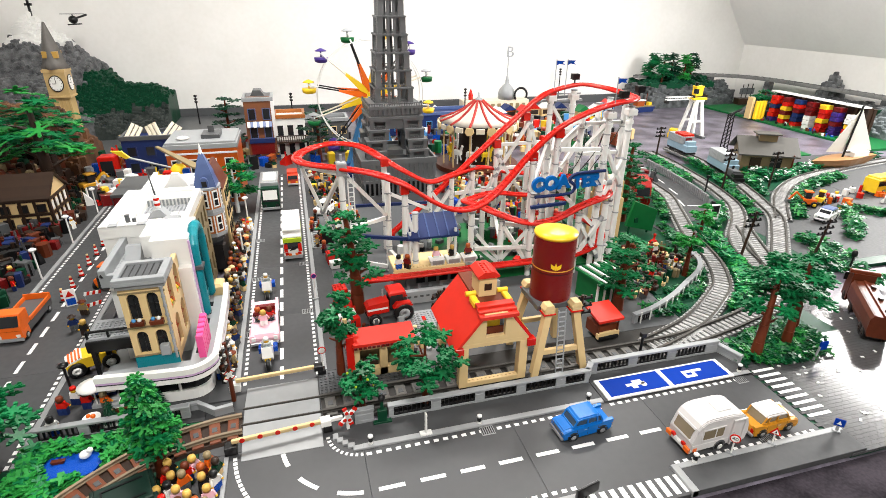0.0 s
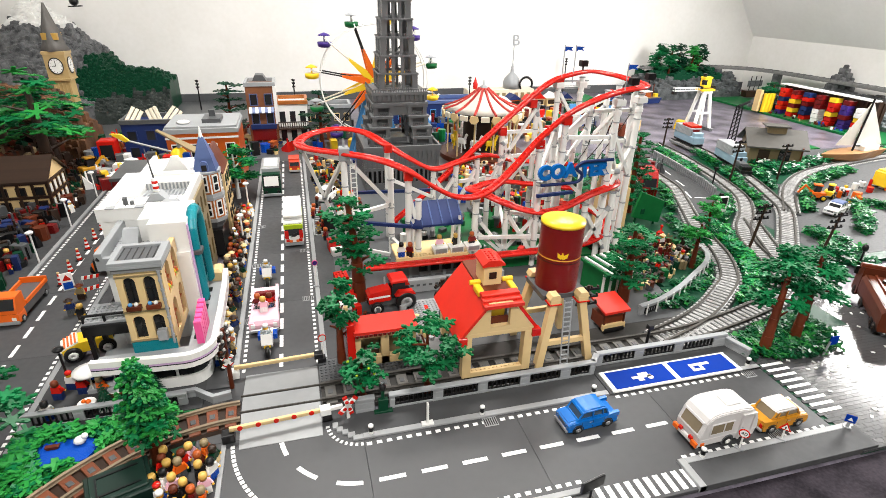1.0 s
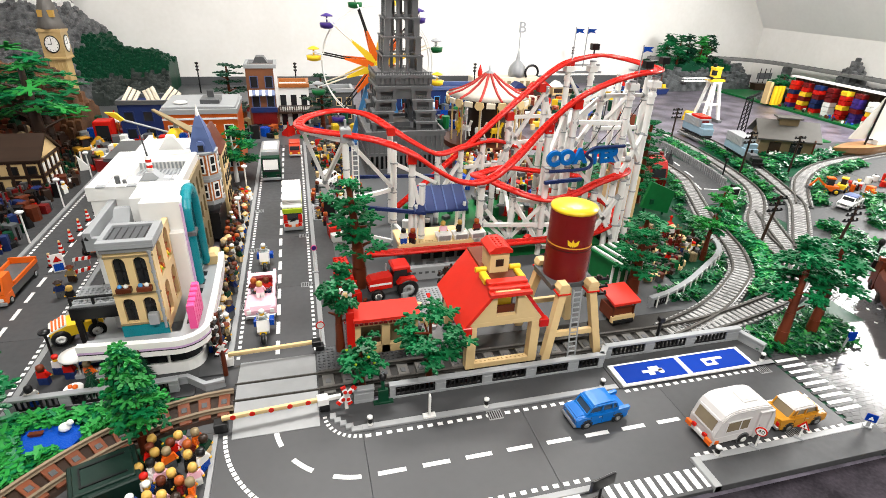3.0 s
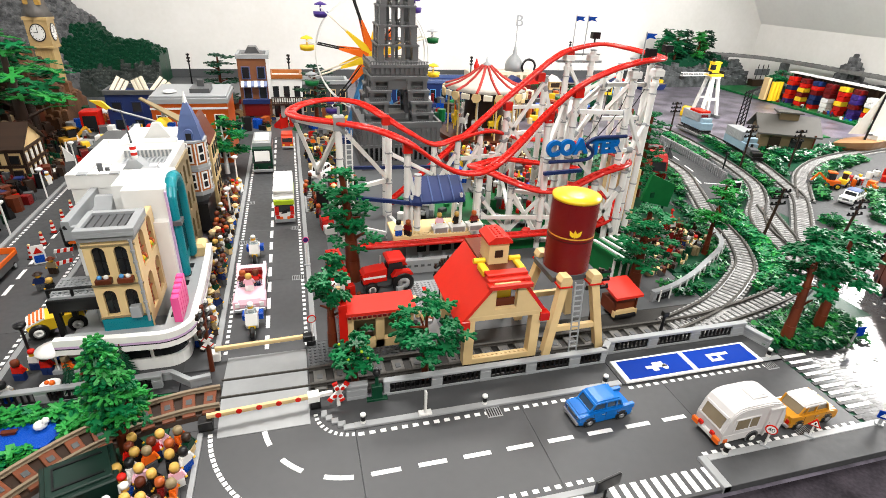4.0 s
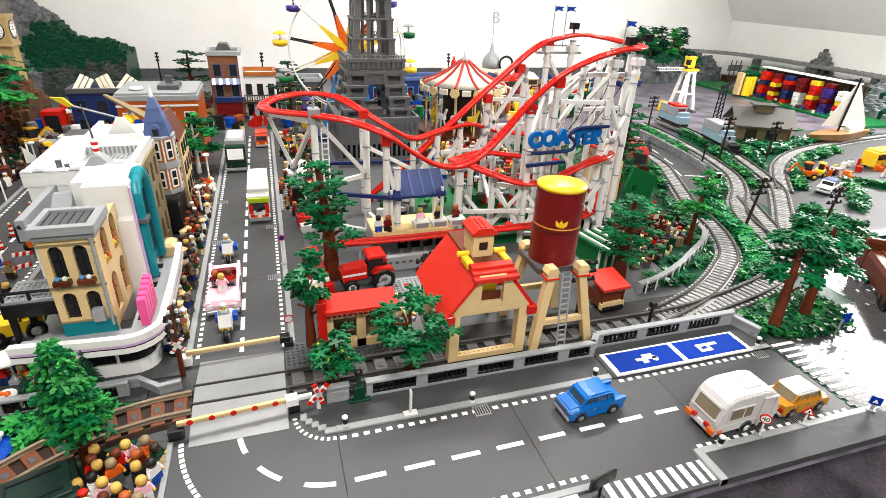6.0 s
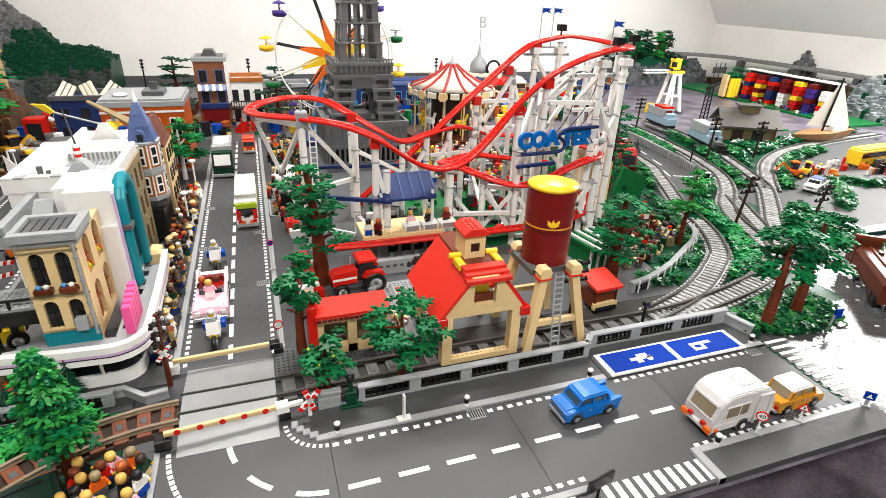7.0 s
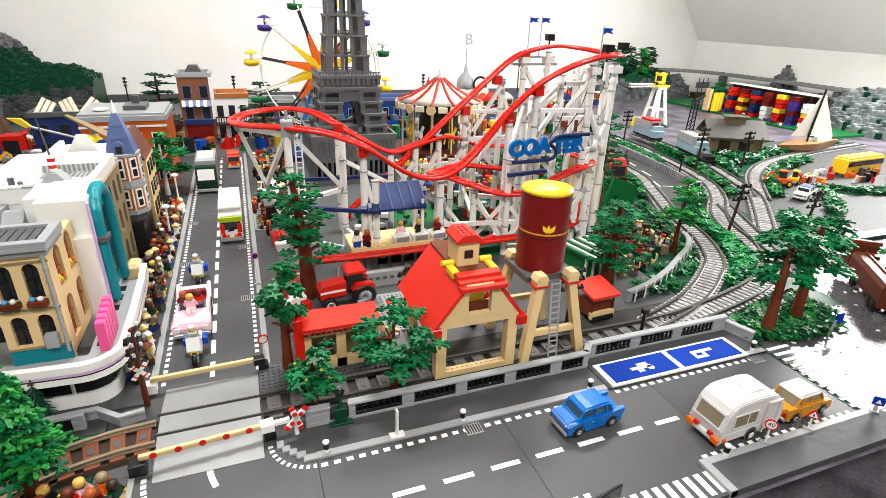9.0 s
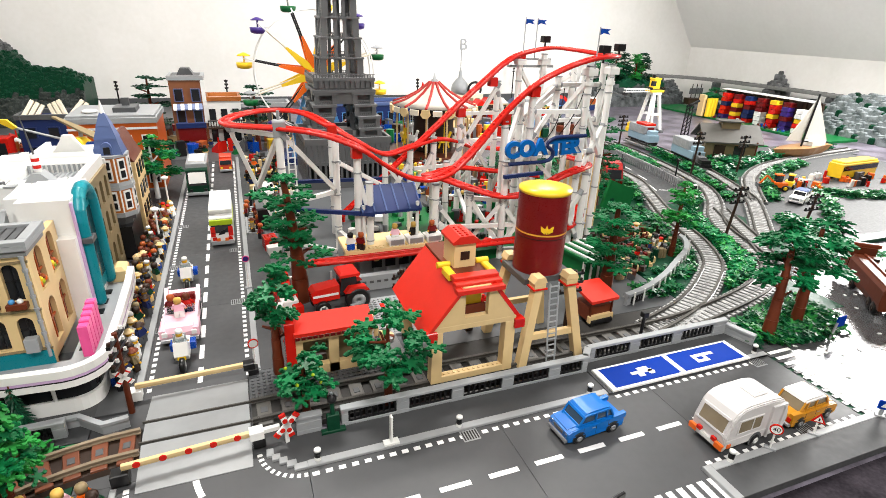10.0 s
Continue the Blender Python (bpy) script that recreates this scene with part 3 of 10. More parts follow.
for x, y, z in ((1.3, 9.1, 0.34), (20.1, 9.0, 0.34), (41.2, 9.2, 0.34), (74.6, 9.3, 0.4), (50.4, -8.0, 0.55)):
    bollard(x, y, z)


def round_sign(name, label, x, y, z, rz, h, r, ring, face, text=""):
    t = thing(name, label, "road sign", x, y, z, rz)
    t.matrix_basis = at(x, y, z, rz) @ Matrix.Scale(0.84, 4)
    part("base", Build().box(-0.8, 0.8, -0.4, 0.4, 0, 0.32, 0, 0.05), LGREY, t)
    part("pole", Build().rod((0, 0, 0.3), (0, 0, h), 0.16, 8), WHITE, t)
    d = Build()
    d.m = Matrix.Rotation(radians(90), 4, "X")
    part("plate", d.cyl(0, h, 0.1, 0.28, r, 20), ring, t, "", None)
    e = Build()
    e.m = Matrix.Rotation(radians(90), 4, "X")
    part("face", e.cyl(0, h, 0.28, 0.31, r * 0.78, 20), face, t)
    if text:
        lettering("number", text, r * 1.15, 0.015, BLACK, t, pose(0, -0.0033, h / 100, 90, 0, 0))
    return t


round_sign("speed_limit_sign", "round red and white speed sign with the number 40", 57.2, -8.1, 0.55, -48, 3.9, 0.95, RED, WHITE, "40")
round_sign("no_entry_sign", "round red-ringed white traffic sign at the crossing", -4.9, 30.5, 0.34, 8, 5.6, 0.95, RED, WHITE)
round_sign("round_sign", "small pink and blue round parking ban sign on the kerb", -4.8, 58.6, 0.34, 8, 7.6, 0.8, DPINK, PURPLE)
t = thing("warning_sign", "red and white triangular warning sign on a short pole", "road sign", 65.4, -8.1, 0.55, -48)
t.matrix_basis = at(65.4, -8.1, 0.55, -48) @ Matrix.Scale(0.82, 4)
part("base", Build().box(-0.8, 0.8, -0.4, 0.4, 0, 0.32, 0, 0.05), LGREY, t)
part("pole", Build().rod((0, 0, 0.3), (0, 0, 3.0), 0.16, 8), WHITE, t)
part("plate", Build().prism([(-1.05, 2.6), (1.05, 2.6), (0, 4.4)], -0.3, -0.12, "y"), RED, t)
part("face", Build().prism([(-0.66, 2.82), (0.66, 2.82), (0, 3.95)], -0.34, -0.3, "y"), WHITE, t)
part("symbol", Build().box(-0.12, 0.12, -0.37, -0.34, 3.0, 3.5), BLACK, t)
t = thing("crossing_sign", "square blue pedestrian sign on a pale grey holder", "road sign", 78.4, -8.6, 0.55, -45)
t.matrix_basis = at(78.4, -8.6, 0.55, -45) @ Matrix.Scale(0.65, 4)
part("base", Build().box(-0.9, 0.9, -0.5, 0.5, 0, 0.32, 0, 0.05).box(-0.35, 0.35, -0.2, 0.2, 0.3, 2.0), LGREY, t)
part("plate", Build().box(-1.15, 1.15, -0.35, -0.15, 2.0, 4.2, 0, 0.08), SIGNBLUE, t)
part("symbol", Build().prism([(-0.6, 2.5), (0.6, 2.5), (0, 3.6)], -0.38, -0.35, "y"), WHITE, t)
t = thing("sign_board", "black sign board seen from behind on a short post", "road sign", 29.6, -10.6, 0.0, 12)
part("base", Build().box(-0.7, 0.7, -0.4, 0.4, 0, 0.3, 0, 0.05), BLACK, t)
part("pole", Build().rod((0, 0, 0.3), (0, 0, 2.5), 0.2, 8), BLACK, t)
part("plate", Build().box(-2.0, 2.0, -0.2, 0.2, 2.4, 4.3, 0, 0.1), BLACK, t)
t = thing("sign_pole", "white upright sign plate seen edge on beside the kerb", "road sign", 10.6, 8.9, 0.34, 0)
part("base", Build().box(-1.0, 1.0, -0.5, 0.5, 0, 0.32, 0, 0.05), WHITE, t)
part("plate", Build().box(-0.15, 0.15, -0.35, 0.35, 0.3, 4.4, 0, 0.1), WHITE, t)
t = thing("direction_sign", "blue flag-shaped sign on a grey holder beside the trees", "road sign", 92.5, 8.6, 0, 0)
part("pole", Build().rod((0, 0, 0), (0.6, 0, 3.4), 0.22, 8), LGREY, t)
part("plate", Build().box(0.5, 2.4, -0.15, 0.15, 2.6, 4.6, 0, 0.1), SIGNBLUE, t)


# ---- crossing furniture ----
def barrier(x, y, z, rz, length, striped, label):
    t = thing("crossing_barrier", label, "barrier", x, y, z, rz)
    part("arm", Build().box(0, length, -0.28, 0.28, 1.9, 2.35, 0, 0.05).box(0, length, -0.1, 0.1, 1.55, 1.9), TAN, t)
    if striped:
        disc = mesh(Build().cyl(0, 0, 0, 0.12, 0.42, 12), RED, "reflector")
        for i in range(5):
            part("reflector", disc, None, t, "round red reflector", pose(0.016 + i * 0.0275, -0.0028, 0.021, 90, 0, 0))
    part("counterweight", Build().box(length - 0.3, length + 1.4, -0.75, 0.75, 1.3, 2.5, 0, 0.1).box(length + 1.4, length + 3.4, -0.3, 0.3, 1.7, 2.3, 0, 0.06) if striped else Build().box(length - 0.6, length + 1.0, -0.7, 0.7, 1.3, 2.4, 0, 0.1), WHITE if striped else BLACK, t)
    part("post", Build().box(length + 0.0, length + 1.5, -0.7, 0.7, 0, 1.3, 0, 0.05), BLACK, t)
    part("rest", Build().box(-1.2, 0.7, -0.8, 0.8, 0, 1.55, 0, 0.1), BLACK if striped else WHITE, t)


barrier(-20.3, 13.0, 0.3, 4, 14.3, True, "tan crossing barrier arm with round red reflectors")
barrier(-20.8, 28.6, 0.3, 2.5, 14.8, False, "plain tan crossing barrier arm across the street")
t = thing("crossbuck_sign", "white railway cross sign with red tips among leaves", "railway sign", -1.9, 13.4, 0.3, 12)
part("post", Build().box(-0.25, 0.25, -0.2, 0.2, 0, 3.2, 0, 0.05), WHITE, t)
b = Build()
r = Build()
for a in (32, -32):
    b.m = r.m = Matrix.Translation((0, -0.35, 3.0)) @ Matrix.Rotation(radians(16), 4, "Y") @ Matrix.Scale(0.9, 4) @ Matrix.Rotation(radians(a), 4, "Y")
    b.box(-0.42, 0.42, -0.2, 0.1, -1.6, 1.6, 0, 0.06)
    r.box(-0.44, 0.44, -0.22, 0.12, 1.6, 2.2, 0, 0.06).box(-0.44, 0.44, -0.22, 0.12, -2.2, -1.6, 0, 0.06)
    r.m = Matrix.Translation((0, -0.35, 3.0)) @ Matrix.Rotation(radians(16), 4, "Y") @ Matrix.Scale(0.9, 4) @ Matrix.Rotation(radians(a), 4, "Y") @ Matrix.Translation((0, -0.2, 0)) @ Matrix.Rotation(radians(90), 4, "X")
    for q in (-0.9, 0.9):
        r.cyl(0, q, 0, 0.12, 0.36, 10)
part("cross", b, WHITE, t)
tagged(part("tip", r, RED, t, "red tips and lamps"), kind="stuff")
t = thing("street_lamp", "dark green old-fashioned lamp post beside the parapet", "street lamp", 4.0, 13.5, 0.3)
part("foot", Build().box(-0.8, 0.8, -0.4, 0.4, 0, 2.8, 0, 0.1), DGREEN, t)
part("post", Build().rod((0, 0, 2.8), (0, 0, 4.7), 0.3, 8), DGREEN, t)
part("lantern", Build().lathe(0, 0, [(0.25, 4.6), (0.6, 4.9), (0.62, 5.5), (0.2, 5.9)], 10), BLACK, t)
part("lamp_glass", Build().ball(0, 0, 6.05, 0.28), CLEAR, t)
part("arm", Build().box(-1.6, 1.6, -0.5, 0.3, 0, 0.4, 0, 0.06), DGREEN, t)


# ---- vehicles ----
def wheel(parent, x, y, r, w=0.7, rim=LGREY):
    m = Matrix.Translation((x * 0.01, y * 0.01, r * 0.01)) @ Matrix.Rotation(radians(90), 4, "X")
    o = part("wheel", Build().lathe(0, 0, [(r * 0.8, -w / 2), (r, -w * 0.35), (r, w * 0.35), (r * 0.8, w / 2)], 18), BLACK, parent, "black tyre", m)
    part("rim", Build().lathe(0, 0, [(r * 0.58, -w / 2 - 0.05), (r * 0.2, -w / 2 - 0.12), (r * 0.2, w / 2 + 0.12), (r * 0.58, w / 2 + 0.05)], 12), rim, o)


def sedan(label, x, y, rz, body, roof, z=0, size=1.0, glass=None):
    t = thing("car", label, "car", x, y, z, rz)
    t.matrix_basis = at(x, y, z, rz) @ Matrix.Diagonal((size, size, size * 0.9, 1))
    low = [(-4.75, 0.75), (-3.9, 0.6), (-2.0, 0.6), (1.9, 0.6), (3.9, 0.6), (4.8, 0.75), (4.95, 1.5), (4.85, 2.35), (4.4, 2.62), (3.0, 2.78), (-3.2, 2.78), (-4.7, 2.6), (-4.95, 1.8)]
    b = Build().prism(low, -1.95, 1.95, "y").prism([(a * 0.985, 0.1 + h * 0.93) for a, h in low], -2.12, 2.12, "y")
    part("body", b, body, t)
    for s in (-1, 1):
        part("fin", Build().prism([(-5.0, 2.2), (-2.9, 2.6), (-2.8, 2.95), (-5.05, 3.15)], s * 1.85 - 0.3, s * 1.85 + 0.3, "y"), body, t)
        part("trim_strip", Build().box(-4.7, 4.7, s * 2.12 - 0.05, s * 2.12 + 0.05, 1.45, 1.58), body, t)
        part("door_seam", Build().box(0.05, 0.12, s * 2.1 - 0.04, s * 2.1 + 0.04, 0.9, 2.6).box(-2.1, -2.03, s * 2.1 - 0.04, s * 2.1 + 0.04, 1.4, 2.6).box(2.2, 2.27, s * 2.1 - 0.04, s * 2.1 + 0.04, 0.9, 2.6), BLACK, t)
        part("door_handle", Build().box(0.3, 0.8, s * 2.14 - 0.05, s * 2.14 + 0.05, 2.15, 2.28), SILVER, t)
    part("bumper", Build().box(4.75, 5.15, -2.0, 2.0, 0.75, 1.25, 0, 0.08), SILVER, t)
    part("bumper", Build().box(-5.15, -4.75, -2.0, 2.0, 0.75, 1.25, 0, 0.08), SILVER, t)
    part("bonnet_panel", Build().prism([(3.1, 2.8), (4.6, 2.55), (4.6, 2.66), (3.1, 2.92)], -1.45, 1.45, "y"), body, t)
    cab = Build().prism([(-3.1, 2.75), (2.95, 2.75), (2.0, 4.5), (-2.35, 4.5)], -1.66, 1.66, "y")
    part("windscreen_frame", Build().prism([(3.1, 2.75), (3.22, 2.75), (2.98, 3.15), (2.86, 3.15)], -1.75, 1.75, "y").prism([(2.2, 4.2), (2.34, 4.2), (2.14, 4.5), (2.0, 4.5)], -1.7, 1.7, "y"), body, t)
    for s in (-1, 1):
        part("window_ledge", Build().box(-3.1, 2.9, s * 1.72 - 0.1, s * 1.72 + 0.1, 2.7, 3.05), body, t)
    part("cabin_glass", cab, glass or GLASSD, t, "glossy window band")
    part("seat", Build().box(-1.9, -1.3, -1.3, 1.3, 2.8, 3.9, 0, 0.1).box(0.2, 0.8, -1.3, -0.2, 2.8, 3.9, 0, 0.1).box(0.2, 0.8, 0.2, 1.3, 2.8, 3.9, 0, 0.1), DBROWN, t)
    p = Build().prism([(2.15, 4.4), (1.7, 4.78), (0.6, 4.9), (-1.4, 4.9), (-2.2, 4.78), (-2.5, 4.4)], -1.6, 1.6, "y").prism([(2.1, 4.36), (1.6, 4.66), (-2.1, 4.66), (-2.46, 4.36)], -1.84, 1.84, "y")
    part("roof", p, roof, t)
    for s in (-1, 1):
        for xa, xb in ((3.0, 2.05), (0.1, 0.05), (-2.0, -1.7), (-3.15, -2.4)):
            part("pillar", Build().rod((xa, s * 1.76, 2.7), (xb, s * 1.74, 4.45), 0.17, square=True), body, t)
        part("headlight", Build().rod((4.75, s * 1.5, 1.95), (5.0, s * 1.5, 1.95), 0.42, 12), CLEAR, t)
        part("tail_light", Build().box(-5.05, -4.8, s * 1.65 - 0.25, s * 1.65 + 0.25, 1.5, 2.4, 0, 0.08), RED, t)
    part("grille", Build().box(4.9, 4.98, -0.95, 0.95, 1.6, 2.2), DGREY, t)
    for wx in (-2.95, 2.9):
        for s in (-1, 1):
            part("wheel_arch", Build().rod((wx, s * 2.0 - 0.14, 1.0), (wx, s * 2.0 + 0.14, 1.0), 1.12, 16), BLACK, t)
            wheel(t, wx, s * 1.92, 0.92, 0.62, SILVER)
    return t


PALEGLASS = plastic("pale_window", (0.05, 0.085, 0.13), 0.06, 0.3, gloss=0.6)
sedan("bright blue toy saloon car driving on the grey road", 36.6, 3.5, 184, CARBLUE, CARBLUE, 0, 0.96, PALEGLASS)
sedan("mustard toy saloon car with a white roof towing a caravan", 68.0, -4.0, 2, plastic("mustard", (0.52, 0.25, 0.02), 0.3, 0.06, gloss=0.2), OFFWHITE, 0, 0.97, AMBER)


def caravan(x, y, rz):
    t = thing("caravan", "white toy caravan with orange lights and beige windows", "caravan", x, y, 0, rz)
    t.matrix_basis = at(x, y, 0, rz) @ Matrix.Diagonal((0.87, 0.96, 0.87, 1))
    side = [(-6.4, 1.1), (6.2, 1.1), (6.6, 3.4), (6.35, 4.9), (5.8, 6.2), (4.9, 7.1), (3.6, 7.7), (2.0, 7.95), (-2.6, 8.0), (-4.0, 7.75), (-5.0, 7.1), (-5.6, 6.2), (-6.5, 3.2)]
    b = Build().prism(side, -2.4, 2.4, "y")
    b.prism([(a * 0.988, 1.14 + (h - 1.1) * 0.972) for a, h in side], -2.6, 2.6, "y").prism([(a * 0.97, 1.2 + (h - 1.1) * 0.93) for a, h in side], -2.72, 2.72, "y")
    part("body", b, OFFWHITE, t)
    part("waist_strip", Build().box(-6.3, 6.3, -2.76, -2.7, 2.55, 2.7), OFFWHITE, t)
    part("roof_hatch", Build().box(-0.4, 2.6, -1.3, 1.1, 7.9, 8.2, 0, 0.1).box(-0.1, 2.3, -1.0, 0.8, 8.2, 8.32, 0, 0.08), OFFWHITE, t)
    door = part("door", Build().box(2.4, 4.7, -2.8, -2.7, 1.3, 6.5, 0, 0.04), OFFWHITE, t)
    part("door_frame", Build().box(2.05, 2.4, -3.05, -2.7, 1.2, 6.9).box(4.7, 5.05, -3.05, -2.7, 1.2, 6.9).box(2.4, 4.7, -3.05, -2.7, 6.5, 6.9), OFFWHITE, door)
    part("door_handle", Build().box(2.6, 2.95, -2.92, -2.8, 3.6, 3.8), LGREY, door)
    w = part("side_window", Build().box(-4.3, 0.3, -2.82, -2.72, 3.7, 5.8, 0, 0.06), AMBER, t)
    part("window_frame", Build().box(-4.55, -4.3, -2.86, -2.7, 3.5, 6.0).box(0.3, 0.55, -2.86, -2.7, 3.5, 6.0).box(-4.3, 0.3, -2.86, -2.7, 3.5, 3.7).box(-4.3, 0.3, -2.86, -2.7, 5.8, 6.0).box(-1.6, -1.4, -2.86, -2.7, 3.7, 5.8), OFFWHITE, w)
    r = part("rear_window", Build().prism([(-6.38, 3.7), (-6.5, 3.7), (-5.78, 6.0), (-5.66, 6.0)], -1.95, 1.95, "y"), AMBER, t)
    part("window_frame", Build().prism([(-6.36, 3.45), (-6.6, 3.45), (-6.5, 3.75), (-6.26, 3.75)], -2.2, 2.2, "y").prism([(-5.75, 5.9), (-5.9, 5.9), (-5.75, 6.25), (-5.6, 6.25)], -2.2, 2.2, "y"), OFFWHITE, r)
    part("bumper", Build().box(-6.8, -6.3, -2.75, 2.75, 1.0, 1.9, 0, 0.12), OFFWHITE, t)
    part("number_plate", Build().box(-6.86, -6.8, -0.9, 0.9, 1.2, 1.7), WHITE, t)
    for s in (-1, 1):
        part("tail_light", Build().box(-7.0, -6.5, s * 2.15 - 0.6, s * 2.15 + 0.6, 1.1, 2.1, 0, 0.1), ORANGE, t)
        part("red_light", Build().box(-6.95, -6.5, s * 1.2 - 0.35, s * 1.2 + 0.35, 1.8, 2.5, 0, 0.1), RED, t)
        part("wheel_arch", Build().rod((0.2, s * 2.66 - 0.1, 1.2), (0.2, s * 2.66 + 0.1, 1.2), 1.3, 16), DGREY, t)
        wheel(t, 0.2, s * 2.55, 1.05, 0.7, WHITE)
    part("tow_bar", Build().rod((6.4, 0, 1.3), (8.6, 0, 1.1), 0.25), LGREY, t)
    part("marker_light", Build().box(-5.9, -5.1, -2.82, -2.7, 1.3, 2.0, 0, 0.05), ORANGE, t)


caravan(55.9, -3.9, 2)


# ---- trees ----
def leaf_mesh(name, r, lobes, mat, seed):
    q = random.Random(seed)
    pts = []
    for i in range(lobes):
        a = 2 * math.pi * i / lobes
        l = r * q.uniform(0.8, 1.1)
        for da, f in ((-0.36, 0.34), (-0.17, 0.86), (0.0, 1.0), (0.17, 0.86), (0.36, 0.34)):
            t = a + da * 6 / lobes
            pts.append((l * f * math.cos(t), l * f * math.sin(t)))
    b = Build().prism(pts, -0.13, 0.13)
    for i in range(lobes):
        a = 2 * math.pi * i / lobes
        b.cyl(0.62 * r * math.cos(a), 0.62 * r * math.sin(a), 0.13, 0.3, 0.24, 6)
    return mesh(b, mat, "leaf")


LEAVES = [leaf_mesh("leaf", 1.9, 6, LEAF, i) for i in range(3)]
SMALL = [leaf_mesh("leaf", 1.4, 5, LEAF, 10 + i) for i in range(3)]
BRIGHT = [leaf_mesh("leaf", 1.6, 6, BRIGHTLEAF, 20 + i) for i in range(2)]


def tree(label, x, y, h, crown_r, low, count, z=0, lean=(0, 0), shape="round", leaves=None, trunk_r=0.7, seed=0, trunk=BROWN, tiers=6):
    t = thing("tree", label, "tree", x, y, z)
    q = random.Random(seed + int(x * 7 + y * 13))
    lx, ly = lean
    path = [Vector((lx * f * f, ly * f * f, h * 0.93 * f)) for f in (0, 0.2, 0.4, 0.6, 0.8, 1.0)]
    b = Build()
    for i in range(5):
        b.rod(path[i], path[i + 1], trunk_r * (1.1 - 0.16 * i), 10, r1=trunk_r * (1.0 - 0.16 * i))
        b.rod(path[i], path[i] + Vector((0, 0, 0.15)), trunk_r * (1.2 - 0.16 * i), 10)
    for i in range(5):
        a = i * 2.4 + q.random()
        p = path[2].lerp(path[4], i / 4)
        b.rod(p, p + Vector((math.cos(a) * crown_r * 0.6, math.sin(a) * crown_r * 0.6, crown_r * 0.25)), trunk_r * 0.4, 6, r1=0.15)
    part("trunk", b, trunk, t)
    pool = leaves or LEAVES
    for i in range(count):
        f = (i + q.random()) / count
        if shape == "tiers":
            f = (int(f * tiers) + 0.5) / tiers + q.uniform(-0.02, 0.02)
        zz = low + (h - low) * f
        if shape == "round":
            rr = crown_r * math.sqrt(max(0.03, 1 - (2 * f - 0.85) ** 2 / 1.4))
        elif shape == "cone":
            rr = crown_r * (1.02 - 0.92 * f) + 0.25
        else:
            rr = crown_r * (0.75 + 0.3 * math.sin(f * 17)) * (1 if f < 0.9 else 0.4)
        a = i * 2.39996 + q.uniform(-0.4, 0.4)
        d = rr * math.sqrt(q.uniform(0.12, 1.0))
        if shape == "round":
            # clumps round the branch ends leave gaps between them
            c = i % 9
            ca, cf = c * 2.39996 + seed, (0.12, 0.55, 0.3, 0.85, 0.45, 0.7, 0.2, 0.6, 1.0)[c]
            cr = crown_r * (0.74 if cf < 0.9 else 0.2)
            px, py = cr * math.cos(ca) + q.gauss(0, crown_r * 0.2), cr * math.sin(ca) + q.gauss(0, crown_r * 0.2)
            a, d, zz = math.atan2(py, px), math.hypot(px, py), low + (h - low) * cf + q.gauss(0, (h - low) * 0.07)
        k = min(max(zz / (h * 0.93), 0), 1)
        tip = 0.0 if shape == "tiers" else q.uniform(0, 48 if shape == "cone" else 26)
        s = q.uniform(0.8, 1.15) * (0.75 if f > 0.9 else 1)
        m = pose((lx * k * k + d * math.cos(a)) / 100, (ly * k * k + d * math.sin(a)) / 100, zz / 100, q.uniform(-12, 12), tip, math.degrees(a) + q.uniform(-25, 25)) @ Matrix.Scale(s, 4)
        part("leaf", pool[i % len(pool)], None, t, "", m)
    return t


tr = tree("small leafy green toy tree with lime buds beside the railway", 1.0, 16.6, 10.2, 2.8, 4.4, 36, leaves=SMALL, trunk_r=0.6)
bud = mesh(Build().ball(0, 0, 0, 0.24), LIME, "bud")
for i in range(12):
    part("bud", bud, None, tr, "", at(2.3 * math.cos(i * 2.4), 2.3 * math.sin(i * 2.4), 5.0 + 0.4 * i))
tree("small leafy green toy tree with a brown trunk by the parapet", 12.4, 16.9, 13.8, 5.0, 6.0, 80, leaves=SMALL + LEAVES[:1], trunk_r=0.6)
tree("slim green toy tree at the street corner", -1.6, 28.2, 17.6, 2.9, 9.0, 60, leaves=SMALL, trunk_r=0.8)
tree("tall tiered toy conifer with thick brown trunk", 4.6, 51.2, 25.5, 5.0, 8.5, 62, lean=(-1.6, 0), shape="tiers", trunk_r=1.5, tiers=7)
tree("tall dark toy conifer beside the water tower", 64.5, 37.0, 19.6, 5.4, 6.0, 66, shape="tiers", trunk_r=1.3, tiers=6)
tree("bright green toy tree near the railway curve", 91.6, 47.5, 13.5, 3.0, 7.5, 40, leaves=BRIGHT + SMALL[:1], trunk_r=0.7)
tree("big leafy toy tree with leaning brown trunk beside the road", 81.6, 12.6, 20.5, 4.7, 11.0, 76, lean=(3.8, 3.0), trunk_r=1.05, seed=3)
tree("leafy toy tree with dark trunk near the glossy street", 91.4, 14.6, 19.5, 4.9, 11.0, 72, lean=(3.0, 2.5), trunk_r=1.0, seed=5)
tree("leafy toy tree leaning over the tiled street", 97.5, 18.6, 16.0, 4.2, 9.0, 50, lean=(0, 1), trunk_r=0.9, seed=8)
tree("big conical green toy tree in front of the diner terrace", -30.4, 11.2, 18.6, 3.8, 5.4, 110, shape="cone", leaves=SMALL + BRIGHT, trunk_r=0.8, seed=2)
tree("leafy green toy tree above the duck pond", -55.5, 17.5, 13.5, 6.5, 7.4, 80, trunk_r=1.0, seed=11)
tree("dark conifer behind the coaster sign", 97.0, 86.5, 27.0, 4.8, 3.0, 110, shape="tiers", trunk_r=1.2, tiers=9)
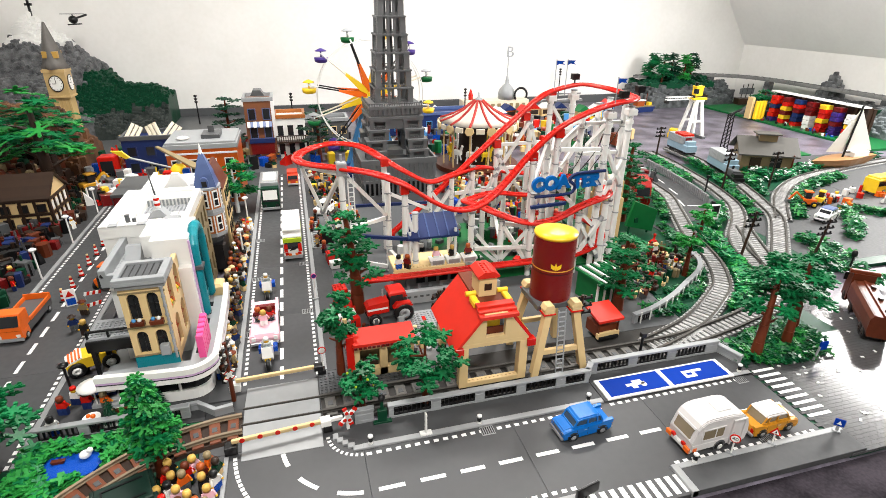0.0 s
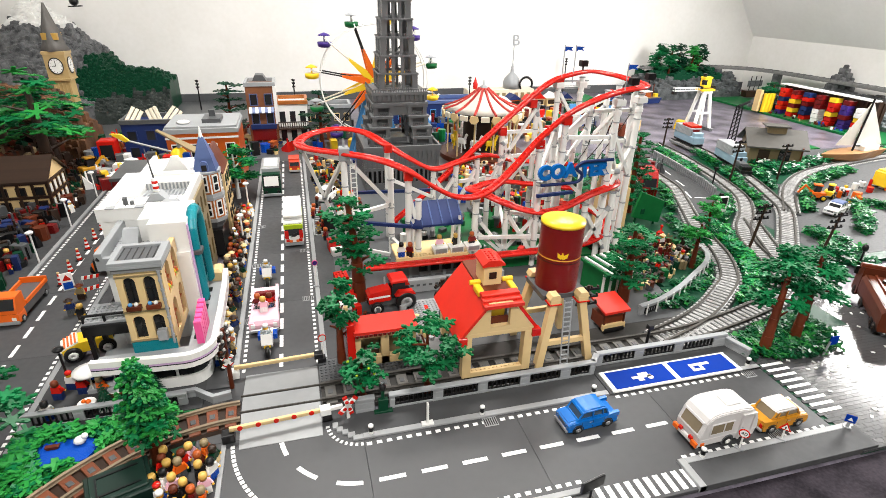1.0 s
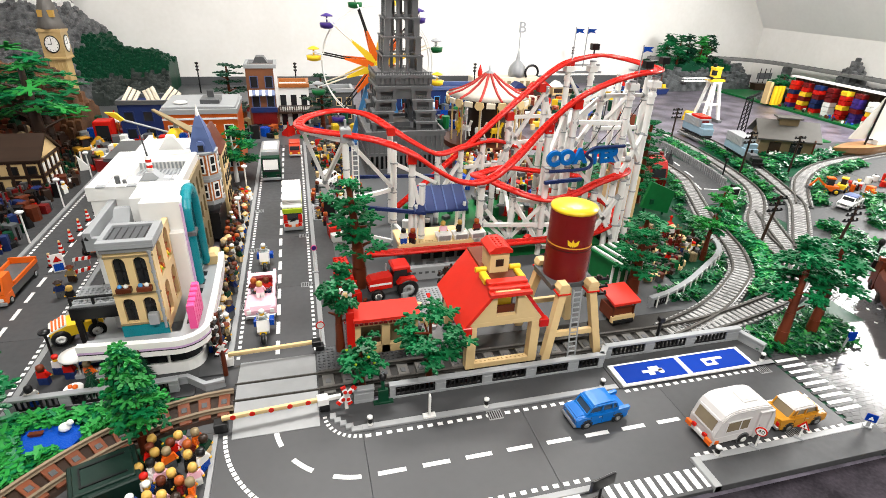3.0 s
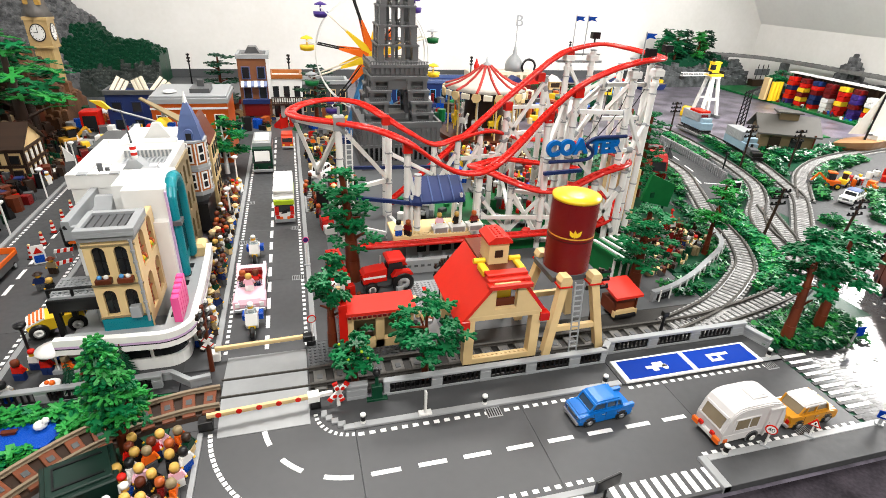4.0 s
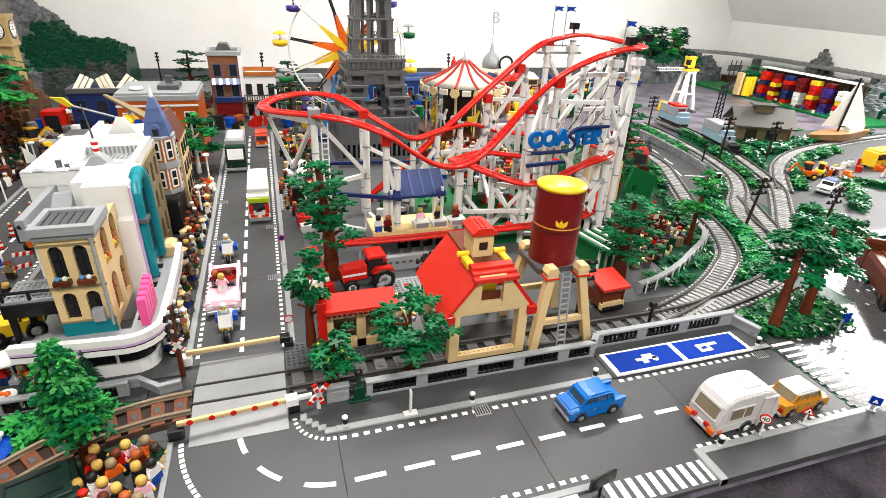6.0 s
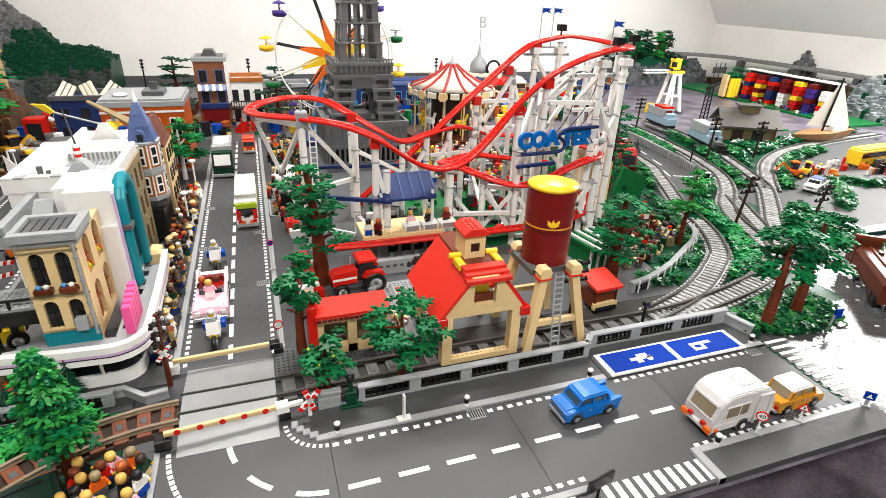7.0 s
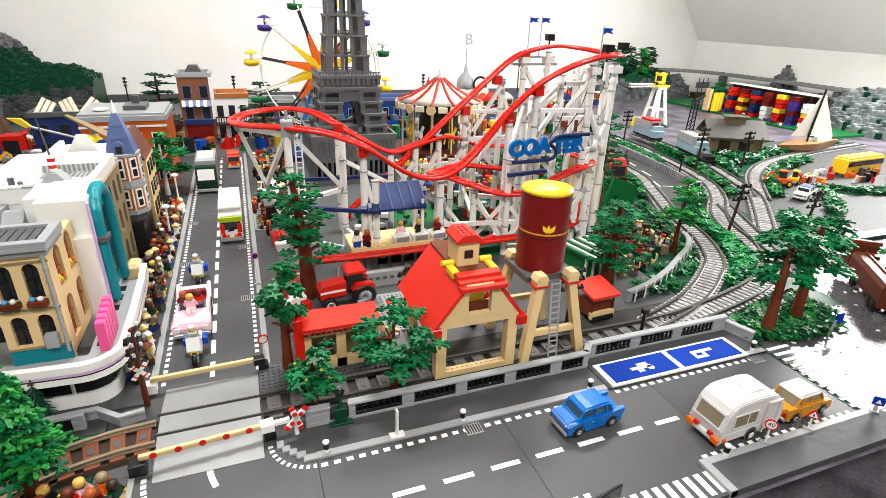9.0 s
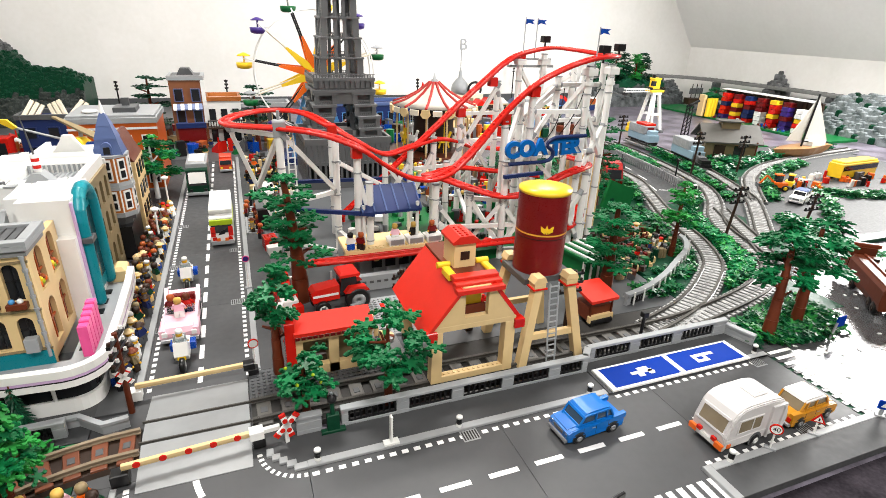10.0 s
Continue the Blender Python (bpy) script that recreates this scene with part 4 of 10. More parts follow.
tree("green toy tree with white stems at the street edge", -27.0, 124.0, 16.6, 6.4, 7.0, 140, leaves=BRIGHT + LEAVES, trunk_r=0.7, trunk=WHITE)
tree("small green tree between the railway lines", 111.0, 66.0, 11.0, 2.6, 6.0, 30, leaves=BRIGHT, trunk_r=0.7)
for x, y, h, s in ((-88, 147, 35, 1), (-104, 158, 36, 2), (-95, 170, 32, 4)):
    tree("broad spreading jungle tree with a thick brown trunk", x, y, h, 13, 14, 50, leaves=[leaf_mesh("leaf", 4.4, 6, (LEAF, BRIGHTLEAF)[s % 2], 40 + s), leaf_mesh("leaf", 4.0, 5, LEAF, 44 + s)], trunk_r=2.4, seed=s, trunk=DBROWN)
for x, y, h in ((-34, 197, 28), (4, 182, 26), (-20, 215, 18)):
    tree("tall dark conifer behind the fairground houses", x, y, h, 6.5, 8, 50, shape="tiers", leaves=[leaf_mesh("leaf", 3.0, 6, DGREEN, 60)], trunk_r=1.0)


def spruce(x, y, h):
    t = thing("fir_tree", "small moulded green fir tree on the terrace", "tree", x, y, 0.3)
    b = Build()
    q = random.Random(int(h * 100))
    for k in range(7):
        z0 = 0.8 + k * (h - 1) / 7.5
        r = (h * 0.24) * (1 - k / 8)
        for i in range(9):
            a = i * 0.698 + k * 0.35
            b.rod((0, 0, z0 + r * 0.7), (r * math.cos(a), r * math.sin(a), z0), r * 0.22, 5, r1=0.04)
    part("crown", b, DGREEN, t)
    part("trunk", Build().rod((0, 0, 0), (0, 0, h * 0.9), 0.3, 8, r1=0.1), BROWN, t)


spruce(-40.5, 24.5, 6.5), spruce(-35.0, 25.0, 9.0), spruce(-33.4, 25.8, 8.0)


def shrubs(label, spots, count, mats, size=0.9, seed=0, high=1.6):
    """Low greenery: many small three-lobed leaf pieces over rectangular patches."""
    q = random.Random(seed)
    b = Build()
    area = sum((x1 - x0) * (y1 - y0) for x0, x1, y0, y1 in spots)
    for x0, x1, y0, y1 in spots:
        for _ in range(int(count * (x1 - x0) * (y1 - y0) / area)):
            x, y, z = q.uniform(x0, x1), q.uniform(y0, y1), q.uniform(0.1, high)
            if any(abs(x - lx) < 3.7 and abs(y - ly) < 3.7 and math.hypot(x - lx, y - ly) < 3.7 for lx, ly in LINES):
                continue
            s = size * q.uniform(0.6, 1.25)
            b.m = Matrix.Translation((x, y, z)) @ Euler((q.uniform(-0.5, 0.5), q.uniform(-0.5, 0.5), q.uniform(0, 6.3))).to_matrix().to_4x4()
            pts = []
            for i in range(4):
                a = i * math.pi / 2
                pts += [(s * 0.3 * math.cos(a - 0.78), s * 0.3 * math.sin(a - 0.78)), (s * math.cos(a - 0.25), s * math.sin(a - 0.25)), (s * math.cos(a + 0.25), s * math.sin(a + 0.25))]
            b.prism(pts, -0.07, 0.07, "z", 0 if q.random() < 0.62 else (1 if q.random() < 0.75 else 2))
            b.rod((0, 0, -z), (0, 0, 0), 0.09, 3, 0)
    b.m = None
    ob = single("shrubs", b, mats, label, "greenery")
    return tagged(ob, kind="stuff")


MIX = [LEAF, BRIGHTLEAF, DGREEN]


def strip(points, half=1.6):
    """Small square patches along a line of (x, y) points."""
    path = spline([(x, y, 0) for x, y in points], 6)
    return [(p.x - half, p.x + half, p.y - half, p.y + half) for p, a in even(path, half * 1.6)]


shrubs("low green leafy ground cover around the duck pond", [(-52, -33.5, 19, 21.2), (-39.5, -33.5, 14, 19), (-50, -40, 9, 13.4), (-52, -48.5, 12, 19), (-33, -24, 20.2, 21.2)], 760, [BRIGHTLEAF, LEAF, BRIGHTLEAF], 1.05, 1)
shrubs("low green shrubs under the trees beside the road", [(77, 92, 10.4, 18.0), (82, 98, 9.0, 13), (92, 101, 13, 22), (84, 94, 16, 21)], 900, MIX, 1.0, 2)
shrubs("dense green shrubs between the railway lines", [(90, 97, 28, 31), (94, 104, 31, 37.5), (100, 108, 35, 42)] + strip([(104.5, 40), (108, 46), (111, 54), (114, 62), (117, 70)], 2.4) + strip([(98, 29), (105, 35)], 2.4), 1500, MIX, 1.15, 3, 2.4)
shrubs("green shrubs inside the railway curve", [(70, 80, 31, 36), (80, 92, 36, 42), (92, 97, 43, 50), (96, 100, 50, 60)] + strip([(100.8, 57), (103.5, 68), (108, 80)], 1.6), 460, MIX, 1.0, 4)
shrubs("green shrubs along the far railway lines", strip([(118.5, 50), (124, 57.5), (130, 63.5)], 2.6) + strip([(113, 84), (120, 98), (124, 108)], 1.8) + strip([(122, 72), (131, 80), (139, 91)], 1.6) + strip([(141, 78), (149, 90), (153.6, 104)], 2.4) + strip([(146, 116), (150, 132), (152, 150)], 2.4) + strip([(158, 104), (163, 116), (167, 130), (172, 146)], 3.4) + strip([(163, 96), (170, 108), (178, 118)], 2.6) + strip([(157, 74), (167, 84), (180, 93.6), (194, 101), (216, 108)], 2.4), 3000, MIX, 1.3, 5, 2.4)
shrubs("green hedge with pale tips beside the upper track", [(180, 192, 109, 126)] + strip([(190, 112), (210, 119), (236, 124), (262, 128)], 3.0), 1300, [LEAF, DGREEN, WHITE], 1.4, 6, 3.0)
shrubs("green hedge strip around the far yard", strip([(160, 55), (170, 63), (183, 76), (190, 70), (205, 66), (230, 66)], 2.2), 700, MIX, 1.2, 7, 2.2)
shrubs("green hedge between tiled street and yard", [(136, 141, 30, 50), (141, 147, 44, 60)], 380, MIX, 1.2, 8, 2.2)
shrubs("tall dark greenery behind the coaster", [(86, 112, 92, 112), (84, 122, 112, 138)], 1100, [LEAF, DGREEN, BROWN], 1.5, 9, 5.0)

# ---- farm buildings and water tower over the railway ----
def barn():
    t = thing("barn", "tan barn on posts with steep red roof over the railway", "barn", 25.8, 25.0)
    x0, x1, y0, y1, ez = -7.0, 6.1, -8.2, 7.4, 11.1
    cut = 5.8  # height of the gable below the ridge band
    for x, y in ((x0, y0), (x1 - 1.6, y0), (x0, y1 - 1.6), (x1 - 1.6, y1 - 1.6)):
        p = part("post", Build().box(x, x + 1.6, y, y + 1.6, 1.7, ez - 0.8, 0, 0.04), TAN, t)
        part("foot", Build().box(x + 0.2, x + 1.5, y + 0.2, y + 1.5, 0, 1.7), DBROWN, p)
    part("lower_beam", Build().box(x0 + 1.6, x1 - 1.6, y0, y0 + 1.2, 1.7, 2.7, 0, 0.05).studs(x0 + 1.8, x1 - 1.6, y0 + 0.2, y0 + 1.0, 2.7), TAN, t)
    for y in (y0, y1 - 1.0):
        part("beam", Build().box(x0, x1, y, y + 1.0, ez - 0.8, ez, 0, 0.05), TAN, t)
        g = Build()
        sl = 4.5 / 6.0
        g.prism([(x0 + 0.1, ez), (-2.2, ez), (-2.2, ez + cut), (x0 + 0.1 + sl * cut, ez + cut)], y, y + 0.9, "y")
        g.prism([(1.4, ez), (x1 - 0.1, ez), (x1 - 0.1 - sl * cut, ez + cut), (1.4, ez + cut)], y, y + 0.9, "y")
        g.box(-2.2, 1.4, y, y + 0.9, ez, ez + 1.0).box(-2.2, 1.4, y, y + 0.9, ez + 4.8, ez + cut)
        part("gable", g, TAN, t, "tan gable wall with a square hatch")
    part("hatch", Build().box(-2.2, 1.4, y0 + 1.0, y0 + 1.3, ez + 1.0, ez + 2.4), BROWN, t)
    part("hay", Build().box(-1.7, 0.9, y0 + 1.6, y0 + 3.2, ez + 2.2, ez + 4.2, 0, 0.3), YELLOW, t)
    # the whole side: one steep smooth slope; the stripped side: rafters only
    part("roof_side", Build().prism([(x0 - 1.4, ez - 1.3), (x0 - 0.9, ez - 1.5), (-2.4, ez + cut - 0.2), (-2.9, ez + cut)], y0 - 0.3, y1 + 0.2, "y"), RROOF, t, "bright red sloped roof side")
    part("roof_top", Build().box(-2.8, 2.6, y0 + 3.6, y1 + 0.2, ez + cut - 0.2, ez + cut + 0.4, 0, 0.08), BROWN, t)
    for k in range(6):
        y = y0 + 0.6 + k * 3.0
        part("rafter", Build().rod((x1 + 1.2, y, ez - 1.2), (2.1, y, ez + cut + 0.1), 0.42, square=True), RED if k % 2 == 0 else YELLOW, t)
    for s in (-1, 1):
        part("ridge_block", Build().box(s * 3.1 - 0.6, s * 3.1 + 0.6, y0 + 3.0, y0 + 5.8, ez + cut - 0.2, ez + cut + 0.9, 0, 0.2).rod((s * 3.1 - 1.0, y0 + 6.8, ez + cut + 0.6), (s * 3.1 + 1.0, y0 + 6.8, ez + cut + 0.6), 0.5, 8), YELLOW, t)
    band = Build()
    for k in range(3):
        band.box(-3.7 + 0.1 * k, 3.6 - 0.1 * k, y0 - 0.6 + k * 1.0, y0 + 0.9 + k * 1.0, ez + cut - 0.8 + k * 0.5, ez + cut - 0.1 + k * 0.5, 0, 0.06)
    part("roof_band", band, RROOF, t)
    c = part("cupola", Build().box(-1.9, 1.5, -2.6, 1.6, ez + cut, ez + cut + 4.4, 0, 0.04), TAN, t)
    part("window", Build().box(-0.9, 0.5, -2.7, -2.5, ez + cut + 1.6, ez + cut + 2.9), DBROWN, c)
    part("cupola_roof", Build().prism([(-2.3, ez + cut + 4.2), (-2.3, ez + cut + 4.6), (-1.2, ez + cut + 5.4), (0.8, ez + cut + 5.4), (1.9, ez + cut + 4.6), (1.9, ez + cut + 4.2)], -3.0, 2.0, "y").studs(-1.1, 0.8, -2.8, 1.6, ez + cut + 5.4), RROOF, c)
    for s in (-1, 1):
        part("eave_brick", Build().box(s * 6.9 - 1.1, s * 6.9 + 0.5, y0 - 0.5, y0 + 0.9, ez - 1.9, ez - 0.4, 0, 0.1), RED, t)


barn()


def water_tower():
    t = thing("water_tower", "dark red round water tank with yellow lid on tan legs", "water tower", 39.4, 24.0)
    tops = 14.2
    for sx, sy in ((-1, -1), (1, -1), (-1, 1), (1, 1)):
        b = Build().rod((sx * 5.4, sy * 6.2, 0), (sx * 2.8, sy * 4.6, tops), 0.98, square=True)
        b.box(sx * 2.8 - 0.95, sx * 2.8 + 0.95, sy * 4.6 - 0.95, sy * 4.6 + 0.95, tops - 0.3, tops + 0.6, 0, 0.1)
        part("leg", b, TAN, t)
        part("leg_band", Build().box(sx * 2.8 - 1.2, sx * 2.8 + 1.2, sy * 4.6 - 1.1, sy * 4.6 + 1.1, tops - 0.5, tops - 0.25, 0, 0.04), RED, t)
        part("leg_cap", Build().prism([(sx * 2.8 - 1.15, tops + 0.6), (sx * 2.8 + 1.15, tops + 0.6), (sx * 2.8 + 0.7, tops + 1.5), (sx * 2.8 - 0.7, tops + 1.5)], sy * 4.6 - 1.0, sy * 4.6 + 1.0, "y"), TAN, t)
    for sy in (-1, 1):
        part("crossbar", Build().box(-5.0, 5.0, sy * 5.6 - 0.4, sy * 5.6 + 0.4, 5.2, 6.2, 0, 0.05), TAN, t)
    part("platform", Build().box(-4.4, 4.4, -3.4, 4.2, tops - 0.5, tops + 0.5, 0, 0.08), DGREY, t)
    part("tank_drum", Build().cyl(0, 0.6, tops + 0.5, tops + 6.4, 3.95, 28), DRED, t)
    part("joint_ring", Build().cyl(0, 0.6, tops + 6.4, tops + 6.5, 4.02, 28), DBROWN, t)
    tank = part("tank_drum", Build().cyl(0, 0.6, tops + 6.5, tops + 13.2, 3.95, 28), DRED, t)
    part("lid", Build().lathe(0, 0.6, [(4.05, tops + 13.2), (4.05, tops + 13.7), (2.6, tops + 14.1), (0.4, tops + 14.5)], 28), YELLOW, tank)
    ring = Build().cyl(0, 0.6, tops + 7.0, tops + 7.25, 3.99, 28, cap=False)
    part("band", ring, plastic("gold_band", (0.75, 0.42, 0.06), 0.3, 0.1), tank)
    e = Build()
    for a in (-20, 0, 22):
        e.m = Matrix.Translation((0, 0.6, 0)) @ Matrix.Rotation(radians(-20), 4, "Z") @ Matrix.Translation((a * 0.022, -3.96, tops + 7.9)) @ Matrix.Rotation(radians(a * 1.5), 4, "Y")
        e.prism([(0, -0.5), (0.35, 0.2), (0, 1.0), (-0.35, 0.2)], -0.1, 0.1, "y")
    part("emblem", e, YELLOW, tank, "small yellow leaf emblem")
    l = Build()
    for s in (-0.75, 0.75):
        l.rod((s, -6.6, 0.4), (s, -5.0, tops), 0.16, 6)
    for k in range(14):
        f = (k + 0.5) / 14
        l.rod((-0.75, -6.6 + 1.6 * f, 0.4 + (tops - 0.4) * f), (0.75, -6.6 + 1.6 * f, 0.4 + (tops - 0.4) * f), 0.13, 6)
    part("ladder", l, LGREY, t)


water_tower()


def low_shop():
    t = thing("farm_shop", "low tan building with a red roof and red side wall", "building", 6.2, 29.9)
    t.matrix_basis = at(6.2, 29.9) @ Matrix.Diagonal((1, 1, 1.08, 1))
    part("side_wall", Build().box(-6.6, -5.2, -3.6, 0.6, 0, 9.0, 0, 0.05), RED, t)
    for x in (-4.9, 0.4, 5.6):
        part("post", Build().box(x - 0.75, x + 0.75, -3.2, -2.0, 0, 6.2, 0, 0.04), TAN, t)
    part("sill", Build().box(-5.2, 6.4, -3.2, -2.0, 0, 1.5, 0, 0.04), TAN, t)
    part("lintel", Build().box(-5.2, 6.4, -3.4, -1.9, 5.8, 6.8, 0, 0.04), TAN, t)
    part("back_wall", Build().box(-5.2, 6.4, -0.4, 0.4, 0, 7.5), DTAN, t)
    part("roof", Build().prism([(-4.2, 7.0), (0.8, 7.6), (0.8, 8.1), (-4.2, 7.6)], -5.4, 6.6, "x"), RROOF, t)
    q = Build()
    for i in range(14):
        q.box(-5.2 + i * 0.85, -4.6 + i * 0.85, -4.25, -4.0, 6.6, 7.1, 0, 0.04)
    part("roof_edge", q, DRED, t)
    part("crate", Build().box(-3.4, -0.6, -1.9, -0.6, 0.2, 2.6, 0, 0.2), DBROWN, t)


low_shop()


def tractor(x, y, rz):
    t = thing("tractor", "bright red toy tractor with silver hubs beside the shop", "tractor", x, y, 0, rz)
    t.matrix_basis = at(x, y, 0, rz) @ Matrix.Scale(1.12, 4)
    part("bonnet", Build().prism([(1.0, 2.4), (5.4, 2.2), (5.6, 3.9), (5.0, 4.5), (1.0, 4.9)], -1.3, 1.3, "y"), RED, t)
    part("cab", Build().prism([(-2.2, 3.0), (1.0, 3.0), (0.6, 6.2), (-1.8, 6.2)], -1.4, 1.4, "y"), GLASSD, t)
    part("roof", Build().box(-2.4, 1.0, -1.8, 1.8, 6.2, 7.0, 0, 0.35), RED, t)
    for s in (-1, 1):
        part("mudguard", Build().prism([(-3.8, 3.6), (-3.2, 4.4), (-0.4, 4.6), (0.4, 3.6)], s * 1.9 - 0.6, s * 1.9 + 0.6, "y"), RED, t)
        wheel(t, -1.8, s * 2.1, 2.1, 1.1, LGREY), wheel(t, 4.0, s * 1.8, 1.3, 0.9, WHITE)
        part("stripe", Build().box(1.2, 5.4, s * 1.33 - 0.04, s * 1.33 + 0.04, 3.2, 3.6), WHITE, t)
    part("exhaust", Build().rod((1.6, -1.2, 4.5), (1.6, -1.2, 6.4), 0.2, 8), LGREY, t)
    part("chassis", Build().box(-3.0, 5.0, -0.9, 0.9, 1.2, 2.6), DGREY, t)


tractor(11.8, 46.3, 186)
t = thing("kiosk", "small tan kiosk with a flat bright red roof", "kiosk", 52.6, 27.5, 0, 8)
t.matrix_basis = at(55.0, 28.4, 0, 4) @ Matrix.Scale(0.8, 4)
part("body", Build().box(-3.2, 3.2, -2.6, 2.6, 1.2, 4.6, 0, 0.05), BROWN, t)
part("counter", Build().box(-3.4, 3.4, -3.4, -2.5, 1.0, 2.6, 0, 0.05), TAN, t)
part("wheel", Build().rod((-3, -2.9, 0.9), (3, -2.9, 0.9), 0.9, 12), BLACK, t)
for x in (-3, 3):
    part("post", Build().rod((x, -2.9, 2.5), (x, -2.9, 6.4), 0.25, square=True), BROWN, t)
part("roof", Build().prism([(-3.9, 6.2), (3.6, 7.6), (3.6, 8.2), (-3.9, 6.9)], -3.9, 3.9, "x"), RROOF, t)


# ---- roller coaster ----
def coaster_track(parent, ctrl, name="track"):
    path = spline(ctrl, 10)
    b = Build()
    for s in (-1.0, 1.0):
        b.sweep(path, [(s + 0.42 * math.cos(a * math.pi / 4), 0.42 * math.sin(a * math.pi / 4)) for a in range(8)])
    b.sweep(path, [(-0.8, -0.32), (0.8, -0.32), (0.8, 0.02), (-0.8, 0.02)], 0, False)
    for p, a in even(path, 1.6):
        b.m = Matrix.Translation(p) @ Matrix.Rotation(radians(a), 4, "Z")
        b.box(-0.35, 0.35, -1.2, 1.2, -0.35, 0.16)
        b.m = None
    part(name, b, RED, parent)
    return path


HOOK = [(80.5, 72, 44.4), (79.5, 65, 44.4), (75, 59.8, 44.6), (69, 58, 44.2), (63, 58.8, 42.2), (57, 60.5, 38.6), (51, 62.2, 32.5), (45.5, 62.6, 26), (40.5, 62, 21.6), (35.3, 60.6, 19.6), (29.5, 59.6, 20.2), (24, 59, 23.2), (18, 59, 27.4), (11.5, 62, 29.6), (5, 66.5, 30), (-0.5, 72, 29.5), (-4.6, 78, 28.9), (-5.8, 84, 28.7), (-3.4, 90.5, 28.8), (1.5, 95, 28.9), (6.3, 95.5, 29), (12, 90.5, 28.9), (17, 84, 26.9), (23, 81.6, 23.4), (29.4, 81.4, 20.3), (36, 82, 21.6), (42.5, 83, 22.9), (48, 84.6, 22.2), (54, 86.5, 20), (63, 88, 18.5), (70, 86, 18.4), (75, 79, 18.6), (76.4, 70, 19.2), (73.6, 61.4, 20.2), (68.5, 57, 20.6), (63, 56.4, 19.2), (56, 57, 15.9), (49.5, 58, 15.3), (43.5, 61.5, 16.6), (39.5, 68, 17.2), (37.6, 73.5, 16.6), (40.6, 77.6, 15.6), (47, 78.4, 16.6), (55, 78, 15.6), (63, 78, 14.4), (70, 77, 13.4)]
LIFT = [(80.5, 72, 44.4), (79, 79, 44.8), (74.5, 84.4, 45), (66, 84.6, 43.4), (61.5, 84.4, 41.2), (58.5, 84.4, 38.9), (50, 84.2, 31.8), (42, 84, 24.8), (34, 84, 17.8), (26, 84, 10.8), (18, 84, 4)]
LOWT = [(6.5, 56, 5.2), (20, 56, 5.2), (35, 56, 5.2), (50, 56, 5.2), (60, 56, 5.4), (68, 57.5, 6.6), (73.5, 62, 7.8), (74, 70, 8.6), (68, 76, 9.2), (58, 78, 9.6)]


def column(parent, x, y, top, r=0.78):
    b = Build()
    z = 0.0
    while z < top - 0.3:
        e = min(z + 7.4, top)
        b.cyl(x, y, z, e - 0.25, r, 12, 0)
        b.cyl(x, y, e - 0.28, e, r * 1.16, 10, 1)
        z = e
    part("column", b, [WHITE, LGREY], parent)


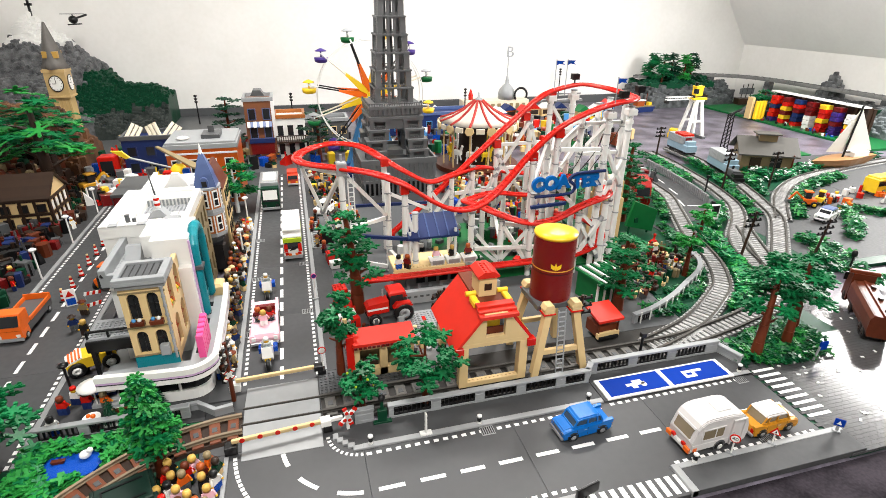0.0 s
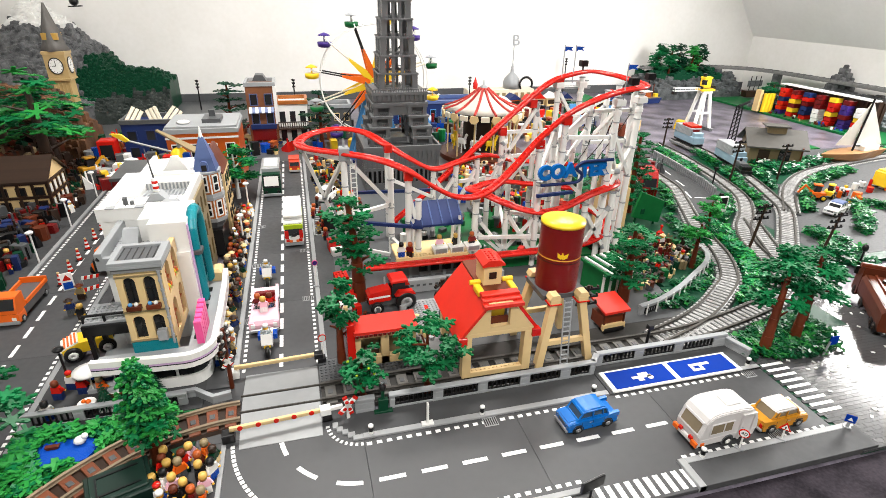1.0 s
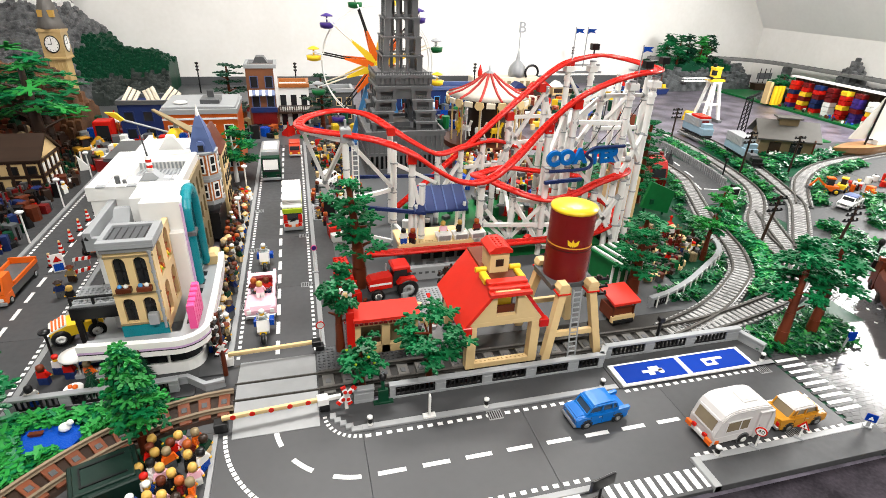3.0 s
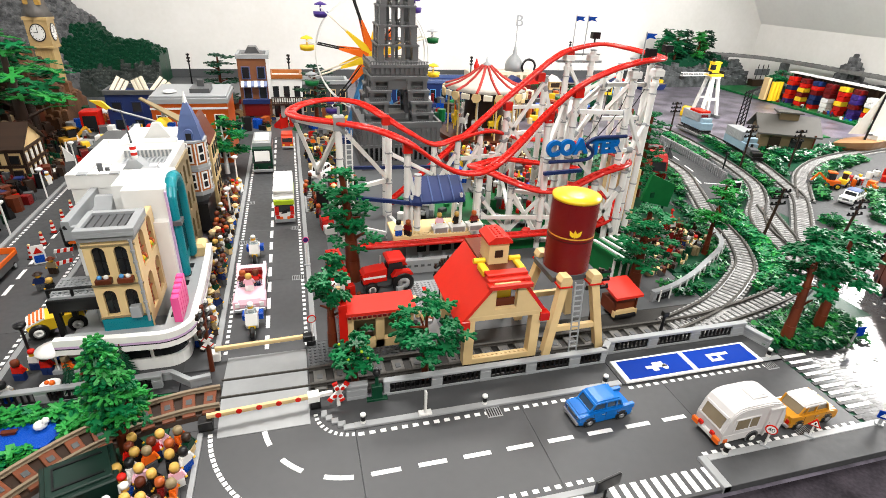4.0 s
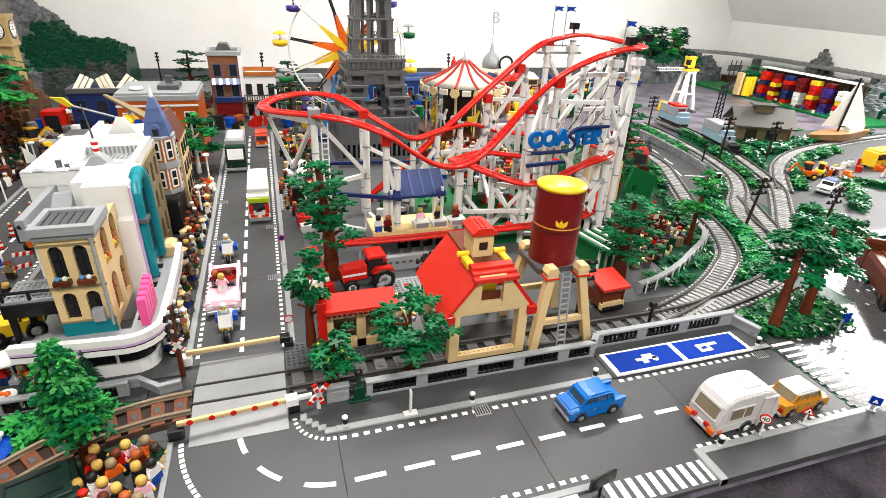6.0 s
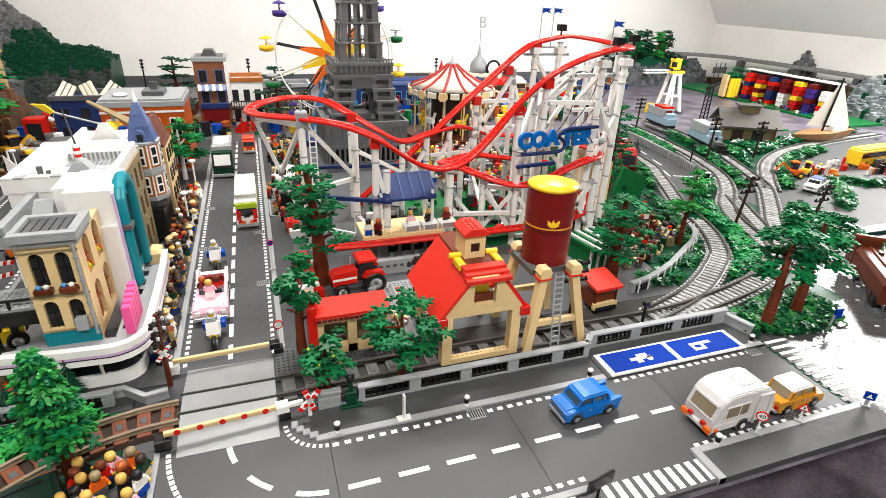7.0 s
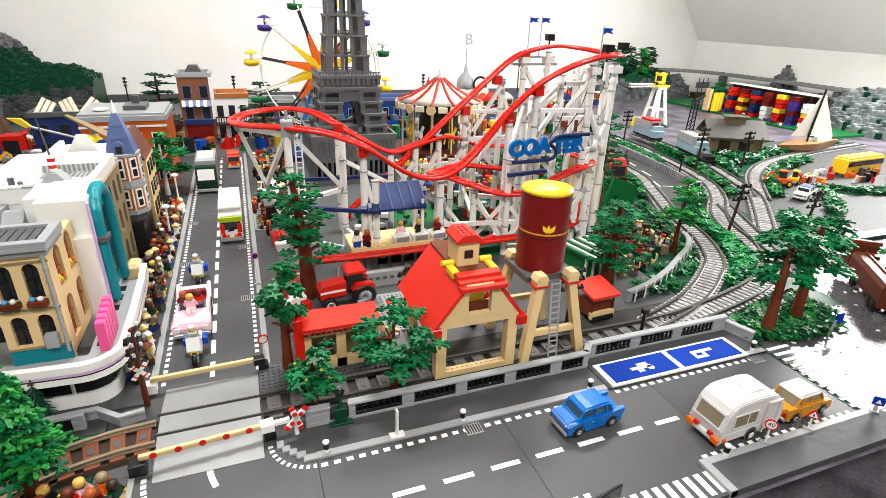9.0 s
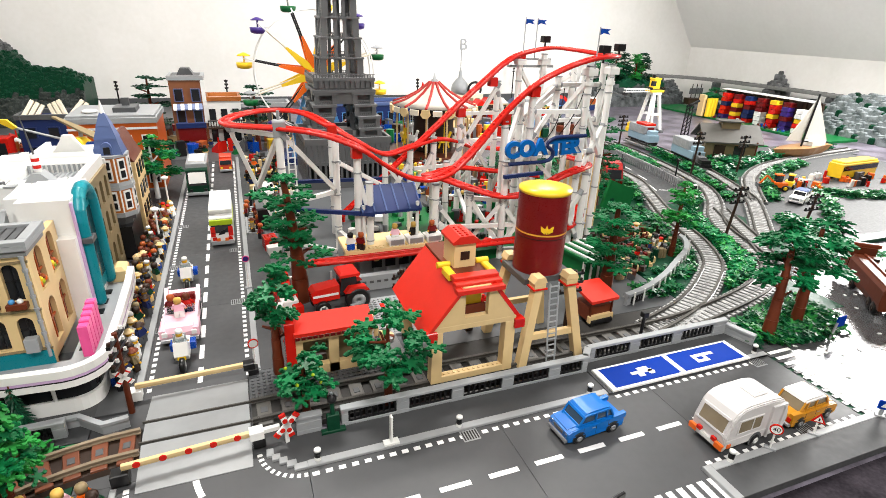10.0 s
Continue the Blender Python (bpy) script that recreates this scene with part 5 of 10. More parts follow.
def coaster():
    t = thing("roller_coaster", "red roller coaster track on white round columns with braces", "roller coaster", 0, 0)
    for c in (HOOK, LIFT, LOWT):
        coaster_track(t, c)
    cols = [(4, 67, 28.8), (15.5, 70, 27), (17, 84, 26.4), (18, 60, 26.2), (20.4, 60, 20), (29.4, 81.4, 20), (36, 82, 21), (42.5, 83, 23.6), (45, 80, 18), (35.4, 61.4, 18.2), (44, 62.4, 15.4), (50, 84.2, 29), (50.5, 58.5, 23), (51.5, 62.4, 31), (57, 61, 37), (57, 66, 36), (57.5, 57.4, 14.4), (63, 56.8, 16.8), (60, 84.4, 37), (62, 72, 36), (66, 84.6, 42), (66, 66, 40), (69, 58.5, 42.8), (70.5, 57, 19.4), (73, 84.6, 43.6), (74, 72, 42), (76.5, 61, 43), (78.0, 66, 43), (78.4, 74, 43), (54, 86.4, 20.6), (72, 58, 6.8)]
    for x, y, h in cols:
        column(t, x, y, h)
    beams = [((-5.2, 79.5, 28.2), (4.0, 86.8, 0)), ((4, 67.6, 28.6), (-0.4, 83, 13.6)), ((4, 67, 28.6), (-5, 79, 28)), ((5, 66.6, 28.4), (15.5, 70, 15.4)), ((4.6, 67, 14.4), (15.5, 70, 15.4)), ((15.5, 70, 6), (17.6, 60, 6)), ((15.5, 70, 22), (29.4, 81.4, 12)), ((4, 67, 6), (15.5, 70, 1)),
             ((29.4, 81.4, 18), (38, 81, 6)), ((35.4, 61.4, 10), (44, 62.4, 2)), ((35.4, 61.4, 8), (62, 57, 8)), ((44, 62.4, 12), (52, 62, 4)), ((50, 84, 26), (60, 84, 12)), ((57, 61, 34), (66, 84, 20)), ((51.5, 62.4, 16), (58, 61, 28)),
             ((57, 61, 24), (69, 58.5, 12)), ((57, 66, 30), (66, 66, 38)), ((66, 66, 34), (57, 66, 20)), ((50, 84, 29), (66, 84.5, 29)), ((50, 84, 22), (73, 84.6, 22)), ((57, 61, 33), (69, 59, 33)), ((57, 61, 24), (72, 59, 24)), ((66, 66, 38), (78.0, 66, 38)), ((66, 66, 30), (78.0, 66, 30)), ((69, 58.5, 30), (78, 66, 16)), ((69, 58.5, 34), (76.5, 61, 22)),
             ((50.5, 58.5, 13), (58, 57.5, 3)), ((58, 57.5, 13), (50.5, 58.5, 3)), ((63, 57, 15), (70, 57, 4)), ((63, 57, 4), (70, 57, 15)), ((74, 72, 40), (66, 84, 30)), ((60, 84, 34), (66, 84.6, 18)), ((60, 84, 36), (50, 84, 20)), ((36, 82, 16), (50, 84, 16)), ((18, 60, 22), (20.4, 60, 12)), ((66, 84.6, 40), (73, 84.6, 30)), ((44, 63, 9), (50, 84, 9)), ((57, 66, 10), (66, 84, 10)),
             ((36, 61.4, 13), (44, 62.4, 3)), ((44, 62.4, 14), (50.5, 58.5, 3)), ((44, 62.4, 3), (50.5, 58.5, 14)), ((50.5, 58.5, 2), (63, 57, 2)), ((50.5, 58.5, 14), (44, 62.4, 14)), ((57, 66, 34), (51.5, 62.4, 22)), ((57, 61, 14), (57, 66, 26)), ((62, 72, 34), (57, 66, 22)), ((62, 72, 20), (74, 72, 20)), ((62, 72, 30), (74, 72, 38)), ((69, 58.5, 40), (66, 66, 30)), ((69, 58.5, 18), (76.5, 61, 30)), ((76.5, 61, 40), (78.0, 66, 28)), ((73, 84.6, 30), (66, 84.6, 18)), ((74, 72, 28), (78.4, 74, 40)), ((36, 82, 8), (42.5, 83, 20)), ((42.5, 83, 8), (50, 84.2, 20)), ((50, 84, 10), (60, 84.4, 24)), ((60, 84.4, 8), (66, 84.6, 20)), ((29.4, 81.4, 8), (36, 82, 18))]
    for a, c in beams:
        va, vc = Vector(a), Vector(c)
        e = (vc - va).normalized()
        part("brace", Build().rod(va, vc, 0.62, square=True).rod(va - e * 0.5, va + e * 0.9, 0.72, 8, 1).rod(vc - e * 0.9, vc + e * 0.5, 0.72, 8, 1), [WHITE, LGREY], t)
    lad = Build().rod((5.4, 66.2, 0), (5.4, 66.2, 28.6), 0.16, 6).rod((6.7, 66.2, 0), (6.7, 66.2, 28.6), 0.16, 6)
    for k in range(24):
        lad.rod((5.4, 66.2, 0.8 + k * 1.17), (6.7, 66.2, 0.8 + k * 1.17), 0.13, 5)
    part("ladder", lad, WHITE, t)
    part("top_joint", Build().box(3.0, 5.4, 66, 68.4, 28.4, 31.6, 0, 0.3).rod((4.2, 67.2, 31), (4.2, 67.2, 33.4), 0.3, 8), LGREY, t)
    for x, y, z in ((17.8, 59.6, 26), (17, 82.6, 26.2), (57, 60.8, 37), (51.4, 62.6, 31), (66, 84.6, 42), (58.5, 84.4, 36.4), (50, 84.2, 29)):
        part("clamp", Build().box(x - 1.0, x + 1.0, y - 1.0, y + 1.0, z - 0.8, z + 1.4, 0, 0.15), RED, t)
    for x, y in ((66, 84.6), (73, 84.6), (69, 58.5), (76.5, 61)):
        part("joint_block", Build().box(x - 1.2, x + 1.2, y - 1.2, y + 1.2, 40.8, 42.4, 0, 0.3).cyl(x, y, 38.6, 39.4, 1.0, 12), WHITE, t)
    for x, y, z in ((73.6, 86, 46.2), (73.4, 60.5, 45.2), (81.6, 66, 45.4)):
        part("lamp_box", Build().box(x - 1.05, x + 1.05, y - 0.8, y + 0.8, z, z + 1.6, 0, 0.1).rod((x, y, z - 2), (x, y, z), 0.25), BLACK, t)
    part("walkway", Build().box(64, 77, 86.4, 88.0, 40, 40.6).box(64, 77, 87.8, 88.0, 41.8, 42.2), LGREY, t)
    for a, c in (((3.6, 62, 15.0), (21, 58, 13.6)), ((8, 84, 14), (30, 82, 14)), ((48.9, 56.2, 20.1), (58.4, 56.2, 20.5))):
        part("catwalk", Build().rod(a, c, 0.55, square=True), NAVY, t)
    for x, y in ((66.5, 84.4), (70, 84.6), (69.3, 57.5)):
        f = part("flag_pole", Build().rod((x, y, 42), (x, y, 52 if y > 70 else 50.5), 0.14, 6), LGREY, t)
        z = 51.6 if y > 70 else 50.2
        part("flag", Build().prism([(x + 0.1, z), (x + 2.6, z - 0.1), (x + 1.9, z - 0.6), (x + 2.6, z - 1.2), (x + 0.9, z - 0.9), (x + 0.1, z - 1.3)], y - 0.08, y + 0.08, "y"), BLUE, f)
    cables = Build()
    for k in range(3):
        pts = [Vector((64 + k * 4 + 1.5 * math.sin(i * 0.8 + k), 60 + i * 2, 38 - 4.6 * i + 0.22 * i * i)) for i in range(9)]
        cables.sweep(spline(pts, 4), [(0.12, 0), (0, 0.12), (-0.12, 0), (0, -0.12)])
    part("cable", cables, BLACK, t, "thin black cables")


coaster()


def coaster_sign():
    t = thing("coaster_sign", "blue lettered roller coaster sign with navy swoosh", "sign", 58.4, 56.0, 25.9, 2)
    for txt, x in (("COA", -4.9), ("TER", 4.9)):
        m = pose(x / 100, 0, 0.001, 90, -3, 0)
        lettering("letter_back", txt, 4.5, 0.2, WHITE, t, Matrix.Translation((0.0018, 0.004, -0.0018)) @ m, 0.24)
        lettering("letters", txt, 4.5, 0.4, CARBLUE, t, m, 0.27)
    p = [(9.7, 0, 2.5), (5, 0, 2.5), (1.8, 0, 2.4), (0.2, 0, 1.6), (-0.1, 0, 0.7), (0.8, 0, 0), (1.5, 0, -0.8), (1.2, 0, -2.0), (-0.4, 0, -2.6), (-4, 0, -2.7), (-9.2, 0, -2.7)]
    b = Build()
    sp = spline(p, 5)
    for a, c in zip(sp, sp[1:]):
        b.rod(a + Vector((0, -0.7, 0)), c + Vector((0, -0.7, 0)), 0.42, 8)
    part("swoosh", b, NAVY, t)
    part("bracket", Build().box(-8, -7.2, 0.4, 1.0, -3, 2), LGREY, t)
    part("bracket", Build().box(8, 8.8, 0.4, 1.0, -2, 3), LGREY, t)


coaster_sign()


def station():
    t = thing("coaster_station", "coaster station with navy striped roof and tan platform", "station", 24.4, 60.5)
    part("roof", Build().prism([(-2.6, 13.6), (3.4, 17.6), (3.4, 18.1), (-2.6, 14.1)], -6.2, 6.6, "x"), NAVY, t)
    q = Build()
    for i in range(6):
        q.prism([(-2.65, 14.15), (3.4, 18.15), (3.4, 18.35), (-2.65, 14.35)], -6.1 + i * 2.5, -5.8 + i * 2.5, "x")
    part("roof_rib", q, SANDBLUE, t)
    for x in (-5.6, 6.0):
        for y in (-1.6, 4.2):
            part("post", Build().cyl(x, y, 6.4, 15.4, 0.4, 10), WHITE, t)
    part("platform", Build().box(-10.0, 8.0, -3.6, 5.2, 5.6, 6.4, 0, 0.08).studs(-10, 8, -3.6, -2.0, 6.4), TAN, t)
    for i in range(4):
        x = -8.6 + i * 5.2
        part("bracket", Build().prism([(x - 0.5, 3.4), (x + 0.5, 3.4), (x + 1.6, 5.6), (x - 1.6, 5.6)], -3.2, -2.4, "y"), TAN, t)
    part("base", Build().box(-10, 8, -1.4, 5, 0, 5.6), LGREY, t)
    for i in range(7):
        part("arcade_pier", Build().box(-9.6 + i * 2.9, -8.8 + i * 2.9, -2.0, -1.4, 0, 5.6, 0, 0.05), LGREY, t)
    for i in range(4):
        part("window", Build().box(-4.2 + i * 3.0, -2.0 + i * 3.0, -2.1, -1.9, 1.4, 4.2), GLASSD, t)
    car = thing("coaster_train", "white coaster train with silver fronts standing in the station", "train", 25.5, 58.8, 6.4)
    for i in range(3):
        c = part("car", Build().prism([(-1.6 + i * 4.2, 0), (1.6 + i * 4.2, 0), (1.8 + i * 4.2, 1.6), (-1.8 + i * 4.2, 1.2)], -1.6, 1.6, "y"), WHITE, car)
        part("front", Build().box(-1.4 + i * 4.2, 1.4 + i * 4.2, -1.75, -1.6, 0.3, 1.4, 0, 0.05), SILVER, c)


station()

single("studded_plate", Build().box(14.6, 22.6, 33.4, 47.0, -0.02, 0.5, 0, 0.05).studs(14.8, 22.4, 33.6, 46.8, 0.5), LGREY, "light grey studded plate behind the farm shop", "baseplate")
single("studded_plate", Build().box(-6.0, -0.3, 22.6, 29.6, -0.02, 0.6, 0, 0.05).studs(-5.9, -0.4, 22.8, 29.4, 0.6), DGREY, "dark grey studded plate at the corner of the crossing", "baseplate")
single("studded_plate", Build().box(0.4, 19.0, 22.9, 25.6, -0.02, 0.9, 0, 0.05).studs(0.6, 18.8, 23.1, 25.5, 0.9), DGREY, "dark grey studded platform edge before the farm shop", "platform")
single("yard_plate", Build().box(13.4, 18.2, 27, 46, -0.02, 0.45, 0, 0.05).studs(13.6, 18.0, 33, 45.8, 0.45), BALLAST, "pale blue-grey studded plate between shop and barn", "baseplate")
# long grey wall and signal gear behind the farm
b = Build().box(14, 40, 51.2, 52.6, 0, 3.2, 0, 0.06)
for i in range(16):
    b.box(15 + i * 1.5, 15.8 + i * 1.5, 51.1, 51.2, 1.6, 2.1, 1)
single("platform_wall", b, [LGREY, DGREY], "long pale grey perforated beam wall below the coaster", "wall")
single("lawn", Build().box(30, 70, 60, 96, -0.02, 0.5).box(36, 60, 58.4, 60, 0, 2.4), GREEN, "green baseplates and low green wall under the coaster", "lawn")


# ---- iron lattice tower ----
def lattice_tower():
    t = thing("lattice_tower", "tall dark grey lattice tower on stepped arched feet", "tower", 28.7, 135.0, 0)
    H = 13.4
    part("plinth", Build().box(-H + 0.3, H - 0.3, -H + 0.3, H - 0.3, 8.0, 14.8), EIFFEL, t)
    # black inset block stands in for the shade inside the deep arches
    part("dark_arcade", Build().box(-H + 2.4, H - 2.4, -H + 2.4, H - 2.4, 0, 8.0), BLACK, t)
    rim = Build()
    for s in (-1, 1):
        for z0, z1, g in ((0, 3.0, 0.0), (7.6, 8.6, 0.0), (14.0, 16.0, 0.15)):
            rim.box(-H - g, H + g, s * H - 0.7 if s > 0 else -H - g, H + g if s > 0 else -H + 0.7, z0, z1, 0, 0.08)
            rim.box(-H - g if s < 0 else H - 0.7, -H + 0.7 if s < 0 else H + g, -H + 0.7, H - 0.7, z0, z1, 0, 0.08)
    for i in range(16):
        x = -H + 0.5 + i * 1.66
        for z0, z1 in ((8.6, 14.0), (3.0, 7.6)):
            rim.box(x, x + 0.7, -H - 0.05, -H + 0.35, z0, z1)
            rim.box(-H - 0.05, -H + 0.35, x, x + 0.7, z0, z1)
        rim.box(x - 0.2, x + 0.9, -H - 0.1, -H + 0.3, 12.4, 14.0)
    part("plinth_rim", rim, EIFFEL, t)
    # four feet climbing inward in steps, each step a hollow box with a railed window
    for sx in (-1, 1):
        for sy in (-1, 1):
            b = Build()
            for k, (out, inn) in enumerate(((11.0, 4.1), (10.6, 3.9), (9.7, 2.9), (9.2, 2.5))):
                z = 14.9 + k * 3.55
                xs, ys = sorted((sx * inn, sx * out)), sorted((sy * inn, sy * out))
                x0, x1, y0, y1 = xs[0], xs[1], ys[0], ys[1]
                for px in (x0, x1 - 1.4):
                    for py in (y0, y1 - 1.4):
                        b.box(px, px + 1.4, py, py + 1.4, z, z + 2.9, 0, 0.04)
                b.box(x0 + 1.2, x1 - 1.2, y0 + 2.2, y1 - 1.6, z, z + 2.9)
                b.box(x0 + 0.2, x1 - 0.2, y0 + 0.2, y1 - 0.2, z - 0.1, z + 0.35)
                for i in range(6):
                    f = x0 + 1.4 + (x1 - x0 - 2.8) * (i + 0.3) / 6
                    b.box(f, f + 0.3, y0 + 0.1, y0 + 0.4, z + 0.3, z + 0.95)
                b.box(x0 + 1.3, x1 - 1.3, y0 + 0.05, y0 + 0.45, z + 0.9, z + 1.15)
                b.box(x0 - 0.3, x1 + 0.3, y0 - 0.3, y1 + 0.3, z + 2.75, z + 3.55, 0, 0.06)
                b.box(x0 + 0.1, x0 + 1.2, y0 - 0.2, y0 + 0.1, z + 2.2, z + 2.75).box(x1 - 1.2, x1 - 0.1, y0 - 0.2, y0 + 0.1, z + 2.2, z + 2.75)
            part("foot", b, EIFFEL, t)
    part("arch_panel", Build().box(-3.4, 3.4, -8.8, -7.6, 25.6, 29.0), EIFFEL, t)
    part("arch_panel", Build().box(-8.8, -7.6, -3.4, 3.4, 25.6, 29.0), EIFFEL, t)
    part("entrance_block", Build().box(-3.4, 3.4, -2.5, 2.5, 14.8, 16.4), EIFFEL, t)
    core = Build()
    core.box(-9.6, 9.6, -9.6, 9.6, 29.0, 29.9, 0, 0.06).box(-8.7, 8.7, -8.7, 8.7, 29.9, 32.4).box(-9.5, 9.5, -9.5, 9.5, 32.4, 33.4, 0, 0.08)
    for i in range(12):
        x = -9.2 + i * 1.58
        for a, c in ((-9.3, -8.7), (8.7, 9.3)):
            core.box(x, x + 0.95, a, c, 30.5, 32.4)
            core.box(a, c, x, x + 0.95, 30.5, 32.4)
    for i in range(22):
        x = -9.3 + i * 0.86
        core.box(x, x + 0.28, -9.4, -9.1, 33.4, 34.2)
        core.box(-9.4, -9.1, x, x + 0.28, 33.4, 34.2)
    core.box(-9.4, 9.4, -9.45, -9.05, 34.2, 34.45)
    part("first_platform", core, EIFFEL, t)
    z, half = 33.4, 6.75
    for k in range(13):
        h = 5.75 - 0.05 * k
        nxt = max(2.2, half - 0.47)
        b = Build()
        for turn in range(4):
            b.m = Matrix.Rotation(turn * math.pi / 2, 4, "Z")
            e = half - 0.15
            w, u = (1.9, 1.0) if half > 4 else (1.3, 0.7)
            b.box(-e, -e + w, -e, -e + w, z, z + h)
            bay = (2 * e - 2 * w - 2 * u) / 3
            for i in range(2):
                x = -e + w + bay + i * (bay + u)
                b.box(x, x + u, -e + 0.1, -e + 0.9, z, z + h)
            for i in range(3):
                x = -e + w + i * (bay + u)
                c = x + bay / 2
                arch = [(x, z + h), (x, z + h - 1.3)] + [(c - bay / 2 * math.cos(math.pi * q / 6), z + h - 1.3 + bay / 2 * 0.8 * math.sin(math.pi * q / 6)) for q in range(1, 6)] + [(x + bay, z + h - 1.3), (x + bay, z + h)]
                b.prism(arch, -e + 0.12, -e + 0.8, "y")
                b.box(x, x + bay, -e + 0.2, -e + 0.5, z + 0.75, z + 0.95)
                for q in range(3):
                    g = x + bay * (q + 0.5) / 3
                    b.box(g - 0.1, g + 0.1, -e + 0.22, -e + 0.45, z, z + 0.75)
            inset = 0.1 if turn % 2 == 0 else -1.5
            b.box(-half - inset, half + inset, -half - 0.1, -half + 1.5, z + h - 0.55, z + h, 0, 0.05)
        part("lattice_tier", b, EIFFEL, t)
        if k % 4 == 3:
            part("deck", Build().box(-nxt, nxt, -nxt, nxt, z + h - 0.4, z + h - 0.1), EIFFEL, t)
        z, half = z + h, nxt
    part("spire", Build().box(-3.4, 3.4, -3.4, 3.4, z, z + 1.4, 0, 0.2).rod((0, 0, z + 1), (0, 0, z + 8), 1.2, 10, r1=0.2), EIFFEL, t)


lattice_tower()


def ferris_wheel():
    cx, cy, cz, R = 25.3, 163, 31.4, 21.0
    t = thing("ferris_wheel", "white ferris wheel with orange and yellow sunburst and coloured cabins", "ferris wheel", cx, cy)
    for y in (-3, 3):
        ring = [Vector((R * math.cos(a * math.pi / 24), y, cz + R * math.sin(a * math.pi / 24))) for a in range(48)]
        b = Build()
        for i in range(48):
            b.rod(ring[i], ring[(i + 1) % 48], 0.24, 6)
        part("rim", b, WHITE, t)
    n = 12
    for i in range(n):
        a = 2 * math.pi * i / n + 0.33
        d = Vector((math.cos(a), 0, math.sin(a)))
        for y in (-3, 3):
            part("spoke", Build().rod(Vector((0, y, cz)) + d * 2, Vector((0, y, cz)) + d * R, 0.3, 6), BLACK if i % 2 else CREAM, t)
        for y in (-3.2, 3.2):
            b = Build()
            b.m = Matrix.Translation((0, y, cz)) @ Matrix.Rotation(-a, 4, "Y")
            b.prism([(2, -0.6), (4.5, -1.3), (13.0, -0.35), (13.0, 0.35), (4.5, 1.3), (2, 0.6)], -0.3, 0.3, "y")
            part("sunburst_panel", b, ORANGE if i % 2 else YELLOW, t)
        px, pz = R * 1.16 * d.x, cz + R * 1.16 * d.z
        c = part("gondola", Build().lathe(px, 0, [(1.4, pz - 3.4), (2.5, pz - 3.0), (2.7, pz - 1.4), (2.3, pz - 1.3)], 12), (GREEN, PURPLE, YELLOW)[i % 3], t)
        part("canopy", Build().lathe(px, 0, [(2.3, pz + 0.8), (2.0, pz + 1.2), (0.3, pz + 1.9)], 10).rod((px, 0, pz - 3), (px, 0, pz + 1.6), 0.3, 6), (LGREY, PURPLE, YELLOW)[i % 3], c)
        part("hanger", Build().rod((px, -3, pz), (px, 3, pz), 0.2, 6).rod((R * d.x, -3, cz + R * d.z), (px, -1, pz), 0.25, 6), WHITE, c)
    part("hub", Build().rod((0, -4, cz), (0, 4, cz), 2.0, 14), YELLOW, t)
    for y in (-5.5, 5.5):
        for s in (-1, 1):
            part("support_leg", Build().rod((s * 11, y, 0), (s * 0.8, y * 0.85, cz), 1.0, square=True), AZURE, t)
            part("panel", Build().prism([(s * 10.6, 2), (s * 2.6, 24), (s * 1.2, 24), (s * 6.6, 2)], y - 0.3, y + 0.3, "y"), AZURE, t)
    part("base", Build().box(-16, 16, -9, 9, 0, 2.4, 0, 0.1), NAVY, t)


ferris_wheel()


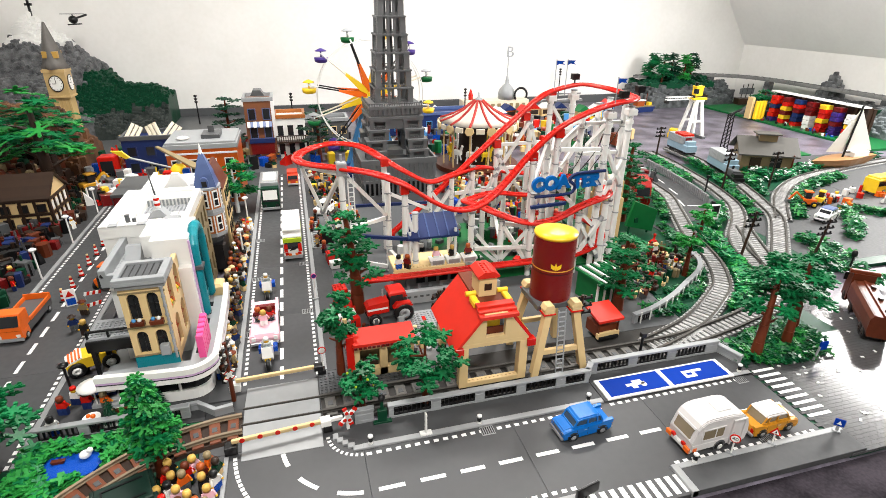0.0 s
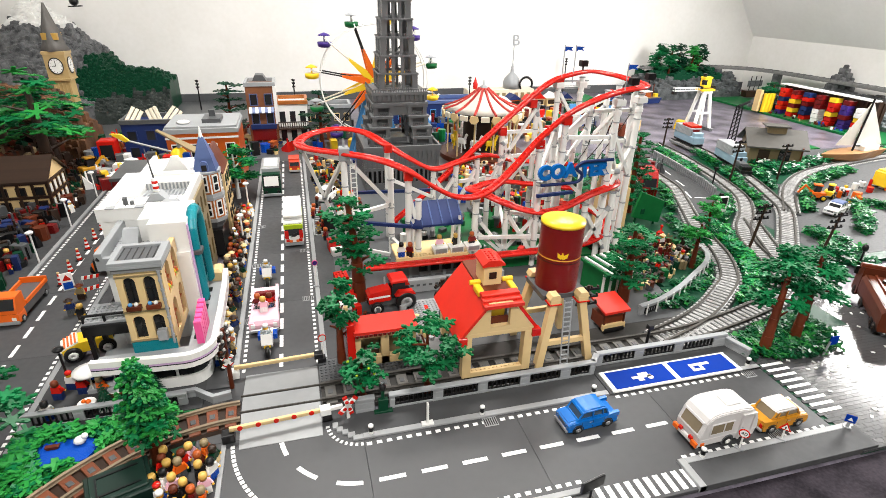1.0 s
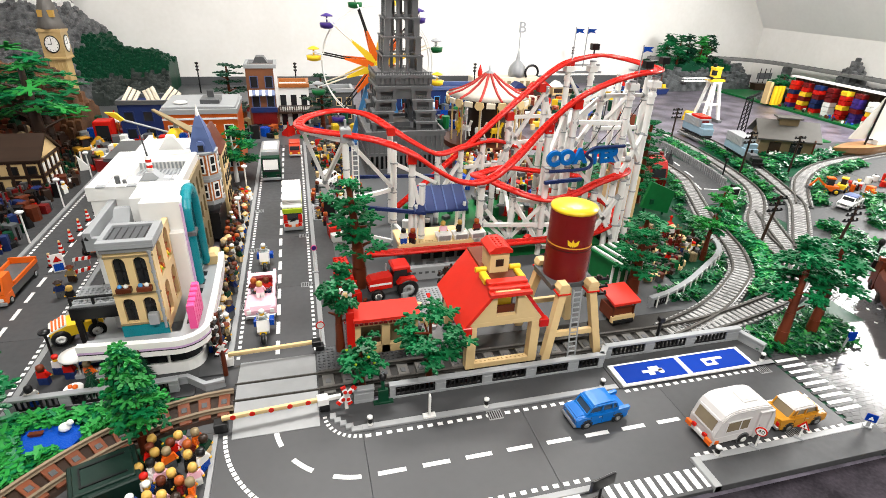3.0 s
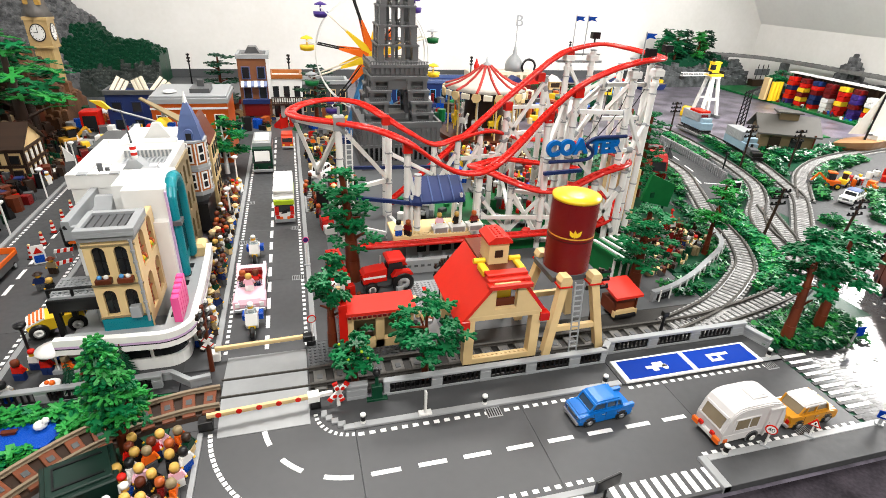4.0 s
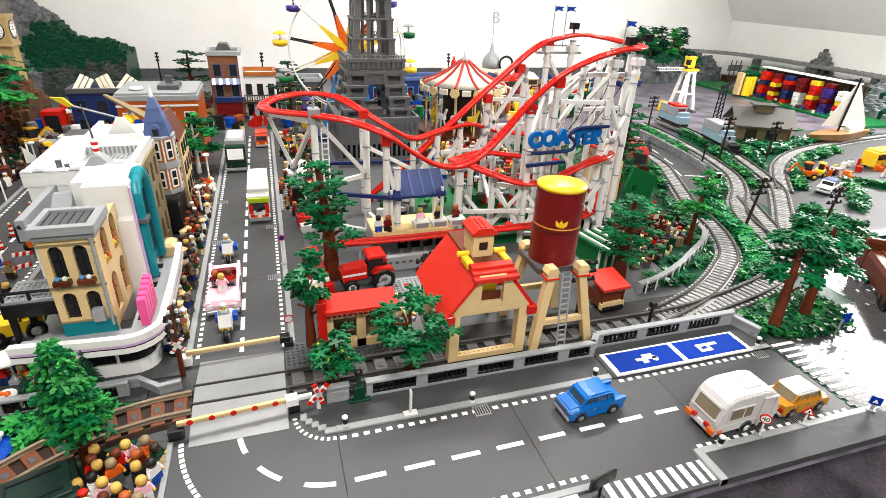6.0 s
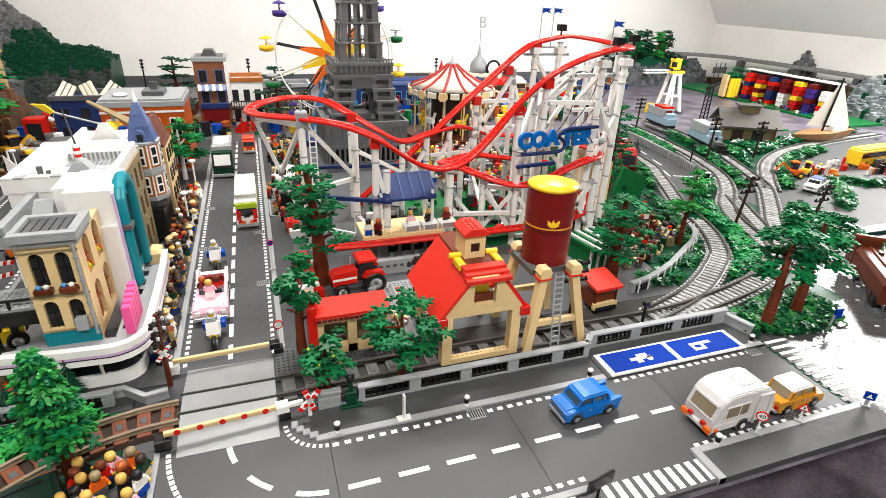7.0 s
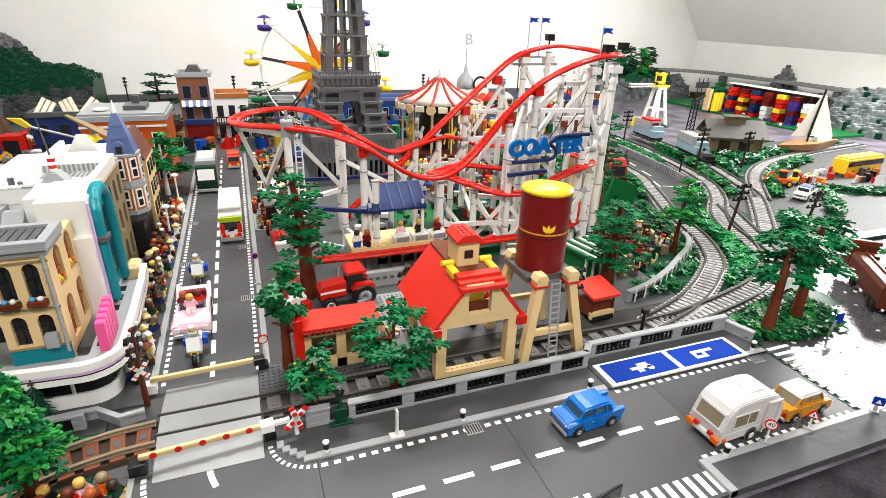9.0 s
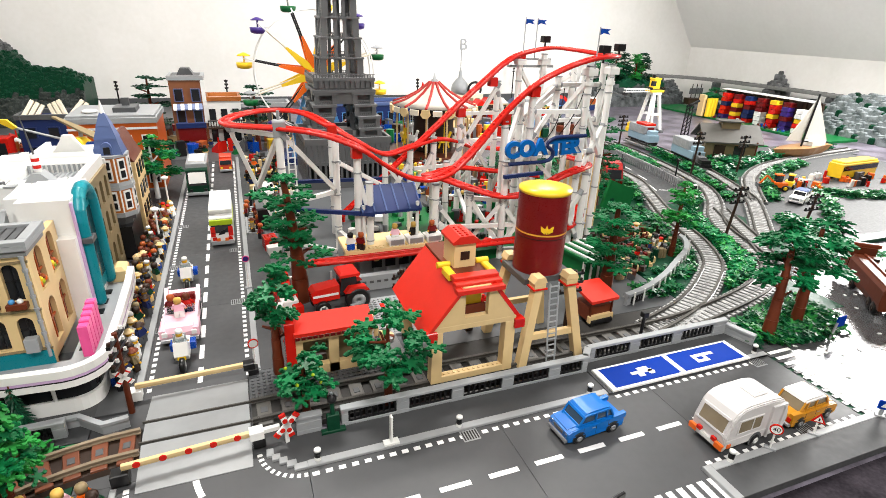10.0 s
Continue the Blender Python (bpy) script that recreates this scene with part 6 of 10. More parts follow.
def carousel():
    t = thing("carousel", "carousel with a cream and red striped tent roof", "carousel", 70.4, 160)
    t.matrix_basis = at(70.4, 160) @ Matrix.Diagonal((1, 1, 1.035, 1))
    roof, rib = Build(), Build()
    prof = [(16.6, 19.4), (11.5, 21.0), (6.5, 23.6), (2.8, 26.4), (1.8, 27.2)]
    n = 12
    roof.lathe(0, 0, prof, 32)
    for i in range(n):
        a = 2 * math.pi * i / n
        for (r0, z0), (r1, z1) in zip(prof, prof[1:]):
            rib.rod((r0 * math.cos(a), r0 * math.sin(a), z0 + 0.15), (r1 * math.cos(a), r1 * math.sin(a), z1 + 0.15), 0.55, 6)
    part("roof", roof, plastic("canvas_pale", (0.62, 0.58, 0.52), 0.6, 0.12), t)
    part("roof_rib", rib, plastic("canvas_red", (0.46, 0.04, 0.03), 0.55, 0.15), t)
    part("finial", Build().lathe(0, 0, [(2.0, 27.0), (1.6, 28.0), (0.6, 28.6), (0.3, 30.5)], 10), LGREY, t)
    panel = mesh(Build().box(16.6, 17.4, -1.7, 1.7, 17.2, 19.2, 0, 0.2), CREAM, "fascia_panel")
    gold = mesh(Build().prism([(-1.9, 17.6), (-0.9, 16.4), (0.9, 16.4), (1.9, 17.6), (1.4, 19.3), (-1.4, 19.3)], 16.7, 17.5, "x"), TAN, "fascia_panel")
    for i in range(24):
        part("fascia_panel", panel if i % 2 else gold, None, t, "", pose(0, 0, 0, 0, 0, 15 * i))
    for i in range(12):
        a = 2 * math.pi * i / 12
        part("pole", Build().cyl(15 * math.cos(a), 15 * math.sin(a), 2, 18, 0.35, 8), TAN, t)
        h = Build()
        h.m = Matrix.Translation((12.4 * math.cos(a), 12.4 * math.sin(a), 7)) @ Matrix.Rotation(a + 1.57, 4, "Z")
        h.box(-2, 2, -0.8, 0.8, 0, 2, 0, 0.4).rod((1.6, 0, 1.4), (2.8, 0, 4), 0.6, 6).rod((0, 0, -4), (0, 0, 10), 0.2, 6).rod((-1.5, 0, 0), (-2, 0, -2), 0.35, 5).rod((1.5, 0, 0), (2.2, 0, -2), 0.35, 5)
        part("mount", h, WHITE if i % 3 else YELLOW, t)
    # dark brown drum fills the middle, standing in for the shade below the roof
    part("core", Build().cyl(0, 0, 2, 18, 8, 16), DBROWN, t)
    part("base", Build().cyl(0, 0, 0, 2, 18, 32), BROWN, t)


carousel()

# ---- corner diner and the houses beside it ----
def arch_wall(b, width, base, rows, bays, thick, w, k=0):
    """A wall along x from 0 to width standing on base; rows: (sill, spring, top of row); bays: centres of arched windows of width w."""
    edges = [0.0]
    for c in bays:
        edges += [c - w / 2, c + w / 2]
    edges.append(width)
    top = rows[-1][2]
    for a, c in zip(edges[::2], edges[1::2]):
        b.box(a, c, 0, thick, base, top, k)
    for c in bays:
        z = base
        for sill, spring, high in rows:
            b.box(c - w / 2, c + w / 2, 0, thick, z, sill, k)
            pts = [(c + w / 2, high), (c - w / 2, high)] + [(c - w / 2 * math.cos(math.pi * i / 8), spring + w / 2 * math.sin(math.pi * i / 8)) for i in range(9)]
            b.prism(pts, 0, thick, "y", k)
            z = high


def diner():
    t = thing("diner", "corner diner with tan brick front, teal arch and curved white canopy", "building", -33.0, 44.0)
    # local: x -12 .. 5.6, y -13 .. 12
    front = Build()
    arch_wall(front, 7.0, 5.0, [(9.4, 13.0, 15.2), (16.2, 20.4, 22.4)], [1.9, 4.9], 0.9, 1.8)
    f = part("brick_front", front, TAN, t, "tan brick front wall with arched windows", at(-3.6, -13, 0))
    for c in (1.9, 4.9):
        for z0, z1 in ((9.4, 14.1), (16.2, 21.5)):
            o = part("window", Build().box(c - 0.95, c + 0.95, 0.62, 0.72, z0, z1), GLASSD, f)
            part("glazing_bar", Build().box(c - 0.9, c + 0.9, 0.5, 0.62, (z0 + z1) / 2 - 0.1, (z0 + z1) / 2 + 0.1).box(c - 0.1, c + 0.1, 0.52, 0.62, z0, z1), BLACK, o)
        part("flower_box", Build().box(c - 1.1, c + 1.1, -1.0, 0, 15.5, 16.3, 0, 0.08), BROWN, f)
        for fx in (-0.5, 0.4):
            part("flower", Build().ball(c + fx, -0.5, 16.5, 0.38), AZURE if fx < 0 else WHITE, f)
    for z in (8.9, 14.7, 21.4):
        part("string_course", Build().box(-0.1, 7.1, -0.15, 0.1, z, z + 0.3), DTAN, f)

    part("teal_base", Build().box(0, 7.0, -0.2, 0.1, 5.0, 8.8), TEAL, f)
    part("air_unit", Build().box(4.5, 6.0, -1.1, 0, 9.2, 11.2, 0, 0.08), LGREY, f)
    pipe = Build()
    for k in range(8):
        pipe.rod((6.7, -0.35, 8 + k * 1.8), (6.7, -0.35, 9.6 + k * 1.8), 0.22, 8).rod((6.7, -0.35, 9.5 + k * 1.8), (6.7, -0.35, 9.9 + k * 1.8), 0.32, 8)
    part("drain_pipe", pipe, LGREY, f)
    part("cornice", Build().box(-3.8, 3.7, -13.4, -6.2, 22.4, 23.2, 0, 0.06), BALLAST, t)
    part("upper_cornice", Build().box(-4.0, 4.0, -13.7, -6.0, 23.2, 23.9, 0, 0.08), LGREY, t)
    part("roof_edge", Build().box(-4.0, 4.0, -13.7, -12.5, 23.9, 24.4, 0, 0.05).box(-4.0, -3.2, -12.5, -6.0, 23.9, 24.4, 0, 0.05).box(2.8, 4.0, -12.5, -6.0, 23.9, 24.4, 0, 0.05).box(-3.2, 2.8, -7.0, -6.0, 23.9, 24.4, 0, 0.05), LGREY, t)
    part("skylight", Build().box(-3.1, 2.7, -12.4, -7.1, 23.9, 24.0, 0), DGREY, t)
    for i in range(6):
        part("skylight_bar", Build().box(-2.9 + i * 1.05, -2.8 + i * 1.05, -12.3, -7.2, 24.0, 24.1), BLACK, t)
    east = Build()
    arch_wall(east, 12.0, 7.0, [(8.4, 13.2, 15.4), (16.2, 20.6, 22.4)], [3.0, 8.4], 0.9, 2.9)
    e = part("brick_side", east, TAN, t, "tan brick side wall with tall brown framed arches", at(3.4, -12.1, 0, 90))
    for c in (3.0, 8.4):
        part("arched_frame", Build().box(c - 1.4, c + 1.4, 0.6, 0.72, 8.4, 22.0), BROWN, e)
        for k in range(5):
            part("flower", Build().ball(c - 1.0 + k * 0.5, 0.35, 17.0 + 0.5 * (k % 2), 0.42), (ORANGE, YELLOW, LIME, DORANGE)[k % 4], e)
        part("glazing_bar", Build().box(c - 0.12, c + 0.12, 0.3, 0.5, 8.4, 22.0).box(c - 1.4, c + 1.4, 0.3, 0.5, 11.4, 11.7).box(c - 1.4, c + 1.4, 0.3, 0.5, 18.4, 18.7), DORANGE, e)
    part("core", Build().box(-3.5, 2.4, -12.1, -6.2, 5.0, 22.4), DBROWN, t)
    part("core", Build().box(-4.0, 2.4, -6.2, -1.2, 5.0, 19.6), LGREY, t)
    part("roof_hatch", Build().box(-2.6, 0.4, -4.8, -2.6, 19.6, 20.6, 0, 0.1), WHITE, t)
    # white tower and roof terraces behind
    w = Build()
    w.box(-8.8, 5.7, -1.2, 12.0, 0.0, 19.6)
    w.box(-1.0, 5.7, 0.6, 12.0, 19.6, 25.0, 0, 0.06)
    w.box(-3.6, -1.0, 5.0, 12.0, 19.6, 24.4, 0, 0.06)
    part("white_block", w, WHITE, t)
    part("terrace", Build().box(-7.9, -1.0, -1.0, 12, 19.6, 19.75).studs(-7.8, -1.2, -0.8, 11, 19.75), LGREY, t)
    part("parapet", Build().box(-9.2, -8.0, -3.6, 12, 18.4, 21.8, 0, 0.06).box(-8.0, -4.4, -3.6, -2.6, 18.4, 20.8, 0, 0.06), LGREY, t)
    part("roof_stair", Build().prism([(1.0, 19.75), (6.0, 19.75), (6.0, 22.6), (5.0, 22.6)], -6.4, -3.6, "x"), LGREY, t)
    part("roof_door", Build().box(-1.15, -0.98, 6.0, 8.4, 19.75, 23.6), DGREY, t)
    for i in range(5):
        part("roof_seam", Build().box(-7.9, -1.1, 1.2 + i * 2.2, 1.35 + i * 2.2, 19.92, 19.96), BALLAST, t)
    part("roof_lamp", Build().rod((-9.4, -2.8, 18), (-9.4, -2.8, 20.4), 0.5, 10).rod((-9.4, -2.8, 20.4), (-8.6, -3.6, 20.8), 0.4, 8), BLACK, t)
    part("balcony", Build().box(-12.4, -5.4, -8.0, -1.4, 10.2, 10.7, 0, 0.06).studs(-12.2, -5.6, -7.8, -1.6, 10.7), LGREY, t)
    part("balcony_rail", Build().rod((-12.2, -7.8, 12), (-5.4, -7.8, 12), 0.25).rod((-12.2, -7.8, 10.6), (-12.2, -7.8, 12), 0.25).rod((-8.8, -7.8, 10.6), (-8.8, -7.8, 12), 0.25), BLACK, t)
    part("lower_wing", Build().box(-12.6, -4.2, -8.4, -1.3, 8.0, 10.2, 0, 0.1), BLACK, t)
    for y in (-2.4, -8.2):
        part("shelf_post", Build().box(-12.2, -11.4, y, y + 0.8, 0, 8.0), BLACK, t)
    arch = Build()
    pts = [Vector((6.1, 2.0, 8.0)), Vector((6.1, 2.0, 14)), Vector((6.1, 2.0, 20.5))]
    pts += [Vector((6.1, 6.2 - 4.2 * math.cos(a * math.pi / 8), 21.0 + 4.2 * math.sin(a * math.pi / 8))) for a in range(9)]
    pts += [Vector((6.1, 10.4, 20)), Vector((6.1, 10.4, 14)), Vector((6.1, 10.4, 8.0))]
    for a, c in zip(pts, pts[1:]):
        arch.rod(a, c, 1.0, 12)
    for p in pts:
        arch.ball(p.x, p.y, p.z, 1.0, 0, 10)
    part("teal_arch", arch, TEAL, t)
    part("arch_infill", Build().box(5.7, 5.95, 2.6, 9.8, 8, 22.5), TEAL, t)
    part("arch_window", Build().box(5.95, 6.1, 3.6, 8.8, 10, 21.6), GLASSD, t)
    part("arch_clip", Build().box(5.9, 7.4, 0.6, 3.2, 18.0, 18.8, 0, 0.1), DGREY, t)
    part("lavender_strip", Build().box(5.7, 6.0, 0.0, 0.7, 8, 24.6), LAV, t)
    # ground floor: curved white bay with dark glass, and steps
    g = Build()
    g.box(-12, 5.4, -14.5, 12, 0.0, 1.0, 2)
    out = [(-7.0, -16.0), (5.0, -16.0)] + [(5.0 + 3.2 * math.sin(a * math.pi / 12), -12.8 - 3.2 * math.cos(a * math.pi / 12)) for a in range(7)] + [(8.2, 10.0), (5.0, 10.0), (5.0, -12), (-7.0, -12)]
    g.prism(out, 0.3, 2.4, "z", 0)
    inn = [(x * 0.96, y * 0.97) for x, y in out]
    g.prism(inn, 2.4, 5.4, "z", 1)
    g.prism(out, 5.4, 6.0, "z", 0)
    part("ground_floor", g, [WHITE, GLASSD, LGREY], t, "white curved bay with dark windows")
    for p in ((8.0, -6), (8.0, 0), (8.0, 6), (3.0, -15.8), (-2.0, -15.8)):
        part("mullion", Build().cyl(p[0], p[1], 2.4, 5.4, 0.25, 8), WHITE, t)
    st = Build()
    for k in range(4):
        st.box(-8.5 - k * 0.1, -5.0, -17.0 + k * 0.8, -14, 0, 0.4 + k * 0.4)
    part("steps", st, LGREY, t)
    # canopy with a rounded corner and coloured bands
    rim = [(-9.2, -17.0), (0, -17.9), (5.2, -18.2)] + [(5.2 + 4.6 * math.sin(a * math.pi / 12), -13.6 - 4.6 * math.cos(a * math.pi / 12)) for a in range(1, 7)] + [(9.8, -4), (9.6, 6), (9.2, 12.5)]
    slab = [(-9.2, -13), *rim, (5.0, 12.5), (5.0, -13)]
    part("canopy", Build().prism(slab, 6.0, 6.7), LGREY, t)
    tiles = Build()
    for i in range(6):
        tiles.box(5.6, 6.8, -11 + i * 3.4, -9.4 + i * 3.4, 6.7, 6.85)
    part("canopy_tile", tiles, BLACK, t)
    path = [Vector((x, y, 0)) for x, y in rim]
    r = Build()
    for z0, z1, o, k in ((5.9, 6.8, 0.0, 0), (6.8, 7.05, -0.06, 1), (7.05, 7.5, 0.0, 2), (7.5, 8.6, 0.08, 0)):
        r.sweep(path, [(-0.6, z0), (0.35 + o, z0), (0.35 + o, z1), (-0.6, z1)], k, False)
    part("canopy_rim", r, [WHITE, BLACK, LAV], t, "white canopy rim with lavender and black bands")
    part("roof_bench", Build().box(6.4, 8.6, 10.5, 14.5, 6.7, 9.2, 0, 0.6), TAN, t)
    for i in range(5):
        z1 = 11.4 + 0.2 * i
        part("pink_letter_bar", Build().box(6.5, 7.7, -12.8 + i * 1.4, -11.6 + i * 1.4, 6.7, z1, 0, 0.15), DPINK, t)


diner()


def white_block():
    t = thing("white_building", "white flat-roofed town building with parapets and striped roof mast", "building", -36.4, 68.0)
    part("body", Build().box(-9, 6.4, -11.8, 11.8, 0, 21.6), WHITE, t)
    part("parapet", Build().box(-9.4, 6.8, -12, -10.8, 21.6, 24.2, 0, 0.08).box(-9.4, -8.2, -10.8, 12, 21.6, 24.2, 0, 0.08).box(5.6, 6.8, -10.8, 12, 21.6, 23.6, 0, 0.08).box(-8.2, 5.6, 10.8, 12, 21.6, 24.2, 0, 0.08), WHITE, t)
    part("roof_deck", Build().box(-8.2, 5.6, -10.8, -0.6, 21.6, 22.4), WHITE, t)
    part("raised_roof", Build().box(-8.2, -4.2, -0.6, 10.8, 21.6, 23.0, 0, 0.1), WHITE, t)
    part("raised_roof", Build().box(-4.2, 5.6, 6.2, 10.8, 21.6, 23.4, 0, 0.1), WHITE, t)
    part("light_well", Build().box(-4.2, 5.6, -0.6, 6.0, 21.6, 21.7).studs(-4.1, 5.5, -0.5, 5.9, 21.7), LGREY, t)
    for i in range(12):
        part("well_rib", Build().box(-4.1 + i * 0.8, -3.7 + i * 0.8, 5.95, 6.2, 21.7, 23.2), LGREY, t)
    for i in range(5):
        part("roof_seam", Build().box(-7.9 + i * 2.9, -7.75 + i * 2.9, -10.6, -0.7, 22.4, 22.46), BALLAST, t)
    for i in range(9):
        part("parapet_tile", Build().box(-9.3 + i * 1.78, -7.7 + i * 1.78, -12.15, -10.7, 24.2, 24.42, 0, 0.05), LGREY if i % 3 == 1 else WHITE, t)
    part("roof_hatch", Build().box(1.6, 4.8, -8.4, -5.0, 22.4, 23.2, 0, 0.15).box(2.0, 4.4, -7.9, -5.5, 23.2, 23.4, 0, 0.05), LGREY, t)
    part("vent_pipe", Build().cyl(-5.4, -6.0, 22.4, 24.4, 0.5, 10).cyl(-4.0, -6.6, 22.4, 23.8, 0.4, 10), DGREY, t)
    part("mast_foot", Build().prism([(-2.2, 22.4), (2.2, 22.4), (0.7, 24.2), (-0.7, 24.2)], -4, -1, "y"), LGREY, t)
    for k in range(5):
        part("mast_ring", Build().cyl(0, -2.4, 24.2 + k * 0.6, 24.8 + k * 0.6, 0.62, 12), RED if k % 2 else WHITE, t)
    part("mast", Build().rod((0, -2.4, 27.2), (-0.6, -2.4, 33.5), 0.2, 8, r1=0.1), DGREY, t)
    wall = Build()
    arch_wall(wall, 23.6, 0, [(2.4, 6.4, 8.6), (9.6, 13.0, 14.8), (15.6, 19.0, 21.6)], [3, 7.4, 11.8, 16.2, 20.6], 0.8, 2.2)
    o = part("street_front", wall, DTAN, t, "dark tan front wall with arched openings", at(7.25, -11.8, 0, 90))
    part("window", Build().box(1, 22.6, 0.55, 0.7, 2.4, 20.4), GLASSD, o)


white_block()


def bay_house():
    t = thing("corner_house", "white gabled town house with orange brick bay and blue spire", "building", -35.5, 92.0)
    part("body", Build().box(-9.4, 4.6, -11.0, 12.0, 0, 20.6), WHITE, t)
    ped = [(-7.6, 20.6), (6, 20.6), (6, 22.2), (4.6, 22.5), (3.4, 23.2), (2.6, 24.8), (1.6, 26.4), (1.2, 27.2), (-0.4, 27.2), (-0.8, 26.4), (-1.8, 24.8), (-3.2, 23.2), (-5.0, 22.7), (-7.6, 22.2)]
    part("pediment", Build().prism(ped, -10.6, -9.4, "y"), WHITE, t)
    part("parapet", Build().box(-9.6, 4.8, -11.2, -10.4, 20.2, 21.4, 0, 0.06).box(-9.6, -8.6, -10.4, 12, 20.2, 21.6, 0, 0.06), WHITE, t)
    bx, by, br, n = 6.0, -6.4, 3.7, 8
    turn = math.pi / 8
    for z0, z1 in ((10.2, 15.2), (16.8, 22.0)):
        wall = Build()
        wall.m = Matrix.Translation((bx, by, 0)) @ Matrix.Rotation(turn, 4, "Z")
        b = part("bay", wall.cyl(0, 0, z0, z1, br, n), BRICKO, t, "orange brick bay window")
        for i in range(n):
            a = 2 * math.pi * i / n
            c, s = math.cos(a), math.sin(a)
            wb = Build()
            wb.m = Matrix.Translation((bx + br * 0.924 * c, by + br * 0.924 * s, 0)) @ Matrix.Rotation(a, 4, "Z")
            wb.box(-0.05, 0.2, -0.8, 0.8, z0 + 0.5, z1 - 0.3, 0)
            wb.box(0.2, 0.26, -0.5, 0.5, z0 + 0.9, (z0 + z1) / 2 - 0.2, 1).box(0.2, 0.26, -0.5, 0.5, (z0 + z1) / 2 + 0.25, z1 - 0.7, 1)
            part("window", wb, [WHITE, GLASSD], b)
            k = Build()
            for j in range(4):
                z = z0 + 0.1 + j * (z1 - z0) / 4
                k.m = wb.m
                k.box(-0.02, 0.06, -1.38, -0.86, z, z + (z1 - z0) / 4 - 0.14).box(-0.02, 0.06, 0.86, 1.38, z, z + (z1 - z0) / 4 - 0.14)
            part("brick_course", k, BRICKO, b)
            a += turn
            part("white_edge", Build().rod((bx + br * math.cos(a), by + br * math.sin(a), z0), (bx + br * math.cos(a), by + br * math.sin(a), z1), 0.17, 6), WHITE, b)
    for z0, z1, g in ((15.2, 16.0, 0.35), (16.0, 16.8, 0.15), (9.2, 10.2, 0.3), (8.2, 9.2, -0.4), (7.2, 8.2, -1.2), (22.0, 22.5, 0.3)):
        ring = Build()
        ring.m = Matrix.Translation((bx, by, 0)) @ Matrix.Rotation(turn, 4, "Z")
        part("bay_band", ring.cyl(0, 0, z0, z1, br + g, 8), LGREY if z0 > 9 else DGREY, t)
    part("shop_wall", Build().box(2.0, 8.4, -10.6, 2.0, 0, 7.2), BLACK, t)
    cone = Build()
    cone.m = Matrix.Translation((6.4, -6.0, 0)) @ Matrix.Rotation(math.pi / 4, 4, "Z")
    for (r0, z0), (r1, z1) in (((3.9, 22.4), (2.7, 25.8)), ((2.95, 25.6), (1.75, 28.4)), ((1.95, 28.2), (0.6, 30.8))):
        cone.cyl(0, 0, z0, z1, r0, 4, 0, r1)
    sp = part("spire", cone, SANDBLUE, t)
    part("spire_tip", Build().rod((6.4, -6.0, 30.6), (6.4, -6.0, 33.2), 0.55, 8, r1=0.1), WHITE, sp)
    part("dormer", Build().box(5.4, 7.4, -8.9, -7.6, 22.5, 24.4, 0, 0.3).rod((6.4, -9.0, 24.2), (6.4, -7.4, 24.2), 0.95, 10).box(5.8, 7.0, -9.05, -8.9, 22.7, 24.2, 1), [SANDBLUE, BLACK], sp)
    part("brown_roof", Build().prism([(3, 18.0), (9, 18.0), (8.4, 19.0), (6.2, 24.0), (5.4, 24.0)], 3.0, 16, "y"), BROWN, t)
    part("lower_house", Build().box(1.0, 9.0, 3.0, 16.0, 0, 18), TAN, t)
    for z in (4, 9, 14):
        for y in (4.5, 8.5, 12.5):
            part("window", Build().box(8.95, 9.2, y, y + 2.0, z, z + 3.2), GLASSD, t)


bay_house()


def simple_house(name, label, x, y, rz, w, d, h, wall, roof, roof_h=0.0, rows=2, cols=4, frame=WHITE, flat=True):
    t = thing(name, label, "building", x, y, 0, rz)
    part("wall", Build().box(-w / 2, w / 2, -d / 2, d / 2, 0, h, 0, 0.1), wall, t)
    if flat:
        part("parapet", Build().box(-w / 2 - 0.4, w / 2 + 0.4, -d / 2 - 0.4, -d / 2 + 0.8, h, h + 1.6, 0, 0.1).box(-w / 2 - 0.4, w / 2 + 0.4, d / 2 - 0.8, d / 2 + 0.4, h, h + 1.6, 0, 0.1).box(-w / 2 - 0.4, -w / 2 + 0.8, -d / 2 + 0.8, d / 2 - 0.8, h, h + 1.6).box(w / 2 - 0.8, w / 2 + 0.4, -d / 2 + 0.8, d / 2 - 0.8, h, h + 1.6), roof, t)
    else:
        for k in range(8):
            a, c = k / 8, (k + 1) / 8
            for s in (-1, 1):
                q = Build()
                q.prism([(s * (d / 2 + 1) * (1 - a), h + roof_h * a - 0.4), (s * (d / 2 + 1) * (1 - c), h + roof_h * c - 0.4), (s * (d / 2 + 1) * (1 - c), h + roof_h * c + 0.3), (s * (d / 2 + 1) * (1 - a), h + roof_h * a + 0.3)], -w / 2 - 0.8, w / 2 + 0.8, "x")
                part("roof_course", q, roof, t)
        part("gable", Build().prism([(-d / 2, h), (d / 2, h), (0, h + roof_h)], -w / 2, w / 2, "x"), wall, t)
    for r in range(rows):
        for c in range(cols):
            xx = -w / 2 + (c + 0.5) * w / cols
            z = 2.0 + r * (h - 2) / rows
            zz = z + (h - 2) / rows * 0.62
            o = part("window", Build().box(xx - w / cols * 0.28, xx + w / cols * 0.28, -d / 2 - 0.25, -d / 2 + 0.1, z, zz), frame, t)
            part("pane", Build().box(xx - w / cols * 0.22, xx + w / cols * 0.22, -d / 2 - 0.3, -d / 2 - 0.2, z + 0.3, zz - 0.3), GLASSD, o)
    return t


